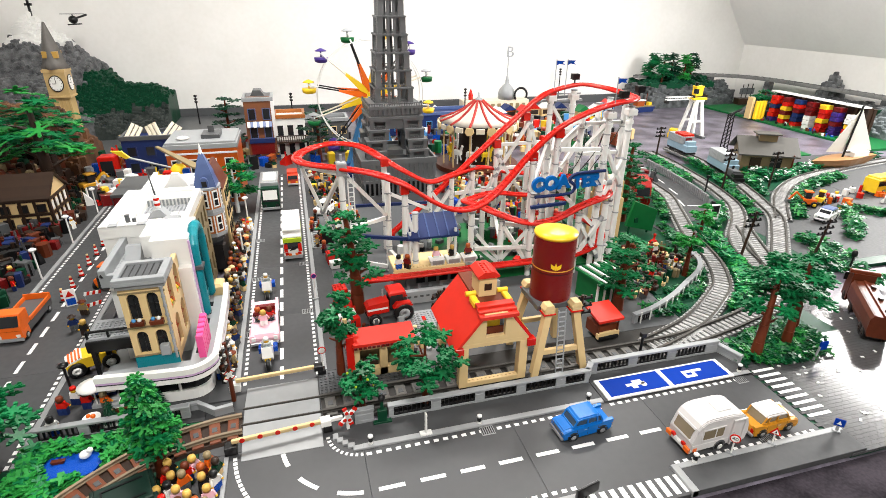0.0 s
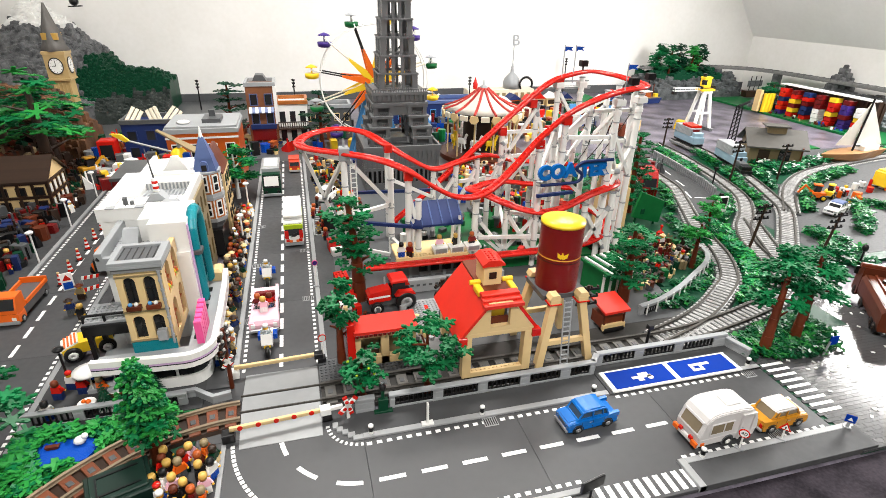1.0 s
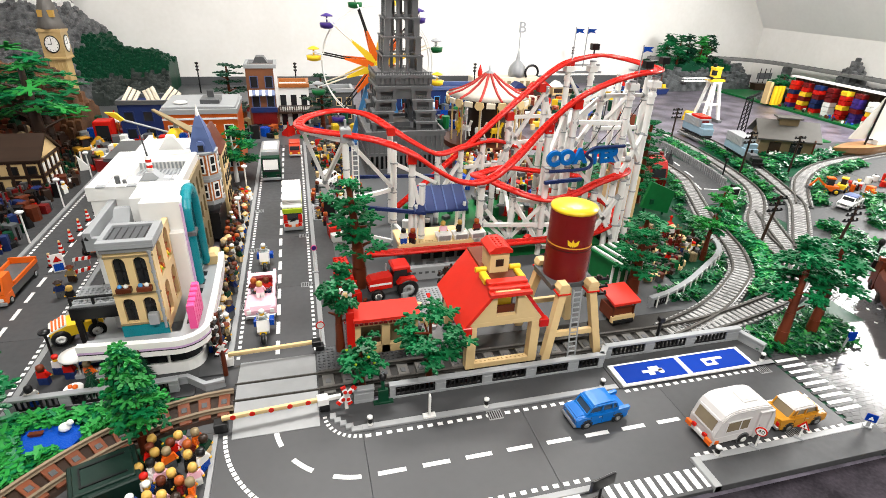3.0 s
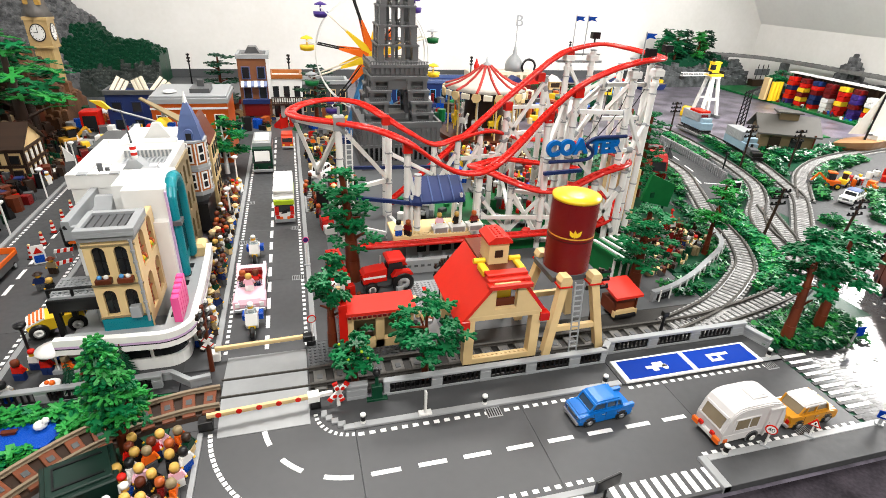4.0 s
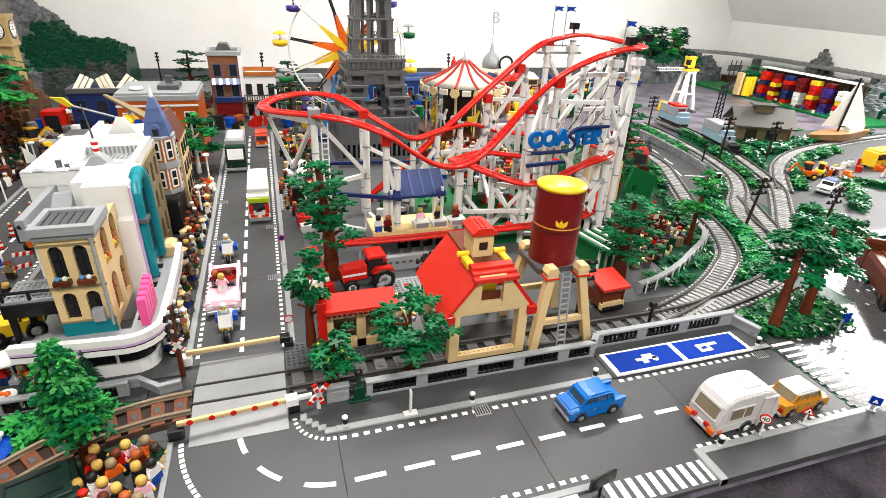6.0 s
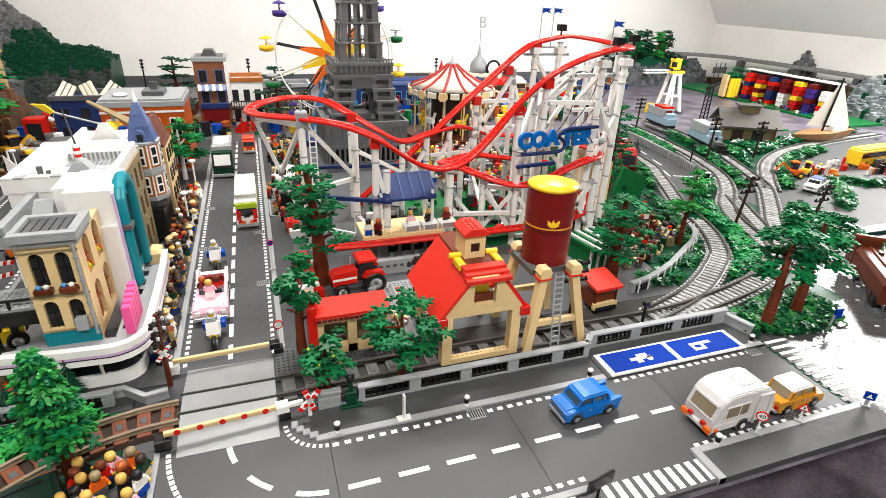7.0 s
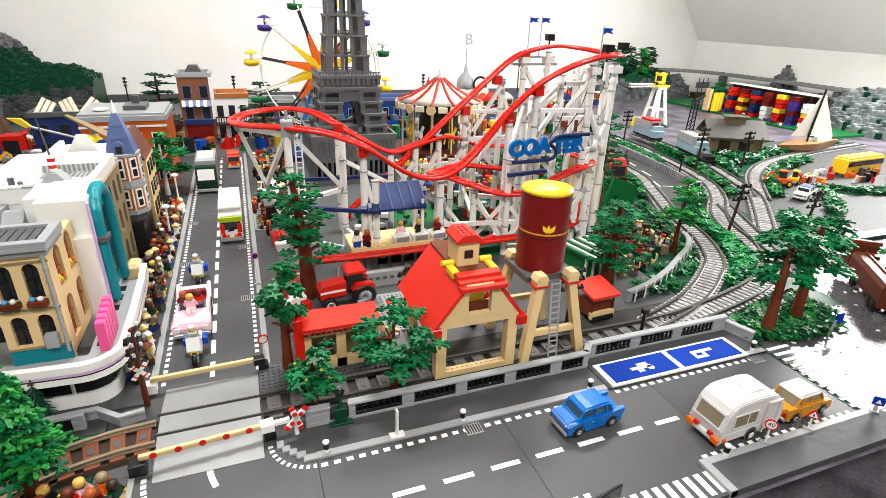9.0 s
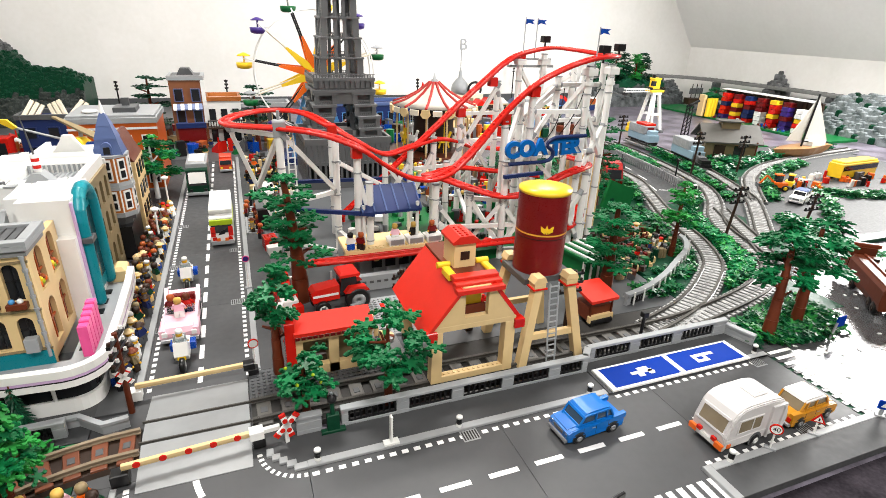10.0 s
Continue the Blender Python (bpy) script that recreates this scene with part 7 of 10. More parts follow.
h = simple_house("orange_building", "orange brick workshop with pale grey flat roof", -36.8, 145, 0, 22.5, 20, 20.0, WORKO, LGREY, rows=2, cols=4)
part("band", Build().box(-11.4, 11.4, -10.35, -10.1, 18.2, 18.8), WHITE, h)
part("roof_slab", Build().box(-11.2, 11.2, -10, 10, 20.0, 22.4, 0, 0.2), LGREY, h)
part("roof_box", Build().box(0, 6, -6, 2, 22.4, 23.8, 0, 0.1).box(2, 4, -2, -1, 23.8, 26), DGREY, h)
part("life_ring", Build().lathe(-6, -5, [(1.6, 22.4), (2.2, 22.8), (1.6, 23.2), (1.0, 22.8)], 14), WHITE, h)
h = simple_house("brick_house", "brown brick corner house with grey roof and striped awning", -20.0, 197, 0, 12, 14, 26, plastic("brick_brown", (0.26, 0.105, 0.045), 0.42, 0.2), LGREY, rows=3, cols=2, frame=SANDBLUE)
aw = Build()
for i in range(8):
    aw.prism([(-8.6, 15.0), (-7.0, 17.0), (-7.0, 17.3), (-8.6, 15.4)], -5.4 + i * 1.3, -4.15 + i * 1.3, "x", i % 2)
part("awning", aw, [WHITE, SANDBLUE], h)
part("roof_vent", Build().prism([(-3, 27.6), (3, 27.6), (1.6, 30.0), (-1.6, 30.0)], -3, 3, "y"), DGREY, h)
part("shop_sign", Build().box(-5.4, 5.4, -8.0, -7.0, 8.0, 10.0, 0, 0.1), NAVY, h)
part("shop_front", Build().box(-5.0, 5.0, -7.6, -7.0, 3.0, 8.0, 0, 0.1), DRED, h)
part("white_pipe", Build().box(5.2, 6.6, -7.6, -7.0, 10, 26, 0, 0.1), WHITE, h)
h = simple_house("balcony_house", "white timbered house with brown balcony and roof terrace", -7.5, 198, 0, 13, 14, 18, WHITE, BRICKO, rows=2, cols=3, frame=BLACK)
part("balcony", Build().box(-6.5, 6.5, -10.5, -7.0, 7.6, 8.4, 0, 0.1), DBROWN, h)
for i in range(14):
    part("baluster", Build().rod((-6.2 + i * 0.95, -10.3, 8.4), (-6.2 + i * 0.95, -10.3, 10.8), 0.18, 6), DBROWN, h)
part("rail", Build().rod((-6.4, -10.3, 10.9), (6.4, -10.3, 10.9), 0.25, 6), DBROWN, h)
h = simple_house("timbered_house", "timber-framed house with steep black roof and cream walls", -92, 128.5, 0, 24, 14, 10.6, TAN, DBROWN, 6.0, 2, 5, DBROWN, False)
for i in range(7):
    part("timber", Build().box(-11.8 + i * 3.9, -11.0 + i * 3.9, -7.4, -6.9, 0, 10.6), DBROWN, h)
for z in (5.4, 9.8):
    part("timber", Build().box(-12, 12, -7.5, -6.9, z, z + 0.8), DBROWN, h)
    part("timber", Build().box(11.9, 12.35, -7, 7, z, z + 0.8), DBROWN, h)
for i in range(5):
    part("timber", Build().box(11.9, 12.3, -7 + i * 3.3, -6.2 + i * 3.3, 0, 10.6), DBROWN, h)
for i in range(4):
    for z in (2.0, 6.6):
        part("side_window", Build().box(12.0, 12.2, -5.7 + i * 3.3, -4.3 + i * 3.3, z, z + 2.6), WHITE, h)
h = simple_house("blue_roof_house", "small grey house with bright blue roof and dormers", -98, 92, 84, 16, 14, 9, DGREY, BLUE, 6.5, 1, 3, LIME, False)
for x in (-4, 3):
    part("dormer", Build().box(x - 1.4, x + 1.4, -7, -4, 8.5, 12.2, 0, 0.3), DGREY, h)
h = simple_house("dark_house", "low dark timber house under the trees", -97, 72, 86, 18, 13, 8, DBROWN, BLACK, 6, 1, 4, TAN, False)
h = simple_house("navy_hall", "low navy blue hall with tan roof machinery", -62, 182, 0, 20, 14, 15, NAVY, DGREY, rows=2, cols=3, frame=NAVY)
for x, a in ((-6, 30), (2, -25), (8, 40)):
    q = Build()
    q.m = Matrix.Translation((x, -3, 16.5)) @ Matrix.Rotation(radians(a), 4, "Y") @ Matrix.Rotation(radians(58), 4, "X") @ Matrix.Scale(0.8, 4)
    for k in (-2, 0, 2):
        q.box(k - 0.8, k + 0.8, -5, 5, 0, 1.4, 0, 0.2)
    part("roof_beam", q, CREAM, h)
h = simple_house("grey_hall", "grey station building behind the wheel", 8, 206, 0, 22, 12, 14, DGREY, LGREY, rows=2, cols=5, frame=TAN)
h = simple_house("blue_hall", "long low blue fairground hall along the back wall", 62, 232, 0, 70, 16, 10, NAVY, SANDBLUE, rows=1, cols=12, frame=AZURE)


def clock_tower():
    t = thing("clock_tower", "tall tan clock tower with grey spire and white dial", "clock tower", -103, 226)
    t.matrix_basis = at(-104.8, 226) @ Matrix.Diagonal((0.73, 0.73, 0.905, 1))
    part("shaft", Build().box(-4.6, 4.6, -4.6, 4.6, 0, 28, 0, 0.1), TOWERT, t)
    for i in range(5):
        part("rib", Build().box(-4.2 + i * 1.9, -3.5 + i * 1.9, -4.9, -4.6, 2, 27), TOWERT, t)
    part("belfry", Build().box(-5.6, 5.6, -5.6, 5.6, 28, 40.5, 0, 0.15), TOWERT, t)
    part("cornice", Build().box(-6.1, 6.1, -6.1, 6.1, 39.6, 41.0, 0, 0.1), TOWERT, t)
    part("cornice", Build().box(-6.0, 6.0, -6.0, 6.0, 27.6, 28.6, 0, 0.1), TOWERT, t)
    for s, rot in (((0, -5.75), 0), ((5.75, 0), 90)):
        d = Build()
        d.m = Matrix.Translation((s[0], s[1], 34.4)) @ Matrix.Rotation(radians(rot), 4, "Z") @ Matrix.Rotation(radians(90), 4, "X")
        d.cyl(0, 0, 0, 0.3, 3.9, 28, 0)
        d.cyl(0, 0, 0.3, 0.4, 3.4, 28, 1)
        d.box(-0.15, 0.15, 0, 2.6, 0.4, 0.5, 0).box(-2.0, 0, -0.15, 0.15, 0.4, 0.5, 0)
        for k in range(12):
            a = k * math.pi / 6
            d.cyl(2.9 * math.cos(a), 2.9 * math.sin(a), 0.4, 0.48, 0.22, 6, 0)
        part("dial", d, [BLACK, WHITE], t, "white clock dial with black hands")
    part("spire", Build().lathe(0, 0, [(8.2, 41.0), (6.2, 44.0), (5.6, 46.5), (5.2, 48.5), (0.6, 62)], 4), plastic("slate_spire", (0.16, 0.15, 0.14), 0.5, 0.2), t)
    part("lantern", Build().box(-4.0, 4.0, -4.0, 4.0, 46.0, 49.0, 0, 0.1), plastic("gold_spire", (0.5, 0.32, 0.08), 0.35, 0.1), t)


clock_tower()


def terrain(name, label, category, x0, x1, y0, y1, step, height, mats, pick, floor_z=-0.9):
    """A stepped, brick-built hillside: height(x, y) sampled on a grid of blocks."""
    b = Build()
    nx, ny = int((x1 - x0) / step), int((y1 - y0) / step)
    for i in range(nx):
        for j in range(ny):
            x, y = x0 + i * step, y0 + j * step
            h = height(x + step / 2, y + step / 2)
            if h > 0.3:
                h = round(h / 0.96) * 0.96 + 0.2
                jx, jy = 0.3 * noise.noise((x * 0.7, y * 0.7, 1)), 0.3 * noise.noise((x * 0.7, y * 0.7, 5))
                zt = h + 1.2 * noise.noise((x * 0.9, y * 0.9, 3))
                b.box(x, x + step, y, y + step, floor_z, zt, pick(x, y, h), 0.5)
    ob = single(name, b, mats, label, category)
    return tagged(ob, kind="stuff")


def peak_height(x, y):
    d = math.hypot((x + 132) / 1.0, (y - 290) / 1.1)
    h = max(60 - d * 1.06, 45 - math.hypot(x + 118, (y - 290) / 1.1) * 1.25)
    low = 21.6 - max(0, x + 81) * 0.62 - max(0, 276 - y) * 0.9
    h = max(h, 31 - abs(x + 118) * 0.5 - max(0, 280 - y) * 0.9, low)
    return h + 3 * noise.noise((x * 0.09, y * 0.09, 0)) + 1.6 * noise.noise((x * 0.3, y * 0.3, 2)) - 0.8


terrain("mountain", "grey brick-built mountain with snowy peak and green foot", "mountain", -196, -71, 246, 301, 1.7, peak_height, [ROCK, WHITE, DGREEN, DROCK], lambda x, y, h: 3 if x > -104 and h < 13 + 4 * noise.noise((x * 0.3, y, 0)) else 1 if h > 45 + 4 * noise.noise((x * 0.2, y * 0.2, 0)) else (2 if x > -112 + 8 * noise.noise((x * 0.2, y * 0.2, 4)) and h > 12 + 4 * noise.noise((x * 0.3, y, 0)) and h < 30 else 0))
terrain("jungle_mound", "brown earthy mound under the jungle trees", "mound", -128, -90, 134, 186, 2.0, lambda x, y: 15 - max(0, x + 100) * 1.3 - max(0, 142 - y) * 1.0 - max(0, y - 172) * 0.7 + 5 * noise.noise((x * 0.14, y * 0.14, 3)), [BROWN, DBROWN, DTAN, DGREEN], lambda x, y, h: (0, 1, 1, 2, 3)[int(abs(noise.noise((x * 0.35, y * 0.35, 6))) * 11) % 5])
t = thing("summit_cross", "small dark cross on the snowy summit", "cross", -131.6, 290, 60)
part("cross", Build().box(-0.5, 0.5, -0.5, 0.5, -4, 4.4).box(-1.6, 1.6, -0.5, 0.5, 1.4, 2.6), BLACK, t)
t = thing("toy_helicopter", "small black toy helicopter resting on the mountain wall", "helicopter", -111, 284, 53.0, 20)
part("body", Build().ball(0, 0, 2, 2.2, 0, 10, 2.0).rod((1, 0, 2.6), (6.5, 0, 4.4), 0.5, 8), BLACK, t)
part("rotor", Build().box(-5.5, 5.5, -0.4, 0.4, 4.6, 4.9).rod((0, 0, 4), (0, 0, 4.8), 0.3, 6), BLACK, t)
part("skid", Build().rod((-3, -1.5, -0.4), (3.4, -1.5, 0.0), 0.3, 6).rod((-3, 1.5, -0.4), (3.4, 1.5, 0), 0.3, 6).rod((0, 0, 2), (0, -1.5, -0.3), 0.25, 6).rod((0, 0, 2), (0, 1.5, -0.3), 0.25, 6), BLACK, t)


# ---- street vehicles ----
JUNGLEM = mottled("jungle_brown", (0.035, 0.015, 0.008), (0.17, 0.075, 0.03), 16.0, 0.6, 0.5)
terrain("jungle_mound", "brown brick-built mound behind the jungle trees", "hill", -150, -88, 178, 206, 2.0, lambda x, y: 25 - max(0, x + 100) * 1.3 - max(0, 186 - y) * 1.2 + 5 * noise.noise((x * 0.12, y * 0.12, 4)) + 3 * noise.noise((x * 0.4, y * 0.4, 8)), [JUNGLEM], lambda x, y, h: 0)


TRUCKRED = plastic("van_red", (0.62, 0.07, 0.025), 0.35, 0.12)


def box_truck(label, x, y, rz, cab, box, w, l, h, accent=None, z=0, band=None):
    t = thing("truck", label, "truck", x, y, z, rz)
    part("box", Build().box(-l / 2, l / 2 - 3.6, -w / 2, w / 2, 1.4, h, 0, 0.15), box, t)
    part("cab", Build().prism([(l / 2 - 3.6, 1.0), (l / 2, 1.0), (l / 2, 3.4), (l / 2 - 0.9, h * 0.86), (l / 2 - 3.6, h * 0.86)], -w / 2, w / 2, "y"), cab, t)
    part("windscreen", Build().prism([(l / 2 + 0.05, 3.5), (l / 2 + 0.12, 3.5), (l / 2 - 0.76, h * 0.82), (l / 2 - 0.85, h * 0.82)], -w / 2 + 0.3, w / 2 - 0.3, "y"), GLASSD, t)
    part("bumper", Build().box(l / 2 - 0.1, l / 2 + 0.35, -w / 2, w / 2, 0.7, 1.5, 0, 0.08), LGREY, t)
    for s in (-1, 1):
        part("headlight", Build().box(l / 2 + 0.02, l / 2 + 0.2, s * w * 0.34 - 0.45, s * w * 0.34 + 0.45, 1.7, 2.5, 0, 0.05), accent or YELLOW, t)
        for wx in (-l / 2 + 2.2, l / 2 - 2.0):
            wheel(t, wx, s * (w / 2 - 0.3), 1.05)
    if band:
        part("band", Build().box(-l / 2, l / 2 - 3.4, -w / 2 - 0.06, w / 2 + 0.06, h * 0.45, h * 0.62), band, t)
    return t


b = box_truck("white and lime delivery van with red lamps driving on the street", -9.4, 91.4, -90, WHITE, WHITE, 5.0, 18, 8.0, RED, band=LIME)
part("lime_front", Build().box(8.4, 9.0, -2.5, 2.5, 5.4, 6.6, 0, 0.1), LIME, b)
part("roof", Build().box(-8.9, 6.6, -2.45, 2.45, 8.0, 8.4, 0, 0.1), WHITE, b)
for s in (-1, 1):
    part("side_lamp", Build().box(8.9, 9.1, s * 1.9 - 0.5, s * 1.9 + 0.5, 2.6, 5.0, 0, 0.05), RED, b)
    part("lamp_block", Build().box(8.9, 9.15, s * 0.9 - 0.4, s * 0.9 + 0.4, 1.2, 2.2, 0, 0.05), ORANGE, b)
part("emblem", Build().prism([(-0.9, 3.0), (0.6, 3.2), (1.0, 4.4), (-0.2, 4.0)], 9.02, 9.12, "x"), BLACK, b)
b = box_truck("green delivery truck with pale grey roof on the street", -16.0, 131.6, -90, DGREEN, LGREY, 5.8, 17, 9.2, BLACK)
part("windscreen_blind", Build().prism([(8.5, 4.2), (8.64, 4.2), (7.86, 7.3), (7.72, 7.3)], -2.3, 2.3, "y"), WHITE, b)
part("roof_board", Build().box(-6, 3, -2.2, 2.2, 9.2, 9.6, 0, 0.1).box(4.6, 5.2, -2.4, 2.4, 5.4, 7.4, 0, 0.1), WHITE, b)
rv = box_truck("small red van at the far end of the street", -8.4, 153, -90, TRUCKRED, TRUCKRED, 5.0, 10, 6.2, YELLOW)
rv.matrix_basis = at(-8.4, 153, 0, -90) @ Matrix.Scale(0.8, 4)
o = box_truck("orange roadworks truck with a pale grey flat bed", -67.2, 63.2, 268, ORANGE, DGREY, 6.2, 17, 3.4, WHITE)
o.matrix_basis = at(-67.2, 63.2, 0, 268) @ Matrix.Scale(0.84, 4)
part("cab_block", Build().prism([(3.6, 2.6), (8.4, 2.6), (8.2, 4.6), (7.0, 7.4), (3.6, 7.4)], -3.0, 3.0, "y"), ORANGE, o)
part("cab_glass", Build().prism([(8.32, 4.5), (8.42, 4.5), (7.3, 7.0), (7.1, 7.0)], -2.6, 2.6, "y"), GLASSD, o)
part("side_board", Build().box(-8.5, 3.4, -3.2, -2.8, 3.4, 4.4).box(-8.5, 3.4, 2.8, 3.2, 3.4, 4.4).box(-8.7, -8.3, -3.2, 3.2, 3.4, 5.0), ORANGE, o)


def convertible(x, y, rz):
    t = thing("car", "pale pink open-top parade car with white trim", "car", x, y, 0, rz)
    t.matrix_basis = at(x, y, 0, rz) @ Matrix.Scale(1.0, 4)
    b = Build().prism([(-6, 0.9), (6, 0.9), (6.3, 2.2), (5.8, 3.0), (1.6, 3.3), (1.2, 3.0), (-4.6, 3.0), (-6.4, 3.9), (-6.6, 2.2)], -2.7, 2.7, "y")
    part("body", b, PINK, t)
    part("interior", Build().box(-4.4, 1.0, -2.1, 2.1, 2.6, 3.1).box(-4.6, -3.6, -2.1, 2.1, 2.8, 4.2, 0, 0.2), DRED, t)
    part("windscreen", Build().box(1.1, 1.4, -2.3, 2.3, 3.2, 4.6), CLEAR, t)
    for s in (-1, 1):
        part("fin", Build().prism([(-6.6, 2.4), (-3.0, 3.0), (-6.2, 4.6)], s * 2.6 - 0.3, s * 2.6 + 0.3, "y"), PINK, t)
        part("fender", Build().box(3.0, 6.4, s * 2.5 - 0.5, s * 2.5 + 0.5, 1.4, 3.2, 0, 0.3), PINK, t)
        part("headlight", Build().box(6.2, 6.6, s * 2.2 - 0.4, s * 2.2 + 0.4, 1.8, 2.6, 0, 0.1), WHITE, t)
        for wx in (-4, 4):
            wheel(t, wx, s * 2.4, 1.1, 0.8, WHITE)
    part("bumper", Build().box(6.3, 6.9, -2.8, 2.8, 0.9, 1.5, 0, 0.1).box(-7.0, -6.5, -2.8, 2.8, 0.9, 1.5, 0, 0.1), SILVER, t)


convertible(-16.0, 48.0, -90)


def motorbike(x, y, rz):
    t = thing("motorcycle", "white police motorcycle with blue panniers and a yellow plate", "motorcycle", x, y, 0, rz)
    part("fairing", Build().prism([(-2.6, 1.6), (1.6, 1.4), (2.6, 2.6), (1.8, 4.6), (1.0, 4.2), (-0.6, 2.9), (-2.8, 3.0)], -1.0, 1.0, "y"), WHITE, t)
    for s in (-1, 1):
        part("pannier", Build().box(-2.4, -0.8, s * 1.4 - 0.45, s * 1.4 + 0.45, 1.6, 2.9, 0, 0.15), BLUE, t)
    part("plate", Build().box(2.2, 2.5, -0.6, 0.6, 1.9, 2.9, 0, 0.05), YELLOW, t)
    wheel(t, 2.9, 0, 1.2, 0.8), wheel(t, -2.6, 0, 1.2, 0.8)
    part("screen", Build().prism([(1.6, 4.2), (1.8, 4.2), (0.9, 5.6), (0.7, 5.6)], -0.9, 0.9, "y"), CLEAR, t)


motorbike(-15.2, 36.4, -90), motorbike(-16.0, 64.2, -90)


def works_machine(label, x, y, rz, colour, s=1.0, arm=True):
    t = thing("digger", label, "construction vehicle", x, y, 0, rz)
    t.matrix_basis = at(x, y, 0, rz) @ Matrix.Scale(s, 4)
    part("body", Build().box(-3.4, 2.4, -2.2, 2.2, 1.6, 4.0, 0, 0.25), colour, t)
    part("cab", Build().box(-1.2, 1.6, -1.6, 1.0, 4.0, 7.0, 0, 0.2), GLASSD, t)
    part("roof", Build().box(-1.5, 1.9, -1.9, 1.3, 7.0, 7.6, 0, 0.15), colour, t)
    for sd in (-1, 1):
        for wx in (-2.4, 2.2):
            wheel(t, wx, sd * 2.4, 1.5, 1.0, YELLOW)
    if arm:
        part("arm", Build().rod((2, 0, 3.6), (5.6, 0, 6.6), 0.6, square=True).rod((5.6, 0, 6.6), (8, 0, 2.6), 0.5, square=True), colour, t)
        part("bucket", Build().prism([(7.2, 0.6), (9.4, 0.8), (9.0, 2.8), (7.4, 2.6)], -1.6, 1.6, "y"), DGREY, t)
    return t


works_machine("orange and yellow road roller beside the works barrier", -55.0, 79, 80, ORANGE, 0.8, False)
works_machine("yellow works vehicle with striped panel", -46.6, 49.4, 250, YELLOW, 0.6, False)
works_machine("yellow digger under the jungle trees", -81, 160, 40, plastic("digger_yellow", (0.55, 0.30, 0.02), 0.35, 0.15), 0.95)
works_machine("orange digger beside the jungle", -88, 136, 100, DORANGE, 0.8)
t = thing("works_jeep", "yellow works buggy with striped white bonnet and big tyres", "buggy", -48.2, 43.0, 0.3, 200)
part("body", Build().prism([(-4, 1.4), (4.2, 1.4), (4.4, 2.6), (1.6, 3.6), (-4, 3.4)], -2.0, 2.0, "y"), YELLOW, t)
part("bonnet", Build().prism([(1.5, 3.62), (4.3, 2.66), (4.4, 2.9), (1.6, 3.9)], -1.9, 1.9, "y"), WHITE, t)
part("engine", Build().box(-4.2, -2.6, -1.4, 1.4, 3.4, 5.4, 0, 0.2).rod((-3.4, 0.8, 5.4), (-3.4, 0.8, 6.6), 0.3, 8), BLACK, t)
q = Build()
for i in range(4):
    q.box(1.8 + i * 0.6, 2.1 + i * 0.6, -1.8, 1.8, 3.6 - i * 0.2, 3.95 - i * 0.2)
part("stripe", q, ORANGE, t)
part("seat", Build().box(-2.6, -0.6, -1.2, 1.2, 3.4, 3.9, 0, 0.1).box(-3.0, -2.4, -1.2, 1.2, 3.4, 5.0, 0, 0.2), YELLOW, t)
part("roll_bar", Build().rod((-1, -1.8, 3.4), (-1.6, -1.8, 5.6), 0.2).rod((-1, 1.8, 3.4), (-1.6, 1.8, 5.6), 0.2).rod((-1.6, -1.8, 5.6), (-1.6, 1.8, 5.6), 0.2), BLACK, t)
for s in (-1, 1):
    wheel(t, 2.8, s * 2.2, 1.5, 1.0, WHITE), wheel(t, -2.8, s * 2.2, 1.5, 1.0, WHITE)

for i in range(6):
    t = thing("traffic_cone", "red and white striped traffic cone with a pale lamp", "traffic cone", -63.1, 73.1 + i * 6.5, 0.02, 0, "cones along the works")
    t.matrix_basis = at(-63.1, 73.1 + i * 6.5, 0.02) @ Matrix.Scale(0.75, 4)
    part("foot", Build().box(-1.0, 1.0, -1.0, 1.0, 0, 0.35, 0, 0.05), BLACK, t)
    for k in range(5):
        part("stripe", Build().cyl(0, 0, 0.35 + k * 0.7, 1.05 + k * 0.7, 0.82 - 0.09 * k, 12, r1=0.75 - 0.09 * k), WHITE if k % 2 else RED, t)
    part("lamp", Build().ball(0, 0, 4.2, 0.42), TAN, t)
t = thing("works_sign", "roadworks board with red triangle and blue arrow disc", "road sign", -60.5, 70.3, 0.02, 20)
t.matrix_basis = at(-60.5, 70.3, 0.02, 20) @ Matrix.Scale(0.7, 4)
part("board", Build().prism([(-0.3, 0), (0.3, 0), (0.5, 6.0), (0.1, 6.0)], -1.7, 1.7, "x"), WHITE, t)
part("triangle", Build().prism([(-1.2, 3.6), (1.2, 3.6), (0, 5.6)], -0.45, -0.1, "y"), RED, t)
part("disc", Build().box(-1.3, 1.3, -0.5, -0.2, 0.5, 2.9, 0, 0.3), BLUE, t)
for i, (x, y, a) in enumerate(((-56.5, 72, 10), (-54.8, 66, 30))):
    t = thing("works_barrier", "red and white striped works barrier", "barrier", x, y, 0.3, a, "works barriers")
    t.matrix_basis = at(x, y, 0.3, a) @ Matrix.Scale(0.6, 4)
    for k in range(6):
        part("stripe", Build().prism([(-3 + k, 2.0), (-2 + k, 2.0), (-1.6 + k, 3.4), (-2.6 + k, 3.4)], -0.2, 0.2, "y"), RED if k % 2 else WHITE, t)
    for fx in (-2.6, 2.6):
        part("foot", Build().rod((fx, 0, 0), (fx, 0, 2), 0.2), LGREY, t)

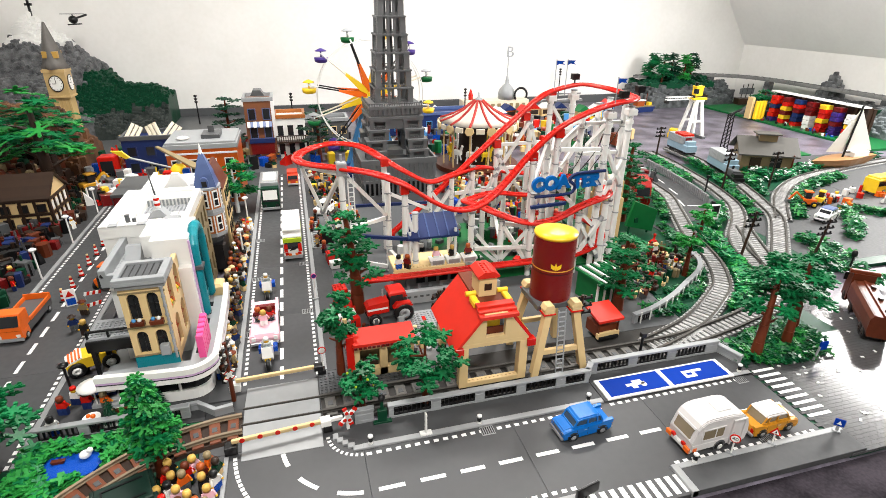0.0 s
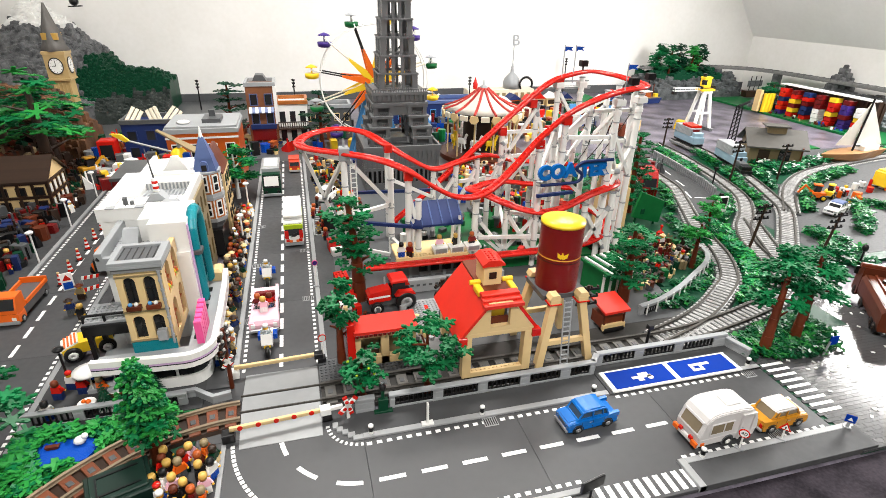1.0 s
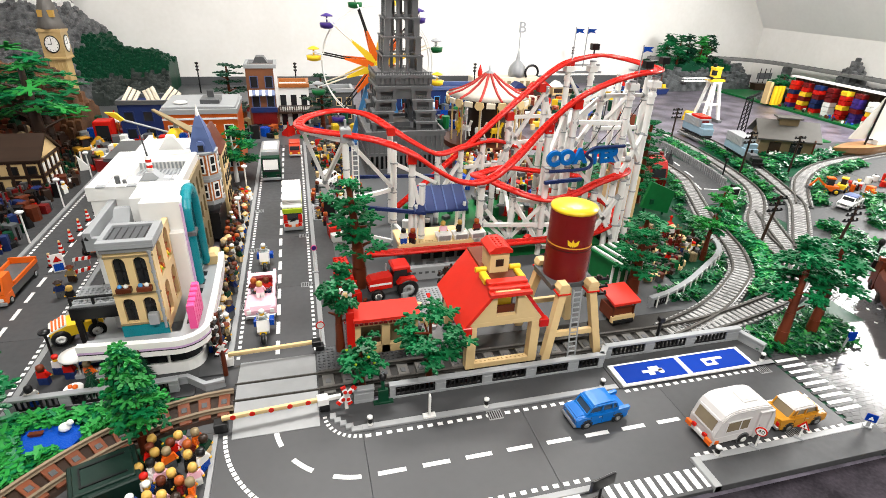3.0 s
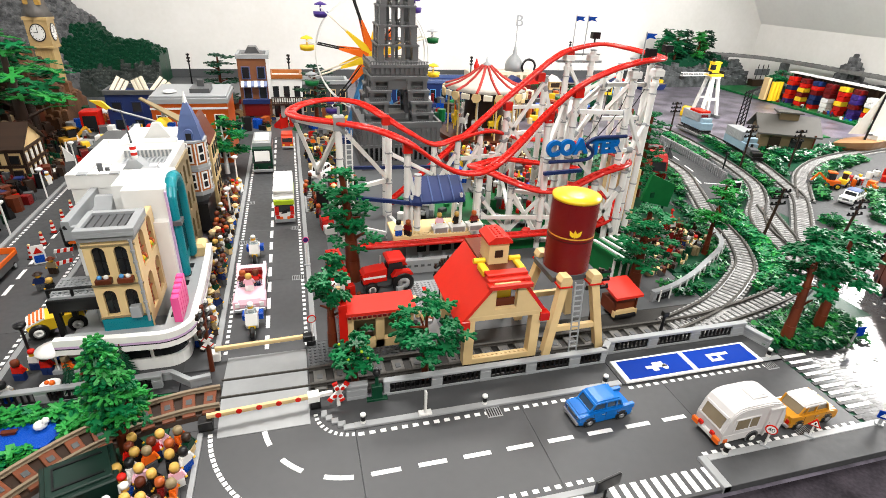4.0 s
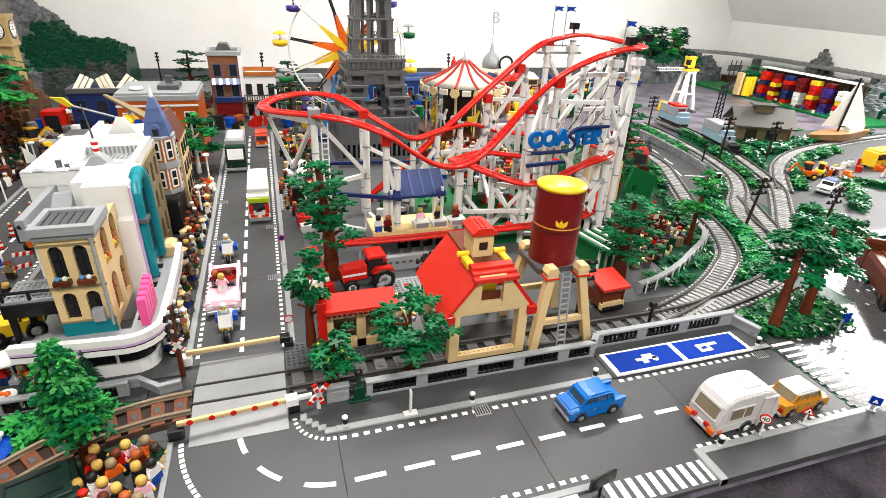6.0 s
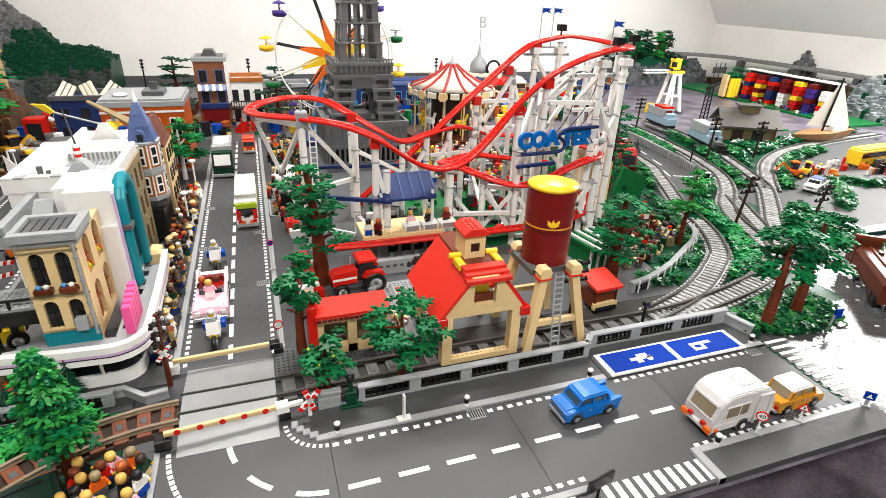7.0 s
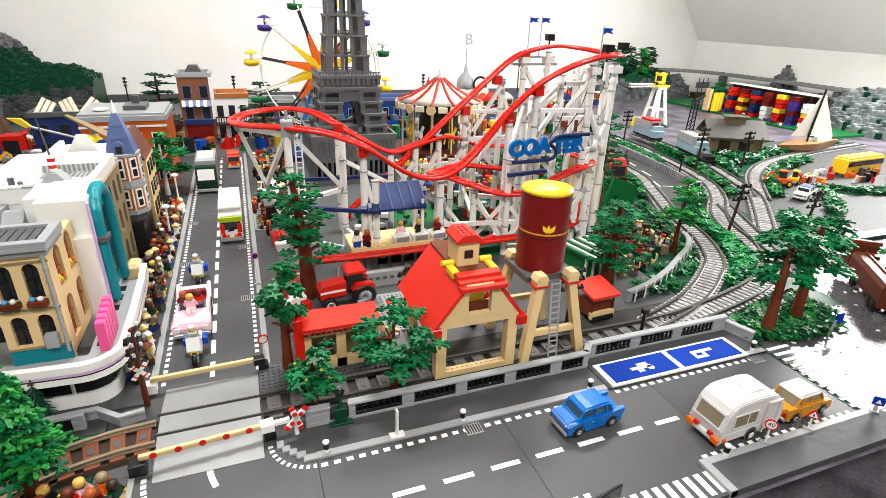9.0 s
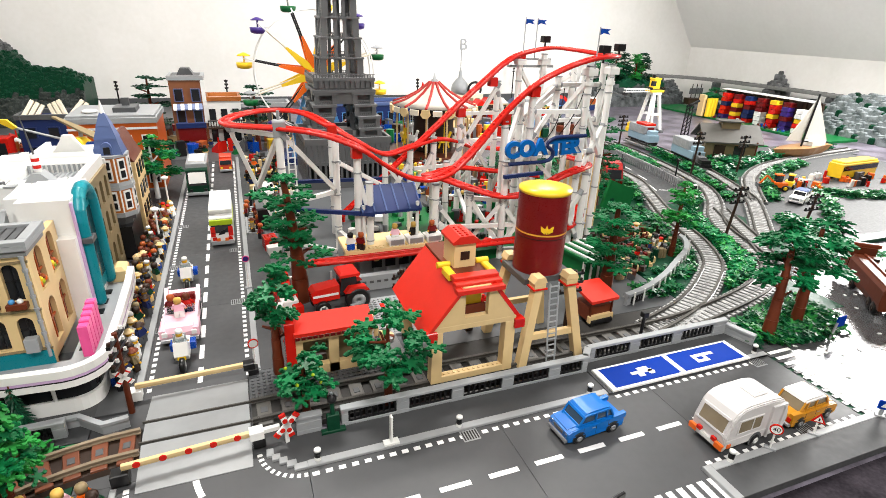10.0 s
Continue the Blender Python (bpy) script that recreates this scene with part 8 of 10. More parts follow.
# ---- railway yard, harbour and far side ----
def telegraph(x, y, h, lean=(0, 0), arms=2, rz=0, colour=DBROWN, lab="brown telegraph pole with black cross-arms and insulators"):
    t = thing("telegraph_pole", lab, "telegraph pole", x, y, 0, rz, "telegraph poles")
    top = Vector((lean[0], lean[1], h))
    part("pole", Build().rod((0, 0, 0), top, 0.42, 10, r1=0.32), colour, t)
    for k in range(arms):
        z = h - 0.9 - k * 1.7
        c = top * (z / h)
        half = 0.8 if lab.startswith("thin") else 2.4
        a = part("crossarm", Build().box(c.x - half, c.x + half, c.y - 0.25, c.y + 0.25, z - 0.2, z + 0.25), BLACK, t)
        for i in range(4):
            xx = c.x + (i - 1.5) * half * 0.58
            part("insulator", Build().cyl(xx, c.y, z + 0.25, z + 0.7, 0.24, 8), BLACK if lab.startswith("brown tele") else (WHITE if i % 2 and "crossing" in lab else DBROWN), a)
    return t


telegraph(131, 44.6, 13.4, (2.2, 0), 3), telegraph(114.4, 52.6, 14.2, (1.6, 0), 3), telegraph(152, 103.7, 17, (0.4, 0), 3), telegraph(170.9, 100.5, 15.6, (0.4, 0), 3), telegraph(156, 151, 15, (0.3, 0), 3)
telegraph(48.4, 27.0, 11.6, (0, 0), 3, 0, DBROWN, "dark pole with brown and white insulators beside the kiosk")
pole = telegraph(-21.2, 26.0, 13.0, (-0.6, -0.4), 3, 80, BROWN, "brown wooden pole with white insulators and cross sign at the crossing")
cb = Build()
for a in (40, -40):
    cb.m = Matrix.Rotation(radians(-65), 4, "Z") @ Matrix.Translation((0, -0.9, 6.4)) @ Matrix.Rotation(radians(a), 4, "Y") @ Matrix.Scale(0.68, 4)
    cb.prism([(-0.45, -2.1), (0.45, -2.1), (0.3, 0), (0.45, 2.1), (-0.45, 2.1), (-0.3, 0)], -0.15, 0.1, "y", 0).box(-0.5, 0.5, -0.2, -0.12, 1.2, 1.5, 1).box(-0.5, 0.5, -0.2, -0.12, -1.5, -1.2, 1)
part("crossbuck", cb, [WHITE, RED], pole, "white cross sign with red marks")
telegraph(20.5, 38.0, 10.4, (0, 0), 2, 40, DBROWN, "dark pole with white insulators behind the shop")
for x, y, h in ((-58, 276, 16.6), (89.4, 238, 21.5), (178, 297, 24), (-6, 254, 19.5)):
    telegraph(x, y, h, (0, 0), 3, 0, BLACK, "thin black pole with small insulators by the back wall")
for x, y, h in ((58.2, 18.6, 5.6), (125, 78, 7), (141, 100, 8)):
    t = thing("signal_post", "slim black signal post beside the track", "signal", x, y, 0)
    part("post", Build().rod((0, 0, 0), (0, 0, h), 0.3, 8), BLACK, t)
    part("head", Build().box(-0.5, 0.5, -0.5, 0.5, h - 0.4, h + 0.5, 0, 0.1), BLACK, t)
t = thing("signal_box", "black and white railway signal board", "signal", 122, 74, 0)
part("post", Build().box(-0.4, 0.4, -0.4, 0.4, 0, 4), LGREY, t)
part("board", Build().box(-1.8, 1.8, -0.5, 0.5, 3, 8, 0, 0.1), WHITE, t)
part("lamp_panel", Build().box(-1.3, 1.3, -0.7, -0.5, 5.0, 7.8, 0, 0.1), BLACK, t)


def park_fence():
    t = thing("park_fence", "curved grey park wall with black grilles and white rails", "fence", 0, 0)
    path = spline([(64.5, 30.4, 0), (71, 32.2, 0), (79, 36, 0), (87, 41, 0), (94, 45.6, 0), (98.4, 50.6, 0), (99.6, 56, 0)], 6)
    part("wall", Build().sweep(path, [(-0.35, 0), (0.35, 0), (0.35, 1.9), (-0.35, 1.9)], 0, False), LGREY, t)
    part("coping", Build().sweep(path, [(-0.6, 1.9), (0.6, 1.9), (0.6, 2.5), (-0.6, 2.5)], 0, False), LGREY, t)
    for p, a in even(path, 6.2):
        part("grille", grille(3.6, 1.5), BLACK, t, "", pose(p.x / 100, (p.y - 0.5) / 100, 0.003, 0, 0, a))
    for p, a in even(path, 3.1):
        q = Build().rod((0, -0.8, 0), (0, -0.8, 2.8), 0.16, 6)
        part("post", q, WHITE, t, "", pose(p.x / 100, p.y / 100, 0, 0, 0, a))


park_fence()


PALEBLUE = plastic("pale_blue_grey", (0.30, 0.42, 0.50), 0.35, 0.1)


def wagon(label, x, y, rz, low, top):
    t = thing("railway_wagon", label, "railway wagon", x, y, 1.5, rz)
    part("chassis", Build().box(-8.6, 8.6, -2.2, 2.2, 0.4, 1.4, 0, 0.1), BLACK, t)
    part("body", Build().box(-8.2, 8.2, -2.7, 2.7, 1.4, 4.4, 0, 0.15), low, t)
    part("container", Build().box(-4.6, 8.0, -2.8, 2.8, 4.4, 8.0, 0, 0.12), top, t)
    part("cab", Build().box(-7.6, -5.4, -2.2, 2.2, 4.4, 6.4, 0, 0.2), low, t)
    rib = mesh(Build().box(-0.25, 0.25, -2.88, 2.88, 4.6, 7.8), top, "rib")
    for i in range(12):
        part("rib", rib, None, t, "", at(-4.05 + i * 1.05, 0))
    for wx in (-6, 6):
        for s in (-1, 1):
            wheel(t, wx, s * 1.9, 0.75, 0.5, DGREY)
    return t


wagon("light blue freight wagon with grey container on the harbour track", 169.6, 124.5, 76, PALEBLUE, LGREY)
w = wagon("light blue freight wagon with grey and red container", 173.2, 156, 84, PALEBLUE, LGREY)
part("red_lid", Build().box(-4.4, 3.2, -2.6, 2.6, 8.0, 9.0, 0, 0.1), RED, w)
part("end_door", Build().box(-4.85, -4.6, -1.6, 1.6, 5.0, 7.4), DRED, w)
t = thing("shunting_engine", "low black shunting engine at the end of the train", "locomotive", 165.2, 112.4, 1.5, 70)
part("chassis", Build().box(-4.6, 4.6, -2.3, 2.3, 0.4, 1.5, 0, 0.1), BLACK, t)
part("hood", Build().box(-1.2, 4.0, -1.5, 1.5, 1.5, 3.6, 0, 0.2), DGREY, t)
part("cab", Build().box(-3.9, -1.2, -1.9, 1.9, 1.5, 3.0, 0, 0.15), BLACK, t)
part("chimney", Build().cyl(2.6, 0, 3.6, 4.8, 0.5, 10), BLACK, t)
for wx in (-2.8, 2.8):
    for sd in (-1, 1):
        wheel(t, wx, sd * 1.9, 0.75, 0.5, DGREY)
t = thing("yellow_crate", "bright yellow crate stack standing at the harbour crane", "crate", 196, 192, -0.9, 40)
part("lower_crate", Build().box(-3.0, 3.0, -2.2, 2.2, 0, 2.4, 0, 0.1), YELLOW, t)
part("upper_crate", Build().box(-2.4, 2.6, -1.9, 1.9, 2.4, 4.4, 0, 0.1), YELLOW, t)


TRAINRED = plastic("train_red", (0.36, 0.014, 0.010), 0.26, 0.1)


def red_train(x, y, rz):
    t = thing("red_locomotive", "rounded bright red toy locomotive with white stripes", "train", x, y, 1.5, rz)
    t.matrix_basis = at(x, y, 1.0, rz) @ Matrix.Diagonal((1.25, 0.95, 1.05, 1))
    part("body", Build().prism([(-4, 0.6), (5, 0.6), (5.6, 3.0), (4.4, 6.6), (2.6, 8.0), (-4, 8.0)], -2.9, 2.9, "y"), TRAINRED, t)
    part("window", Build().prism([(5.4, 3.8), (5.6, 3.8), (4.7, 6.4), (4.5, 6.4)], -2.3, 2.3, "y"), GLASSD, t)
    part("stripe", Build().box(-4, 5.2, -2.98, 2.98, 2.6, 3.2), WHITE, t)
    for wx in (-2.6, 1, 3.6):
        for s in (-1, 1):
            wheel(t, wx, s * 1.9, 0.8, 0.5, DGREY)


red_train(112.6, 100.5, 245)


def hut(label, x, y, rz, w, d, h, rh, wall, roof):
    t = thing("shed", label, "shed", x, y, 0, rz)
    part("wall", Build().box(-w / 2, w / 2, -d / 2, d / 2, 0, h, 0, 0.1), wall, t)
    part("gable", Build().prism([(-d / 2, h), (d / 2, h), (0, h + rh)], -w / 2, w / 2, "x"), wall, t)
    for s in (-1, 1):
        part("roof_side", Build().prism([(s * (d / 2 + 2.4), h - rh * 0.25), (0, h + rh), (0, h + rh + 0.6), (s * (d / 2 + 2.4), h - rh * 0.25 + 0.6)], -w / 2 - 2, w / 2 + 2, "x"), roof, t)
    part("clerestory", Build().box(-w * 0.18, w * 0.18, -2.4, 2.4, h + rh * 0.5, h + rh + 1.6, 0, 0.1), wall, t)
    part("clerestory_roof", Build().box(-w * 0.24, w * 0.24, -3.2, 3.2, h + rh + 1.6, h + rh + 2.2, 0, 0.1), roof, t)
    part("door", Build().box(-w * 0.32, -w * 0.1, -d / 2 - 0.3, -d / 2, 0, h * 0.75), DBROWN, t)
    part("window", Build().box(w * 0.08, w * 0.3, -d / 2 - 0.25, -d / 2, h * 0.3, h * 0.75), GLASSD, t)
    part("porch", Build().box(-w / 2, w / 2, -d / 2 - 2.0, -d / 2, 0, 0.7), DTAN, t)
    part("porch_post", Build().rod((w / 2 - 0.5, -d / 2 - 2, 0), (w / 2 - 0.5, -d / 2 - 2, h), 0.35), BROWN, t)
    return t


hut("brown goods shed with wide grey-brown roof beside the harbour", 191, 126, -28, 20, 13, 9.0, 5.0, plastic("shed_tan", (0.20, 0.15, 0.08), 0.4, 0.15), plastic("shed_roof", (0.10, 0.095, 0.085), 0.45, 0.12))


def gantry_crane():
    t = thing("harbour_crane", "pale harbour gantry crane with yellow cab and long arm", "crane", 203.8, 187.9)
    t.matrix_basis = at(203.8, 187.9, -0.9) @ Matrix.Diagonal((0.74, 0.74, 0.95, 1))
    for sx in (-1, 1):
        for sy in (-1, 1):
            part("leg", Build().rod((sx * 7.0, sy * 5.0, 0), (sx * 2.4, sy * 2.4, 21), 1.25, square=True), WHITE, t)
        part("foot", Build().box(sx * 7.0 - 1.5, sx * 7.0 + 1.5, -7, 7, 0, 1.6, 0, 0.15), DGREY, t)
    for sy in (-1, 1):
        part("brace", Build().box(-5.0, 5.0, sy * 4.0 - 0.5, sy * 4.0 + 0.5, 9.4, 10.6, 0, 0.1), WHITE, t)
    part("top_frame", Build().box(-3.8, 3.8, -3.4, 3.4, 20.6, 21.8, 0, 0.1), WHITE, t)
    part("platform", Build().box(-5.4, 5.4, -3.6, 3.6, 21.8, 23.0, 0, 0.1), YELLOW, t)
    part("railing", Build().box(-5.4, 5.4, -3.6, -3.3, 23.4, 23.8).box(-5.4, -5.1, -3.6, 3.6, 23.0, 24.4).box(5.1, 5.4, -3.6, 3.6, 23.0, 24.4), BLACK, t)
    cab = part("cab", Build().box(-3.6, 2.0, -2.2, 2.2, 23.4, 28.4, 0, 0.2).box(-3.9, 2.3, -2.6, 2.6, 28.4, 29.2, 0, 0.1), YELLOW, t)
    part("cab_window", Build().box(-3.7, -1.6, -2.3, 0.6, 25, 27.6), GLASSD, cab)
    part("winch", Build().cyl(-2.6, 0, 29.2, 30.8, 1.2, 10), BLACK, cab)
    arm = Build()
    for z in (22.0, 23.4):
        for y in (-1.2, 1.2):
            arm.rod((-5, y, z), (-26, y, z), 0.28, square=True)
    for k in range(11):
        arm.rod((-5 - 2.0 * k, -1.2, 22.0), (-6 - 2.0 * k, -1.2, 23.4), 0.16, square=True)
    part("arm", arm, WHITE, t)
    part("hook_block", Build().box(-26.5, -24.2, -1.4, 1.4, 20.2, 21.6, 0, 0.2).rod((-25.4, 0, 21.5), (-25.4, 0, 22.2), 0.2), BLACK, t)


gantry_crane()
t = thing("dock_crane", "dark lattice dock crane", "crane", 202.5, 160.5, -0.9)
b = Build()
for s in (-1, 1):
    for u in (-1, 1):
        b.rod((s * 1.2, u * 1.2, 0), (s * 0.9, u * 0.9, 18), 0.28, square=True)
for k in range(9):
    b.rod((-1.2, -1.2, 1 + k * 2), (1.2, -1.2, 3 + k * 2), 0.2, square=True).rod((-1.2, 1.2, 1 + k * 2), (-1.2, -1.2, 3 + k * 2), 0.2, square=True)
part("mast", b, BLACK, t)
part("jib", Build().rod((-1, 0, 17.6), (5, 0, 20), 0.6, square=True), BLACK, t)


def sailing_boat():
    t = thing("sailing_boat", "wooden toy sailing boat with two large pale sails", "boat", 231.5, 120, 0, 6)
    n = 9
    hull = []
    for z, f in ((0.2, 0.55), (2.4, 0.85), (4.8, 1.0)):
        hull.append([(19.5 * f * (i / 8 * 2 - 1) - (2 if z > 2 else 0), 4.6 * f * math.sin(math.pi * min(1, (i / 8) * 1.25) * 0.8) + 0.01, z) for i in range(n)])
    v, f = [], []
    for ring in hull:
        v += ring + [(x, -y, z) for x, y, z in ring]
    for j in range(2):
        for s in (0, n):
            f += [(j * 2 * n + s + i, j * 2 * n + s + i + 1, (j + 1) * 2 * n + s + i + 1, (j + 1) * 2 * n + s + i) for i in range(n - 1)]
        f += [(j * 2 * n + n - 1, j * 2 * n + 2 * n - 1, (j + 1) * 2 * n + 2 * n - 1, (j + 1) * 2 * n + n - 1)]
    f += [(4 * n + i, 4 * n + i + 1, 5 * n + i + 1, 5 * n + i) for i in range(n - 1)]
    part("hull", Build().add(v, f, 0, False), WOODY, t)
    part("mast", Build().rod((-2, 0, 4), (0.8, 0, 27), 0.45, 8), BLACK, t)
    part("mainsail", Build().add([(-1.4, 0.1, 8), (18, 0.6, 6.0), (0.9, 0.1, 26.4), (-1.4, 0.3, 8), (18, 0.8, 6.0), (0.9, 0.3, 26.4)], [(0, 1, 2), (5, 4, 3), (0, 3, 4, 1), (1, 4, 5, 2), (2, 5, 3, 0)]), SAIL, t)
    part("foresail", Build().add([(-14, 0.1, 8.0), (-2.2, 0.5, 7.0), (0.5, 0.1, 25.4), (-14, 0.3, 8.0), (-2.2, 0.7, 7.0), (0.5, 0.3, 25.4)], [(0, 1, 2), (5, 4, 3), (0, 3, 4, 1), (1, 4, 5, 2), (2, 5, 3, 0)]), SAIL, t)
    part("boom", Build().rod((-1.6, 0, 7), (18.4, 0, 5.2), 0.35, 8), BLACK, t)
    part("cabin", Build().box(2, 12, -2.4, 2.4, 4.8, 7.0, 0, 0.3), WHITE, t)


sailing_boat()

# container port along the far quay
q = random.Random(12)
cont = [mesh(Build().box(-2.4, 2.4, -2.1, 2.1, 0, 2.3, 0, 0.08).box(-2.5, -2.4, -1.9, -1.7, 0.1, 2.2).box(-2.5, -2.4, 1.7, 1.9, 0.1, 2.2).box(-2.5, -2.4, -0.7, -0.5, 0.1, 2.2).box(-2.5, -2.4, 0.5, 0.7, 0.1, 2.2), m, "container") for m in (DRED, RED, YELLOW, DORANGE, WHITE, NAVY, BROWN, PURPLE)]
names = ("dark red", "red", "yellow", "orange", "white", "navy", "brown", "purple")
for c in range(7):
    for k in range(6 if c else 5):
        i = q.choice(((2, 2, 1, 4), (0, 7, 0, 1), (1, 2, 4, 1), (4, 4, 1, 0), (1, 7, 5, 0), (0, 1, 4, 2), (5, 7, 1, 6))[c])
        ob = new("shipping_container", cont[i])
        ob.matrix_basis = at(285 + q.uniform(-0.5, 0.5), 163 + c * 8.4, 0.2 + k * 2.55)
        tagged(ob, names[i] + " toy shipping container stacked on the quay", "container", "stacked containers")
t = thing("container_shelter", "brown open shelter with white flat roof behind the containers", "shelter", 290, 188, 0.2)
part("back_wall", Build().box(2, 4, -30, 32, 0, 16), DBROWN, t)
for i in range(4):
    part("roof_panel", Build().box(-5, 1, -29 + i * 15.4, -15 + i * 15.4, 16.6, 17.2, 0, 0.1), WHITE, t)
for i in range(8):
    part("pillar", Build().box(-1.0, 2, -29.4 + i * 8.4, -27.9 + i * 8.4, 0, 16.6), DBROWN, t)
t = thing("yellow_silos", "bright yellow silos with a tan wall beside the containers", "silo", 279, 222, 0.2)
for i in range(3):
    part("silo", Build().cyl(-3 + i * 2.6, -3.6, 0, 11, 1.4, 12), YELLOW, t)
part("wall", Build().box(-6, -4, -2, 2, 0, 13, 0, 0.1), TAN, t)


def viaduct():
    t = thing("railway_viaduct", "long grey railway viaduct running along the attic walls", "bridge", 0, 0)
    path = spline([(236, 293, 17.6), (270, 293, 18), (300, 290, 17.6), (318, 279, 17.4), (325, 260, 17.4), (326, 232, 17.6), (326, 205, 17.8), (326, 178, 17.8), (326, 140, 17.6)], 8)
    grey = plastic("viaduct_grey", (0.24, 0.24, 0.235), 0.4, 0.2)
    part("deck", Build().sweep(path, [(-3, -1.0), (3, -1.0), (3, 0), (-3, 0)], 0, False), grey, t)
    for s in (-2.8, 2.8):
        part("railing", Build().sweep(path, [(s - 0.25, 0), (s + 0.25, 0), (s + 0.25, 1.0), (s - 0.25, 1.0)], 0, False), grey, t)
    for p, a in even(path, 5):
        part("rail_post", Build().box(-0.4, 0.4, -3.2, 3.2, -0.2, 1.2), grey, t, "", pose(p.x / 100, p.y / 100, p.z / 100, 0, 0, a))
    for p, a in even(path, 42):
        part("pier", Build().box(-2, 2, -2.4, 2.4, -18, -1.2, 0, 0.2), ROCK, t, "", pose(p.x / 100, p.y / 100, p.z / 100, 0, 0, a))


viaduct()


CLIFFM = mottled("cliff_rock", (0.022, 0.026, 0.026), (0.12, 0.13, 0.135), 26.0, 0.5, 0.6)


def cliff(x, y):
    h = 15 - max(0, abs(x - 268) - 32) * 1.6 - max(0, 276 - y) * 1.4
    return h + 4 * noise.noise((x * 0.12, y * 0.12, 7)) + 2 * noise.noise((x * 0.4, y * 0.4, 1))


def crag(x, y):
    h = 19 - max(0, 318 - x) * 1.1 - max(0, y - 168) * 0.9 - max(0, 122 - y) * 0.4
    h = max(h, 27 - math.hypot((x - 330) * 1.6, (y - 217) * 1.3) * 1.3, 12 - max(0, 326 - x) * 1.6) - max(0, y - 226) * 1.2
    return h + 3.5 * noise.noise((x * 0.15, y * 0.15, 9)) + 2.0 * noise.noise((x * 0.5, y * 0.5, 2))


terrain("rock_cliff", "dark grey brick-built cliff behind the harbour with green top", "cliff", 206, 308, 268, 301, 2.2, cliff, [CLIFFM, DGREEN], lambda x, y, h: 1 if h > 14.5 and x < 290 else 0)
terrain("rock_crag", "pale grey brick-built crags along the knee wall", "cliff", 302, 334, 90, 300, 2.2, crag, [ROCKL, ROCK, DGREEN], lambda x, y, h: 1 if y > 172 else (2 if noise.noise((x * 0.3, y * 0.3, 0)) > 0.32 else 0))
for x, y, s in ((252, 284, 1), (262, 288, 2), (270, 284, 3), (278, 287, 4), (246, 290, 5)):
    tree("dark green tree on top of the harbour cliff", x, y, 19, 4.4, 2, 60, z=13, leaves=[leaf_mesh("leaf", 3.4, 6, (DGREEN, LEAF, DGREEN, BRIGHTLEAF)[s % 4], s)], trunk_r=0.7, seed=s)
tree("small green tree on the rocky quay", 288, 226, 16, 6, 9, 30, leaves=[leaf_mesh("leaf", 3.4, 6, LEAF, 3)], trunk_r=0.8)
terrain("quay_rock", "small dark rock at the quay corner", "rock", 280, 298, 222, 240, 1.8, lambda x, y: 12 - math.hypot(x - 290, y - 231) * 1.1 + 3 * noise.noise((x * 0.3, y * 0.3, 0)), [ROCK], lambda x, y, h: 0)
t = thing("pirate_ship", "small dark sailing ship model at the far quay", "ship", 308, 262, 0)
part("hull", Build().prism([(-7, 1), (6, 1), (8, 5), (-8, 5.4)], -2.4, 2.4, "y"), DBROWN, t)
for x in (-4, 0, 4):
    part("mast", Build().rod((x, 0, 5), (x, 0, 15), 0.3, 6), BLACK, t)
    part("sail", Build().box(x - 2, x + 2, -0.2, 0.2, 8, 12), DGREY, t)

t = thing("fishing_boat", "blue toy fishing boat with orange cabin moored at the cliff", "boat", 222, 261, -0.9, 8)
part("hull", Build().prism([(-9, 0), (8, 0), (10, 3.4), (-10, 3.4)], -3, 3, "y"), NAVY, t)
part("deck", Build().box(-9, 8.6, -2.6, 2.6, 3.4, 4.0, 0, 0.1), DTAN, t)
part("cabin", Build().box(-5, 1, -2, 2, 4.0, 7.4, 0, 0.2), DORANGE, t)
part("cabin_roof", Build().box(-5.6, 1.6, -2.4, 2.4, 7.4, 8.0, 0, 0.1), WHITE, t)
part("mast", Build().rod((4, 0, 4), (4, 0, 12), 0.3, 6), BROWN, t)
part("crate", Build().box(5.2, 7.8, -1.4, 1.4, 4.0, 6.0, 0, 0.1), YELLOW, t)

# fairground pavilions against the back wall
t = thing("domed_pavilion", "silver domed pavilion with cream arcades and tall letter sign", "pavilion", 124, 272)
part("arcade", Build().box(-26, 18, -5, 5, 0, 9, 0, 0.2), CREAM, t)
for i in range(10):
    part("arch_opening", Build().box(-24.6 + i * 4.2, -22.2 + i * 4.2, -5.2, -4.8, 1, 7, 0, 0.6), DTAN, t)
part("dome", Build().lathe(4.2, 0, [(5.4, 9), (5.4, 12.6), (4.6, 15), (2.6, 17.4), (1.3, 18.6), (1.1, 20.4), (0.2, 25)], 18), LGREY, t)
part("sign_mast", Build().rod((4.2, 0, 25), (4.2, 0, 35), 0.3, 6), LGREY, t)
lettering("sign_letter", "B", 9, 0.4, LGREY, t, pose(0.052, 0, 0.372, 90, 0, 0))
part("clown_sign", Build().lathe(-20, 0, [(1.4, 9), (1.6, 12), (0.8, 14), (0.2, 16)], 10), RED, t)
b = Build()
for i in range(17):
    a, c = math.pi * i / 16 * 1.3 - 0.5, math.pi * (i + 1) / 16 * 1.3 - 0.5
    b.rod((12 + 4.2 * math.cos(a), -5, 12 + 4.2 * math.sin(a)), (12 + 4.2 * math.cos(c), -5, 12 + 4.2 * math.sin(c)), 0.7, 8)
part("ring_gate", b, BLACK, t)
q = random.Random(5)
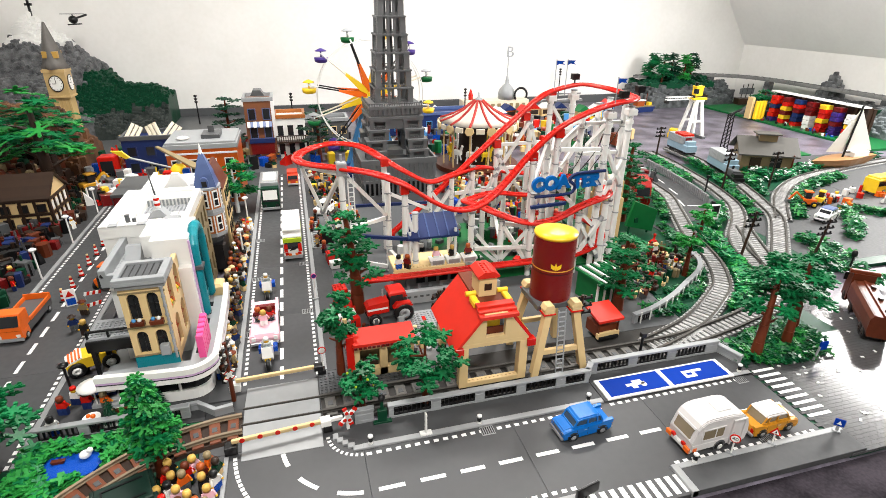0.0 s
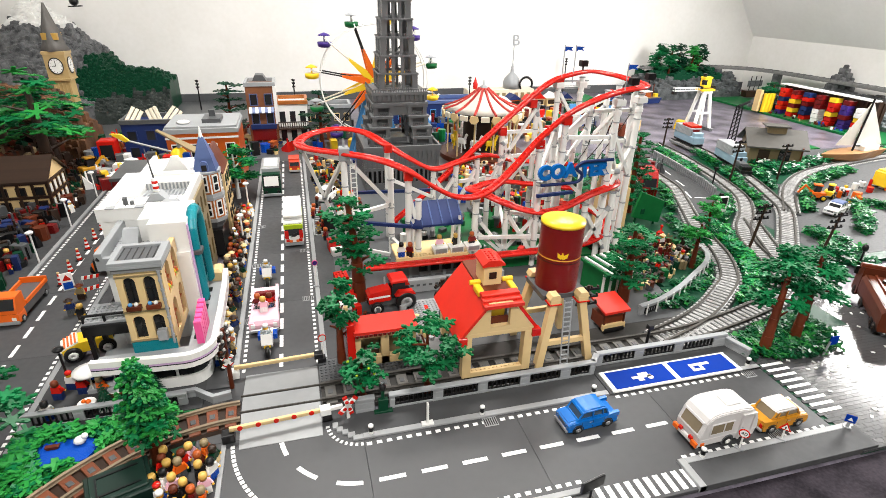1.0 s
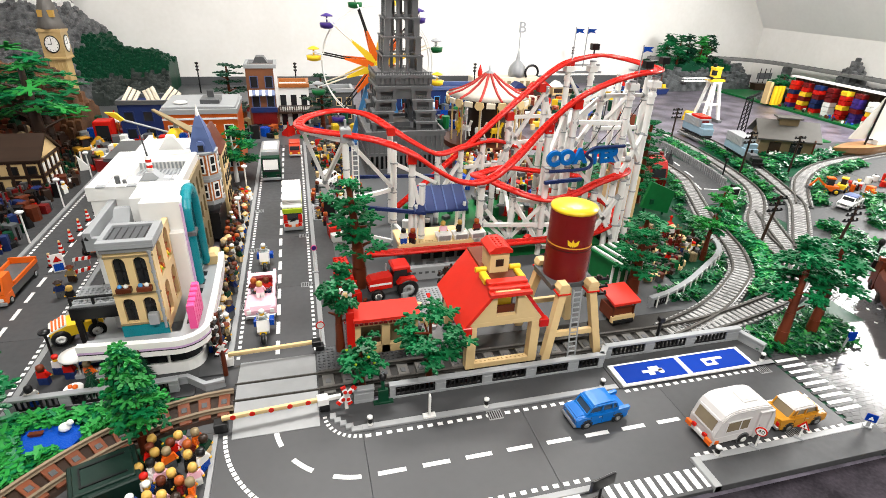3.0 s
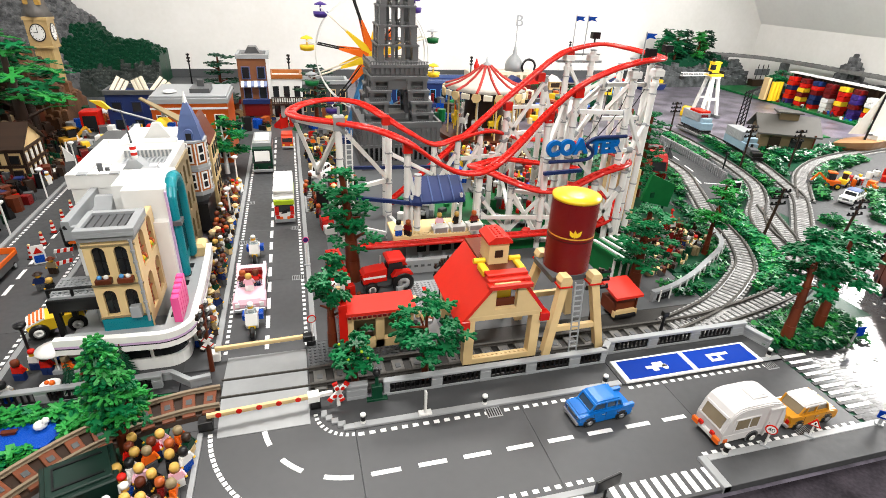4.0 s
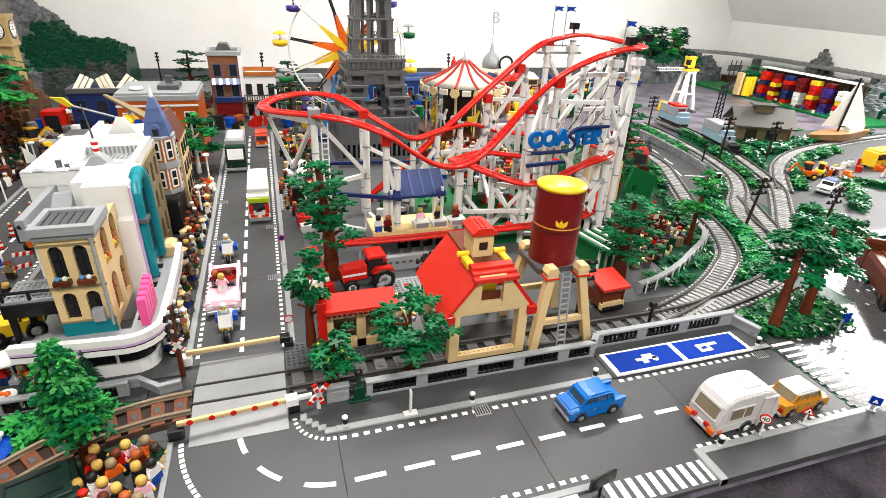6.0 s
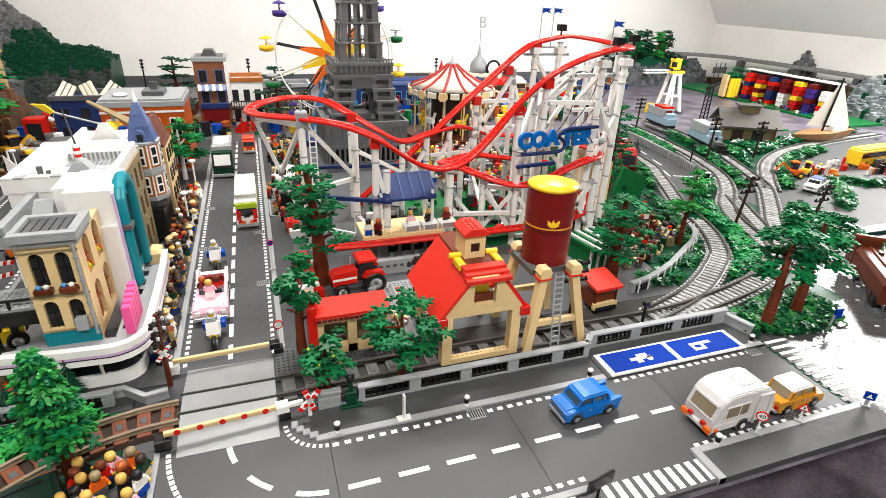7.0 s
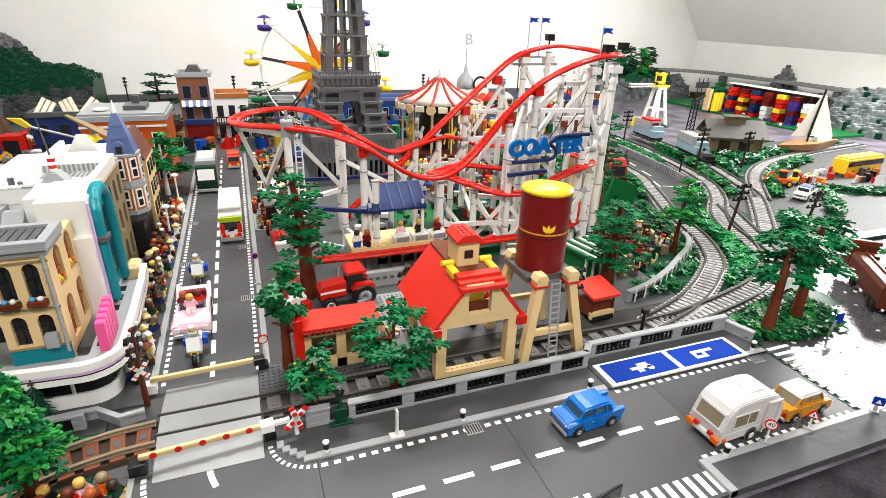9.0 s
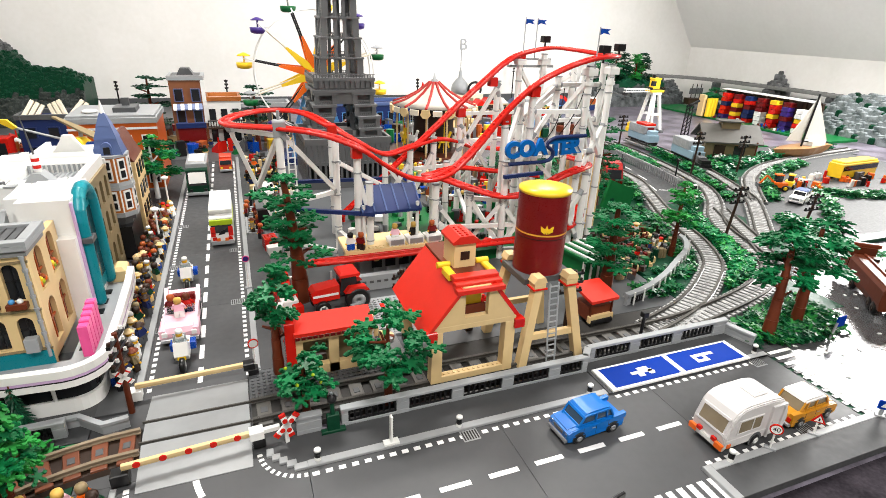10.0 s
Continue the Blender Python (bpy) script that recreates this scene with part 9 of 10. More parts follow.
for x in range(56, 200, 9):
    w = q.uniform(6, 9)
    t = thing("fair_stall", "small coloured fairground stall by the back wall", "stall", x + 4, 252 + q.uniform(-8, 10), 0, q.uniform(-10, 10), "fair stalls")
    m = q.choice((CREAM, RED, YELLOW, BLUE, GREEN, TAN, ORANGE, AZURE))
    part("body", Build().box(-w / 2, w / 2, -3, 3, 0, 5, 0, 0.15), m, t)
    part("counter", Build().box(-w / 2 + 0.6, w / 2 - 0.6, -3.2, -2.9, 1.6, 4.2), DBROWN, t)
    part("roof", Build().prism([(-w / 2 - 0.6, 5), (w / 2 + 0.6, 5), (0, 8.4)], -3.6, 3.6, "y"), q.choice((RED, WHITE, NAVY, GREEN)), t)


def tanker():
    t = thing("tank_truck", "reddish brown toy tanker truck on the glossy street", "truck", 117.6, 18.2, 0, 51)
    t.matrix_basis = at(117.6, 18.2, 0, 51) @ Matrix.Diagonal((0.72, 0.72, 0.86, 1))
    b = Build().prism([(-2.9, 1.8), (2.9, 1.8), (3.4, 3.4), (3.4, 6.6), (2.6, 7.8), (-2.6, 7.8), (-3.4, 6.6), (-3.4, 3.4)], -15, 9.5, "x")
    part("tank", b, BROWN, t)
    part("tank_rib", Build().box(-15, 9.5, -0.35, 0.35, 7.8, 8.2, 0, 0.1).box(-15, 9.5, 2.4, 2.8, 7.4, 7.8), BROWN, t)
    for x in (-11, -3, 5):
        part("hatch", Build().cyl(x, -1.4, 7.8, 8.5, 0.8, 12), DBROWN, t)
    part("cab", Build().prism([(10.5, 1.2), (16, 1.2), (16, 5.4), (14.8, 9.4), (10.5, 9.4)], -3.2, 3.2, "y"), BROWN, t)
    part("windscreen", Build().prism([(16.02, 5.5), (16.15, 5.5), (15.0, 9.0), (14.85, 9.0)], -2.8, 2.8, "y"), GLASSD, t)
    part("roof_bar", Build().box(11, 12.4, -4.2, 4.2, 9.4, 10.4, 0, 0.2), BROWN, t)
    for s in (-1, 1):
        part("mirror", Build().box(14, 14.6, s * 4.0 - 0.5, s * 4.0 + 0.5, 6, 8.4, 0, 0.1).rod((14.2, s * 3.2, 8), (14.2, s * 4.0, 8), 0.2), BLACK, t)
        for x in (-12, -9, 4, 13):
            wheel(t, x, s * 2.7, 1.6, 1.2, DBROWN)


tanker()
t = thing("bus", "bright yellow toy coach standing in the yard", "bus", 217, 88.5, 0.1, 4)
t.matrix_basis = at(217, 88.5, 0.1, 4) @ Matrix.Scale(0.85, 4)
part("body", Build().box(-13, 13, -3.2, 3.2, 1.2, 7.6, 0, 0.4), YELLOW, t)
part("window_band", Build().box(-12.6, 13.1, -3.28, 3.28, 4.4, 6.6, 0, 0.1), GLASSD, t)
part("roof", Build().box(-12.4, 12.4, -2.8, 2.8, 7.6, 8.4, 0, 0.3), YELLOW, t)
for x in (-8, 8):
    for s in (-1, 1):
        wheel(t, x, s * 2.9, 1.4)
works_machine("orange wheel loader working in the yard", 171, 83, 150, ORANGE, 0.75)
works_machine("yellow wheel loader working in the yard", 178, 84, 30, YELLOW, 0.65)
sedan("white and blue police car standing in the yard", 166, 70.5, 200, WHITE, SANDBLUE, 0.1)
sedan("small white car beside the fairground", 2, 118, 60, WHITE, WHITE, 0.1)
t = thing("yard_figure_sign", "dark round sign on a post in the yard", "sign", 137, 38, 0)
part("post", Build().rod((0, 0, 0), (0, 0, 5), 0.3, 6), BLACK, t)
part("disc", Build().ball(0, 0, 5.6, 0.8, 0, 10, 1.1), BLACK, t)

# green door board, tan tower and pavilion beside the coaster
t = thing("green_board", "large tilted dark green board on a frame", "board", 96, 75, 0)
part("board", Build().prism([(-3.5, 11.4), (5.1, 7.9), (4.2, 0.9), (-5.5, 3.5)], -0.5, 0.5, "y"), GREEN, t)
part("latch", Build().box(-2.9, -1.7, -0.8, -0.5, 4.4, 6.0, 0, 0.1), DGREEN, t)
part("leg", Build().rod((-3.4, 0.9, 0), (-3.4, 0.9, 7), 0.4).rod((3.4, 0.9, 0), (3.4, 0.9, 5), 0.4), DGREEN, t)
t = thing("road_fence", "row of pale silver fence posts beside the far road", "fence", 0, 0)
fp = spline([(136.6, 93, 0.2), (139.6, 104, 0.2), (141.6, 116.7, 0.2), (143.4, 128, 0.2), (144.6, 141, 0.2)], 8)
me = mesh(Build().box(-0.35, 0.35, -0.45, 0.45, 0, 3.2, 0, 0.2), SILVER, "fence_post")
for p, a in even(fp, 1.5):
    part("fence_post", me, None, t, "", pose(p.x / 100, p.y / 100, p.z / 100, 0, 0, a))
for z in (0.8, 2.4):
    part("fence_rail", Build().sweep([p + Vector((0, 0, z)) for p in fp], [(-0.15, -0.2), (0.15, -0.2), (0.15, 0.2), (-0.15, 0.2)], 0, False), LGREY, t)
for x, y, a in ((133.5, 108, 78), (128, 96, 70), (131.5, 92, -20), (137, 121, 80)):
    b = Build()
    b.m = Matrix.Translation((x, y, 0.2)) @ Matrix.Rotation(radians(a), 4, "Z")
    structure("road_marking", b.box(-3.4, 3.4, -0.25, 0.25, 0, 0.05), PAINTW, "white painted bay line on the parking ground", "road marking")
t = thing("tan_tower", "tan stepped tower wall at the end of the coaster", "tower", 81.2, 73.5)
part("wall", Build().box(-3.4, 3.4, -4, 4, 0, 15, 0, 0.15).box(-2.8, 3.4, -3, 3.4, 15, 20, 0, 0.15), TAN, t)
t = thing("garden_pavilion", "green garden pavilion with white frames and slatted roof", "pavilion", 63.5, 43.5, 0, 12)
part("wall", Build().box(-4.6, 4.6, -3.6, 3.6, 0, 6.4, 0, 0.1), GREEN, t)
for i in range(5):
    part("frame_post", Build().box(-4.7 + i * 2.25, -4.2 + i * 2.25, -3.9, -3.5, 0, 7), WHITE, t)
for i in range(9):
    part("roof_slat", Build().box(-5.2 + i * 1.2, -4.6 + i * 1.2, -5.4, 4.2, 6.6, 7.2), WHITE if i % 2 else GREEN, t)
t = thing("red_lighthouse", "small white kiosk with red roof and flag", "kiosk", 93.6, 64.5, 0)
t.matrix_basis = at(93.6, 64.5) @ Matrix.Scale(0.6, 4)
part("body", Build().cyl(0, 0, 0, 3.2, 1.9, 12), WHITE, t)
part("roof", Build().lathe(0, 0, [(2.6, 3.2), (1.2, 4.8), (0.5, 5.2), (0.5, 7.2), (0.9, 7.6), (0.1, 8.4)], 12), RED, t)

# duck pond, picnic terrace, green container at the front corner
t = thing("duck_pond", "bright blue pond with a small brown boat and toy duck", "pond", -44.4, 16.4, 0.05)
part("water", Build().prism([(-4.6, -2.6), (-1, -3.6), (3.6, -2.4), (4.8, 0.6), (2.4, 2.6), (-2.6, 2.8), (-5, 0.8)], 0, 0.35), BLUE, t)
part("boat", Build().prism([(-2.6, 0.35), (-1.2, 0.35), (-0.9, 0.8), (-2.9, 0.8)], 0.6, 1.3, "y"), BROWN, t)
part("duck", Build().ball(1.8, 1.2, 0.9, 0.9, 0, 10, 0.6).ball(2.6, 1.2, 1.6, 0.5), WHITE, t)
t = thing("dark_container", "dark green box container with a ribbed lid beside the rails", "container", -33.6, 5.0, 0.0, 20)
t.matrix_basis = at(-33.6, 5.0, 0, 20) @ Matrix.Diagonal((0.74, 0.92, 1, 1))
part("box", Build().box(-5.4, 5.4, -3.6, 3.6, 0, 3.6, 0, 0.2), plastic("container_green", (0.007, 0.026, 0.019), 0.4, 0.15), t)
part("lid", Build().box(-4.6, 4.6, -2.9, 2.9, 3.6, 4.0, 0, 0.15), plastic("lid_green", (0.009, 0.032, 0.023), 0.4, 0.15), t)
part("lid_rib", Build().box(-3.6, 3.6, -2.0, -1.7, 4.0, 4.15).box(-3.6, 3.6, 1.7, 2.0, 4.0, 4.15).box(-3.6, -3.3, -1.7, 1.7, 4.0, 4.15), BLACK, t)
t = thing("parasol", "white round parasol over a terrace table", "parasol", -44.2, 30.0, 0.3)
t.matrix_basis = at(-44.2, 30.0, 0.3) @ Matrix.Diagonal((0.72, 0.72, 0.9, 1))
part("canopy", Build().lathe(0, 0, [(3.2, 4.9), (3.2, 5.3), (0.4, 6.0)], 16), WHITE, t)
part("pole", Build().rod((0, 0, 0), (0, 0, 5.4), 0.2, 8), WHITE, t)
t = thing("terrace_table", "small white table with yellow food on the terrace", "table", -43.5, 25.0, 0.3)
t.matrix_basis = at(-43.5, 25.0, 0.3) @ Matrix.Scale(0.7, 4)
part("top", Build().cyl(0, 0, 2.2, 2.6, 2.0, 14), WHITE, t)
part("leg", Build().cyl(0, 0, 0, 2.2, 0.4, 8), LGREY, t)
part("dish", Build().ball(0.4, 0, 2.9, 0.6).ball(-0.7, 0.3, 2.9, 0.5), ORANGE, t)
t = thing("planter", "white framed planter box with brown soil", "planter", -38.2, 25.4, 0.3)
part("frame", Build().box(-3.4, 3.4, -1.8, 1.8, 0, 1.4, 0, 0.1), WHITE, t)
part("soil", Build().box(-2.9, 2.9, -1.3, 1.3, 1.4, 1.55), BROWN, t)
t = thing("stair_ramp", "pale grey stepped ramp rails beside the crossing", "ramp", -25.6, 24.2, 0.3)
ramp = [Vector(p) for p in ((-7.8, 0.2, 0), (-1.3, 0.6, 0), (1.8, -2.0, 0), (4.7, -1.5, 0))]
part("wall", Build().sweep(ramp, [(-0.15, 0), (0.15, 0), (0.15, 1.3), (-0.15, 1.3)], 0, False), LGREY, t)
part("rail", Build().sweep(ramp, [(-0.4, 1.3), (0.4, 1.3), (0.4, 1.7), (-0.4, 1.7)], 0, False), LGREY, t)
for x, y, h in ((-48.8, 33.0, 7.4), (-22.6, 84, 9.4), (-22.8, 110, 9.4), (-72.2, 109.6, 8), (-72.2, 86.3, 8), (-72.4, 135, 8)):
    t = thing("street_lamp", "white street lamp with flared top on the pavement", "street lamp", x, y, 0.32, 0, "street lamps")
    part("post", Build().rod((0, 0, 0), (0, 0, h), 0.22, 8), BLACK if x == -48.8 else WHITE, t)
    part("head", Build().lathe(0, 0, [(0.3, h - 0.4), (0.9, h + 0.1), (0.9, h + 0.4), (0.3, h + 0.7)], 10), BLACK if x == -48.8 else WHITE, t)
t = thing("phone_box", "red telephone booth at the side street", "booth", -77.5, 174, 0.3)
part("body", Build().box(-3, 3, -3, 3, 0, 9.6, 0, 0.3), RED, t)
part("pane", Build().box(-2.2, 2.2, -3.1, -2.9, 2, 8), GLASSD, t)
t = thing("helicopter", "large tan helicopter with yellow and blue parts on a roof", "helicopter", -41.6, 119, 13, 0)
part("body", Build().ball(0, 0, 4.0, 2.6, 0, 12, 2.8), YELLOW, t)
part("rotor", Build().prism([(-8.6, -0.5), (7.4, -1.5), (8.4, -0.9), (8.4, 0.9), (7.4, 1.5), (-8.6, 0.5)], -0.25, 0.25), DTAN, t, "long tapered tan rotor blade", at(0.4, 0, 8.6, -38, 0, 16))
part("rotor_mast", Build().rod((0, 0, 5), (0.4, 0, 8.6), 0.5, 8), LGREY, t)
part("tail", Build().prism([(-17.5, 11.6), (-13.8, 9.0), (-12.8, 9.4), (-14.6, 11.4)], -0.5, 0.5, "y"), YELLOW, t)
part("tail_boom", Build().rod((-2, 0, 5.5), (-14, 0, 9.6), 0.32, 8), LGREY, t)
part("skid", Build().box(-2.2, 2.2, -2.0, -1.6, 0, 0.5, 0, 0.1).box(-2.2, 2.2, 1.6, 2.0, 0, 0.5, 0, 0.1).box(-0.3, 0.3, -1.6, 1.6, 0.2, 1.4), LGREY, t)
part("side_panel", Build().box(1.4, 3.4, -2.8, -1.0, 3.4, 5.6, 0, 0.3), BLUE, t)
part("pod", Build().box(-4.2, -1.8, -2.8, -1.0, 3.2, 5.2, 0, 0.4), RED, t)
t = thing("flat_roof_block", "low dark red town house with flat dark roof", "building", -46, 122, 0)
part("wall", Build().box(-14, 12, -9, 9, 0, 12), DRED, t)
part("roof", Build().box(-14.4, 12.4, -9.4, 9.4, 12, 13, 0, 0.1), DGREY, t)

# ---- toy figures: plain shapes in one mesh each ----
def figure(torso, legs, hat, hat_shape, head=SKIN):
    b = Build()
    b.box(-0.78, -0.03, -0.4, 0.4, 0, 1.15, 1, 0.04).box(0.03, 0.78, -0.4, 0.4, 0, 1.15, 1, 0.04).box(-0.78, 0.78, -0.38, 0.38, 1.15, 1.4, 1)
    b.prism([(-0.78, 1.4), (0.78, 1.4), (0.58, 2.65), (-0.58, 2.65)], -0.38, 0.38, "y", 0)
    for s in (-1, 1):
        b.rod((s * 0.66, 0, 2.5), (s * 0.98, -0.3, 1.65), 0.2, 6, 0).ball(s * 1.0, -0.42, 1.5, 0.2, 2, 6)
    b.lathe(0, 0, [(0.25, 2.62), (0.48, 2.75), (0.5, 3.3), (0.42, 3.5), (0.2, 3.55)], 10, 2)
    if hat_shape == "hair":
        b.lathe(0, 0.06, [(0.58, 2.8), (0.64, 3.3), (0.54, 3.7), (0.2, 3.82)], 10, 3)
    elif hat_shape == "brim":
        b.lathe(0, 0, [(0.9, 3.35), (0.9, 3.42), (0.52, 3.5), (0.45, 3.8), (0.15, 3.9)], 12, 3)
    else:
        b.lathe(0, 0, [(0.54, 3.25), (0.54, 3.6), (0.4, 3.8), (0.1, 3.85)], 10, 3)
    return mesh(b, [torso, legs, head, hat], "toy_figure")


KINDS = []
for tor, leg, hat, shape, words in (
        (RED, NAVY, BROWN, "hair", "plain toy figure with red top and brown hair"), (WHITE, BLUE, BLACK, "hair", "plain toy figure with white top and black hair"),
        (BLUE, BLACK, WHITE, "cap", "plain toy figure with blue top and white cap"), (TAN, BROWN, DTAN, "brim", "plain toy figure with tan top and brimmed hat"),
        (DGREEN, TAN, DBROWN, "hair", "plain toy figure with dark green top and brown hair"), (BLACK, BLACK, BROWN, "hair", "plain toy figure in black with brown hair"),
        (WHITE, DBROWN, TAN, "brim", "plain toy figure with white top and tan hat"), (DGREY, DGREY, WHITE, "brim", "plain toy figure in grey with white hat"),
        (WHITE, WHITE, WHITE, "cap", "plain white toy figure with white cap"), (DRED, BLACK, DORANGE, "hair", "plain toy figure with dark red top and ginger hair"),
        (DTAN, DBROWN, BROWN, "brim", "plain toy figure in dark tan with brown hat"), (PINK, WHITE, FAIR, "hair", "plain toy figure with pink top and yellow hair"),
        (BLACK, DBROWN, FAIR, "hair", "plain toy figure in black with yellow hair"), (WHITE, NAVY, RED, "cap", "plain toy figure with white top and red cap"),
        (ORANGE, DGREY, DTAN, "hair", "plain toy figure with orange top and fair hair"),
        (NAVY, DGREY, DBROWN, "brim", "plain toy figure with navy top and dark hat"), (DRED, DGREY, WHITE, "brim", "plain toy figure with dark red top and white hat")):
    KINDS.append((figure(tor, leg, hat, shape), words))


def stand(k, x, y, z, rz, group):
    me, words = KINDS[k]
    ob = new("toy_figure", me)
    ob.matrix_basis = at(x, y, z, rz)
    tagged(ob, words, "toy figure", group)


q = random.Random(77)


DARK = (0, 4, 5, 9, 4, 5, 12, 15, 0, 9, 10, 13, 1, 5, 4, 8, 6, 15, 1, 14)


def crowd(count, x0, x1, y0, y1, z, face, group, gap=1.35, keep=None, pool=DARK):
    done = []
    tries = 0
    while len(done) < count and tries < count * 40:
        tries += 1
        x, y = q.uniform(x0, x1), q.uniform(y0, y1)
        if keep and not keep(x, y):
            continue
        if all((x - a) ** 2 + (y - c) ** 2 > gap * gap for a, c in done):
            done.append((x, y))
            stand(q.choice(pool), x, y, z, face + q.uniform(-40, 40), group)


crowd(84, -25.8, -21.8, 30, 110, 0.32, 90, "spectators along the parade street", 1.45, lambda x, y: math.hypot(x + 22.6, y - 84) > 1.5 and x > -24.6 or y > 62)
crowd(52, -33, -21.6, -9, 10.4, 0.0, 60, "spectators at the road bend", 1.4, lambda x, y: not (x < -29.8 and y > 0) and math.hypot(x + 30.4, y - 11.2) > 1.6, (12, 11, 0, 5, 2, 13, 12, 9, 4, 5, 12, 14, 1, 15))
crowd(8, -4.0, -0.4, 84, 130, 0.32, -90, "walkers on the fair side of the street", 2.2)
crowd(2, 14.8, 19, 57.2, 58.0, 6.4, 0, "visitors on the coaster platform", 1.6)
crowd(28, -2, 12, 96, 158, 0.0, 0, "visitors between tower and street", 2.0, lambda x, y: math.hypot(x - 2, y - 118) > 6.5 and not (9 < x and 117 < y) and math.hypot(x - 6, y - 96) > 3)
crowd(18, 44, 70, 96, 138, 0.5, 0, "visitors on the fairground", 2.0)
crowd(8, 76, 96, 46, 62, 0.05, 200, "visitors in the park garden", 1.7, lambda x, y: x < 93 and math.hypot(x - 92, y - 47.5) > 1.5)
crowd(7, -51, -42, 24.2, 33, 0.32, 180, "guests on the diner terrace", 1.8, lambda x, y: math.hypot(x + 46.4, y - 27) > 2.4 and math.hypot(x + 43.5, y - 25) > 2.6 and math.hypot(x + 49, y - 33) > 1, (0, 2, 13, 14, 1, 0, 11))
crowd(14, -88, -74, 60, 140, 0.32, 90, "walkers on the side street pavement", 3.0)
crowd(3, -57, -51, 50, 68, 0.32, 0, "road workers", 2.2)
crowd(12, -30, 12, 176, 188, 0.1, 0, "walkers at the far square", 2.0)
for x, y, z, k in ((-15.2, 35.5, 2.6, 8), (-16.0, 63.3, 2.6, 8), (-17.2, 47.2, 2.8, 9), (-14.8, 47.0, 2.8, 0), (-16.0, 45.4, 3.0, 11)):
    stand(k, x, y, z, 180, "parade riders")
for i in range(3):
    stand((11, 12, 9)[i], 25.5 + i * 4.2, 59.2, 6.9, 0, "coaster riders")


def clutter(label, count, x0, x1, y0, y1, z, mats, seed, lo=0.6, hi=2.0, keep=None):
    """Loose heaps of small bricks and parts too small to tell apart."""
    r = random.Random(seed)
    b = Build()
    for _ in range(count):
        x, y = r.uniform(x0, x1), r.uniform(y0, y1)
        if keep and not keep(x, y):
            continue
        w, d, h = r.uniform(lo, hi), r.uniform(lo, hi), r.uniform(lo, hi * 1.3)
        b.m = Matrix.Translation((x, y, z)) @ Matrix.Rotation(r.uniform(0, 3), 4, "Z")
        k = r.randrange(len(mats))
        if r.random() < 0.6:
            b.box(-w / 2, w / 2, -d / 2, d / 2, 0, h, k, 0.08)
        elif r.random() < 0.5:
            b.cyl(0, 0, 0, h, w / 2, 8, k)
        else:
            b.prism([(-w / 2, 0), (w / 2, 0), (w / 2, h * 0.3), (-w / 2, h)], -d / 2, d / 2, "y", k).cyl(0, 0, h * 0.4, h * 1.3, 0.28, 6, k)
    b.m = None
    ob = single("small_bricks", b, mats, label, "toy bricks")
    tagged(ob, kind="stuff")


ALL = [RED, YELLOW, BLUE, WHITE, GREEN, BROWN, TAN, BLACK, DORANGE, LGREY, DGREY, DRED, DBROWN, DGREEN, DTAN, BLACK, DGREY]
clutter("small coloured bricks and stalls between the rides", 260, 46, 78, 94, 142, 0.4, ALL, 1, 0.8, 2.6)
clutter("small coloured bricks round the lattice tower", 110, -1, 9.5, 106, 170, 0, [DGREY, LGREY, BLACK, DBROWN, TAN, RED, DGREEN, YELLOW], 2, 0.8, 2.2)
k = Build()
for i in range(14):
    k.box(-4.0, -0.6, 88 + i * 1.7, 88.6 + i * 1.7, 0.32, 0.62, 0, 0.05)
k.box(-4.1, -3.6, 88, 112, 0.32, 0.72).box(-1.0, -0.5, 88, 112, 0.32, 0.72)
single("grating", k, LGREY, "pale grey slatted grating on the fair side pavement", "grating")
t = thing("ticket_booth", "small black booth with a grey roof on the pavement", "booth", 0.6, 94.5, 0.3)
part("body", Build().box(-1.6, 1.6, -4.0, 4.0, 0, 5.2, 0, 0.1), BLACK, t)
part("roof", Build().box(-1.9, 1.9, -4.3, 4.3, 5.2, 5.7, 0, 0.1), DGREY, t)
part("board", Build().box(-1.75, -1.6, -2.6, 0.6, 2.0, 4.4), WHITE, t)
clutter("small bricks and market goods in the park", 520, 70, 97, 40, 66, 0.05, [DTAN, TAN, BROWN, DBROWN, GREEN, DGREEN, DRED, DGREY], 3, 0.6, 1.9, lambda x, y: y > 38 + (x - 70) * 0.5)
clutter("small coloured parts behind the shop", 110, -1, 40, 30.5, 44, 0, [DGREY, LGREY, BROWN, GREEN, TAN, BLACK, RED], 4, 0.6, 1.8, lambda x, y: not (18 < x < 36 and y < 38) and not (34 < x < 48 and y < 32))
clutter("grey plates and parts under the coaster", 150, 20, 76, 62, 92, 0.5, [LGREY, DGREY, GREEN, WHITE, RED, BLACK], 5, 0.8, 2.4)
clutter("colourful things in the jungle garden", 300, -92, -77, 132, 178, 0.3, [DBROWN, BROWN, DBROWN, DGREEN, DTAN, DBROWN, DGREEN, BLACK, BROWN], 6, 0.6, 1.8)
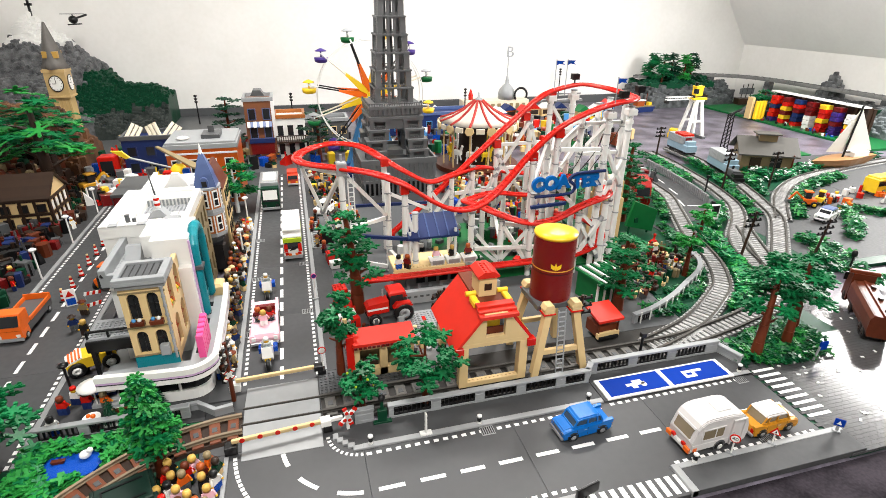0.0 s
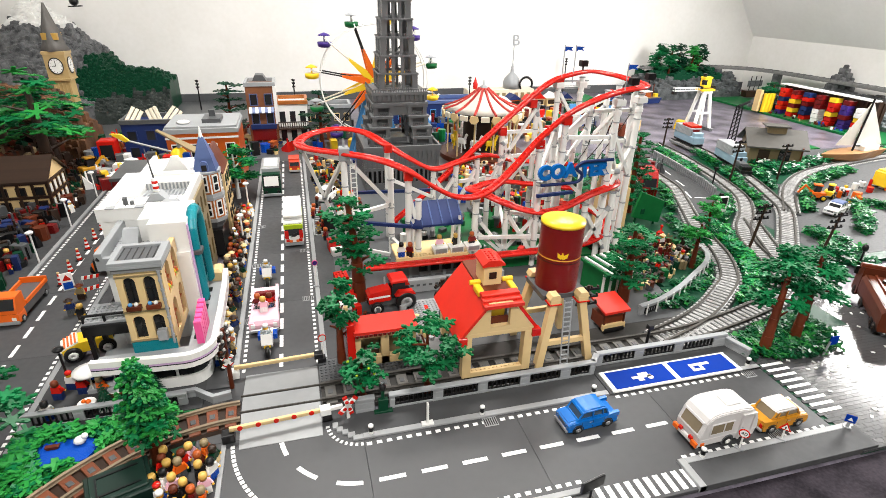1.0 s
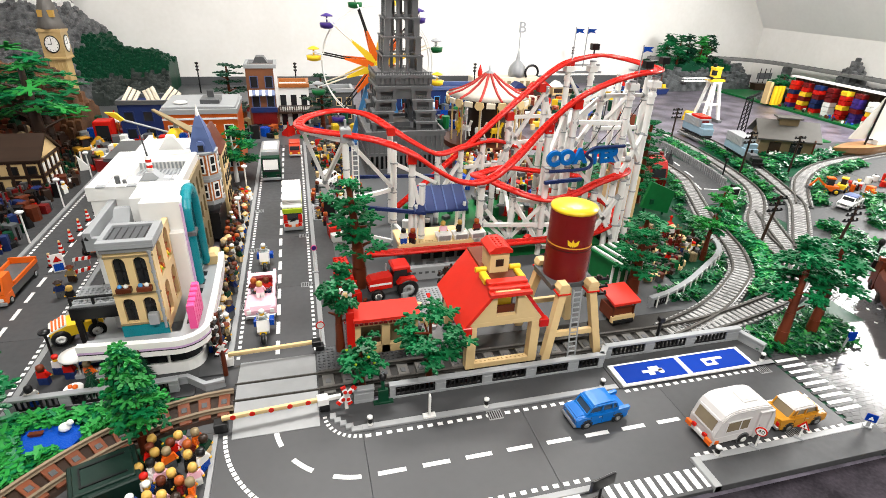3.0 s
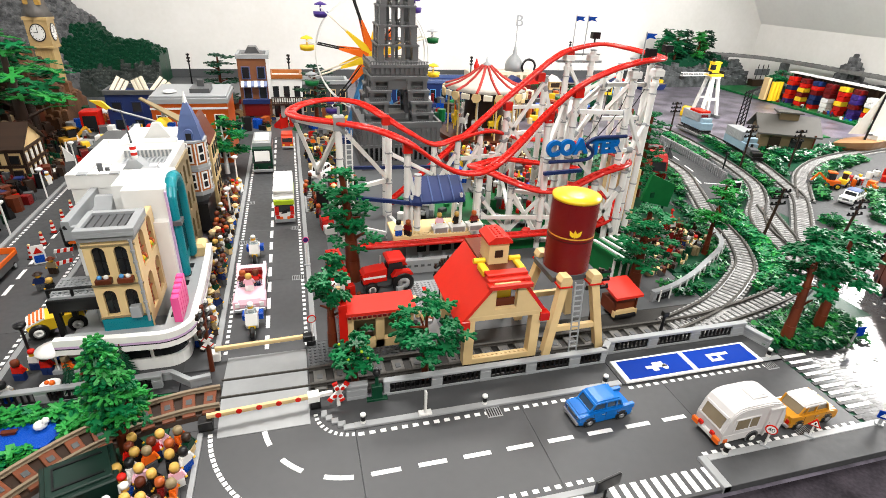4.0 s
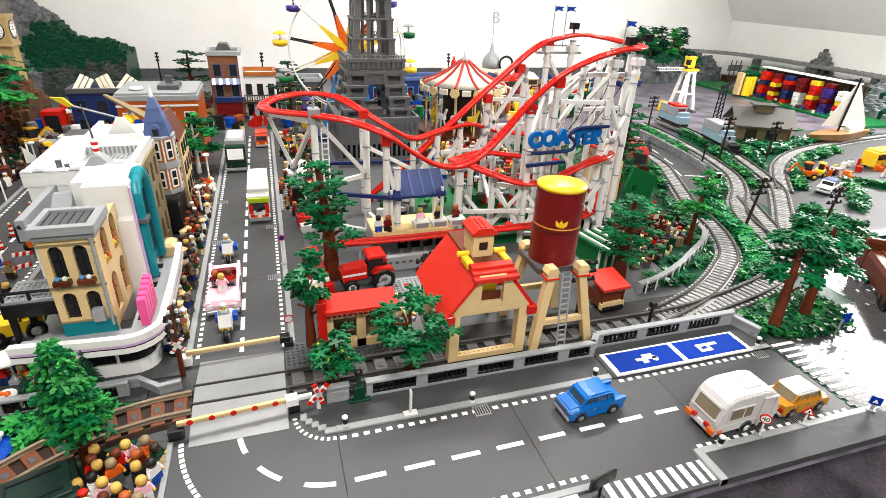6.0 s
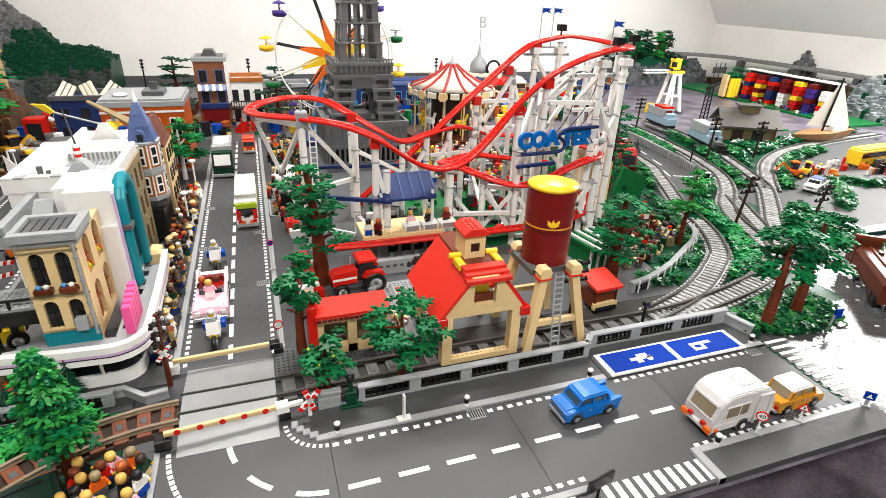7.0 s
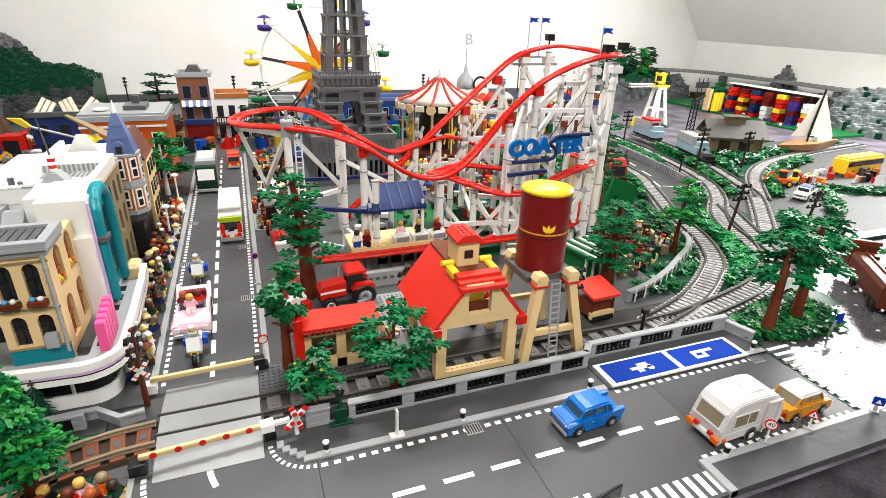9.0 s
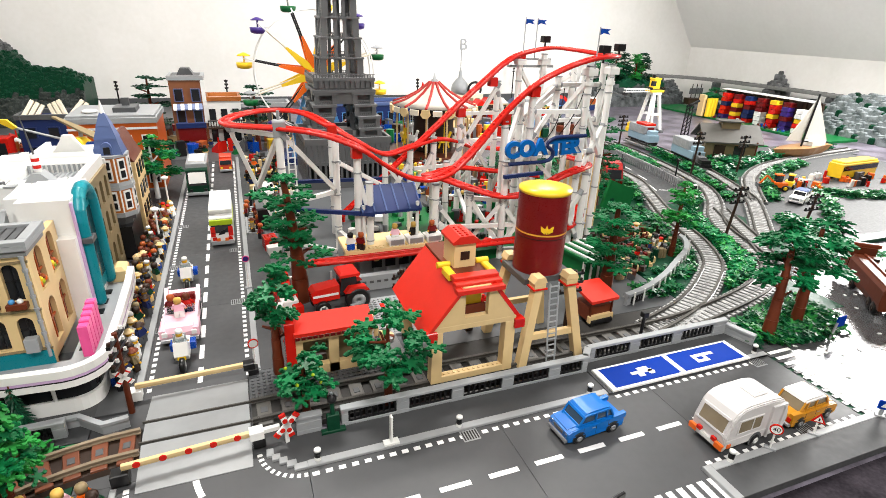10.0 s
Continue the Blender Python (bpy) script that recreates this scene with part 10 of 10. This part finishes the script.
clutter("colourful parts on the far town blocks", 240, -90, 20, 176, 236, 0.1, ALL, 7, 1.5, 4.5, lambda x, y: not (-28 < x < 0 and y > 186))
clutter("coloured things along the far fairground", 260, 30, 170, 178, 246, 0, ALL + [NAVY, AZURE, CREAM], 8, 1.5, 4.5, lambda x, y: math.hypot(x - 73, y - 160) > 19)
clutter("dark small parts beside the side street houses", 420, -94, -75.5, 60, 130, 0.32, [BLACK, DBROWN, DGREEN, BLACK, DGREY, BROWN, DBROWN, NAVY, BLACK, DRED], 9, 0.8, 3.4)
clutter("small parts along the harbour quay", 26, 277, 282, 160, 215, 0.2, ALL, 10, 0.6, 1.4, lambda x, y: math.hypot(x - 188, y - 174) > 8 and math.hypot(x - 180, y - 141) > 12)
clutter("loose parts in the yard", 60, 176, 226, 76, 92, 0.1, [ORANGE, RED, YELLOW, BLACK, WHITE, DGREY], 11, 0.8, 2.4)
clutter("dark parts under the jungle trees", 140, -130, -98, 60, 210, 0, [DBROWN, BROWN, DGREEN, BLACK, DBROWN, DTAN], 12, 1.2, 4.0, lambda x, y: y > 134)
clutter("red, white and dark parts along the side street corner", 110, -78, -52, 142, 172, 0.3, [RED, WHITE, BLACK, DGREY, YELLOW, DRED, LGREY, BLACK], 13, 1.2, 4.2)
for x, y, h in ((0.8, 78.1, 3.2), (0.9, 55.5, 4.6), (1.4, 51.0, 3.6)):
    t = thing("goods_stack", "stack of red and white goods beside the conifer", "toy bricks", x, y, 0.0, 8, "goods stacks")
    part("red_box", Build().box(-1.5, 1.5, -1.8, 1.8, 0, h, 0, 0.08).studs(-1.4, 1.4, -1.7, 1.7, h), RED, t)
    part("white_box", Build().box(-1.3, 1.7, -4.0, -1.8, 0, h * 0.6, 0, 0.08), WHITE, t)
clutter("red and white goods beside the conifer", 16, -0.5, 3.4, 44, 60, 0.3, [RED, WHITE, RED, TAN], 14, 0.8, 2.2)
clutter("dark rolling stock parts behind the coaster", 90, 112, 134, 120, 139, 0.1, [BLACK, DGREY, DBROWN, LGREY, DRED], 15, 1.2, 3.6)
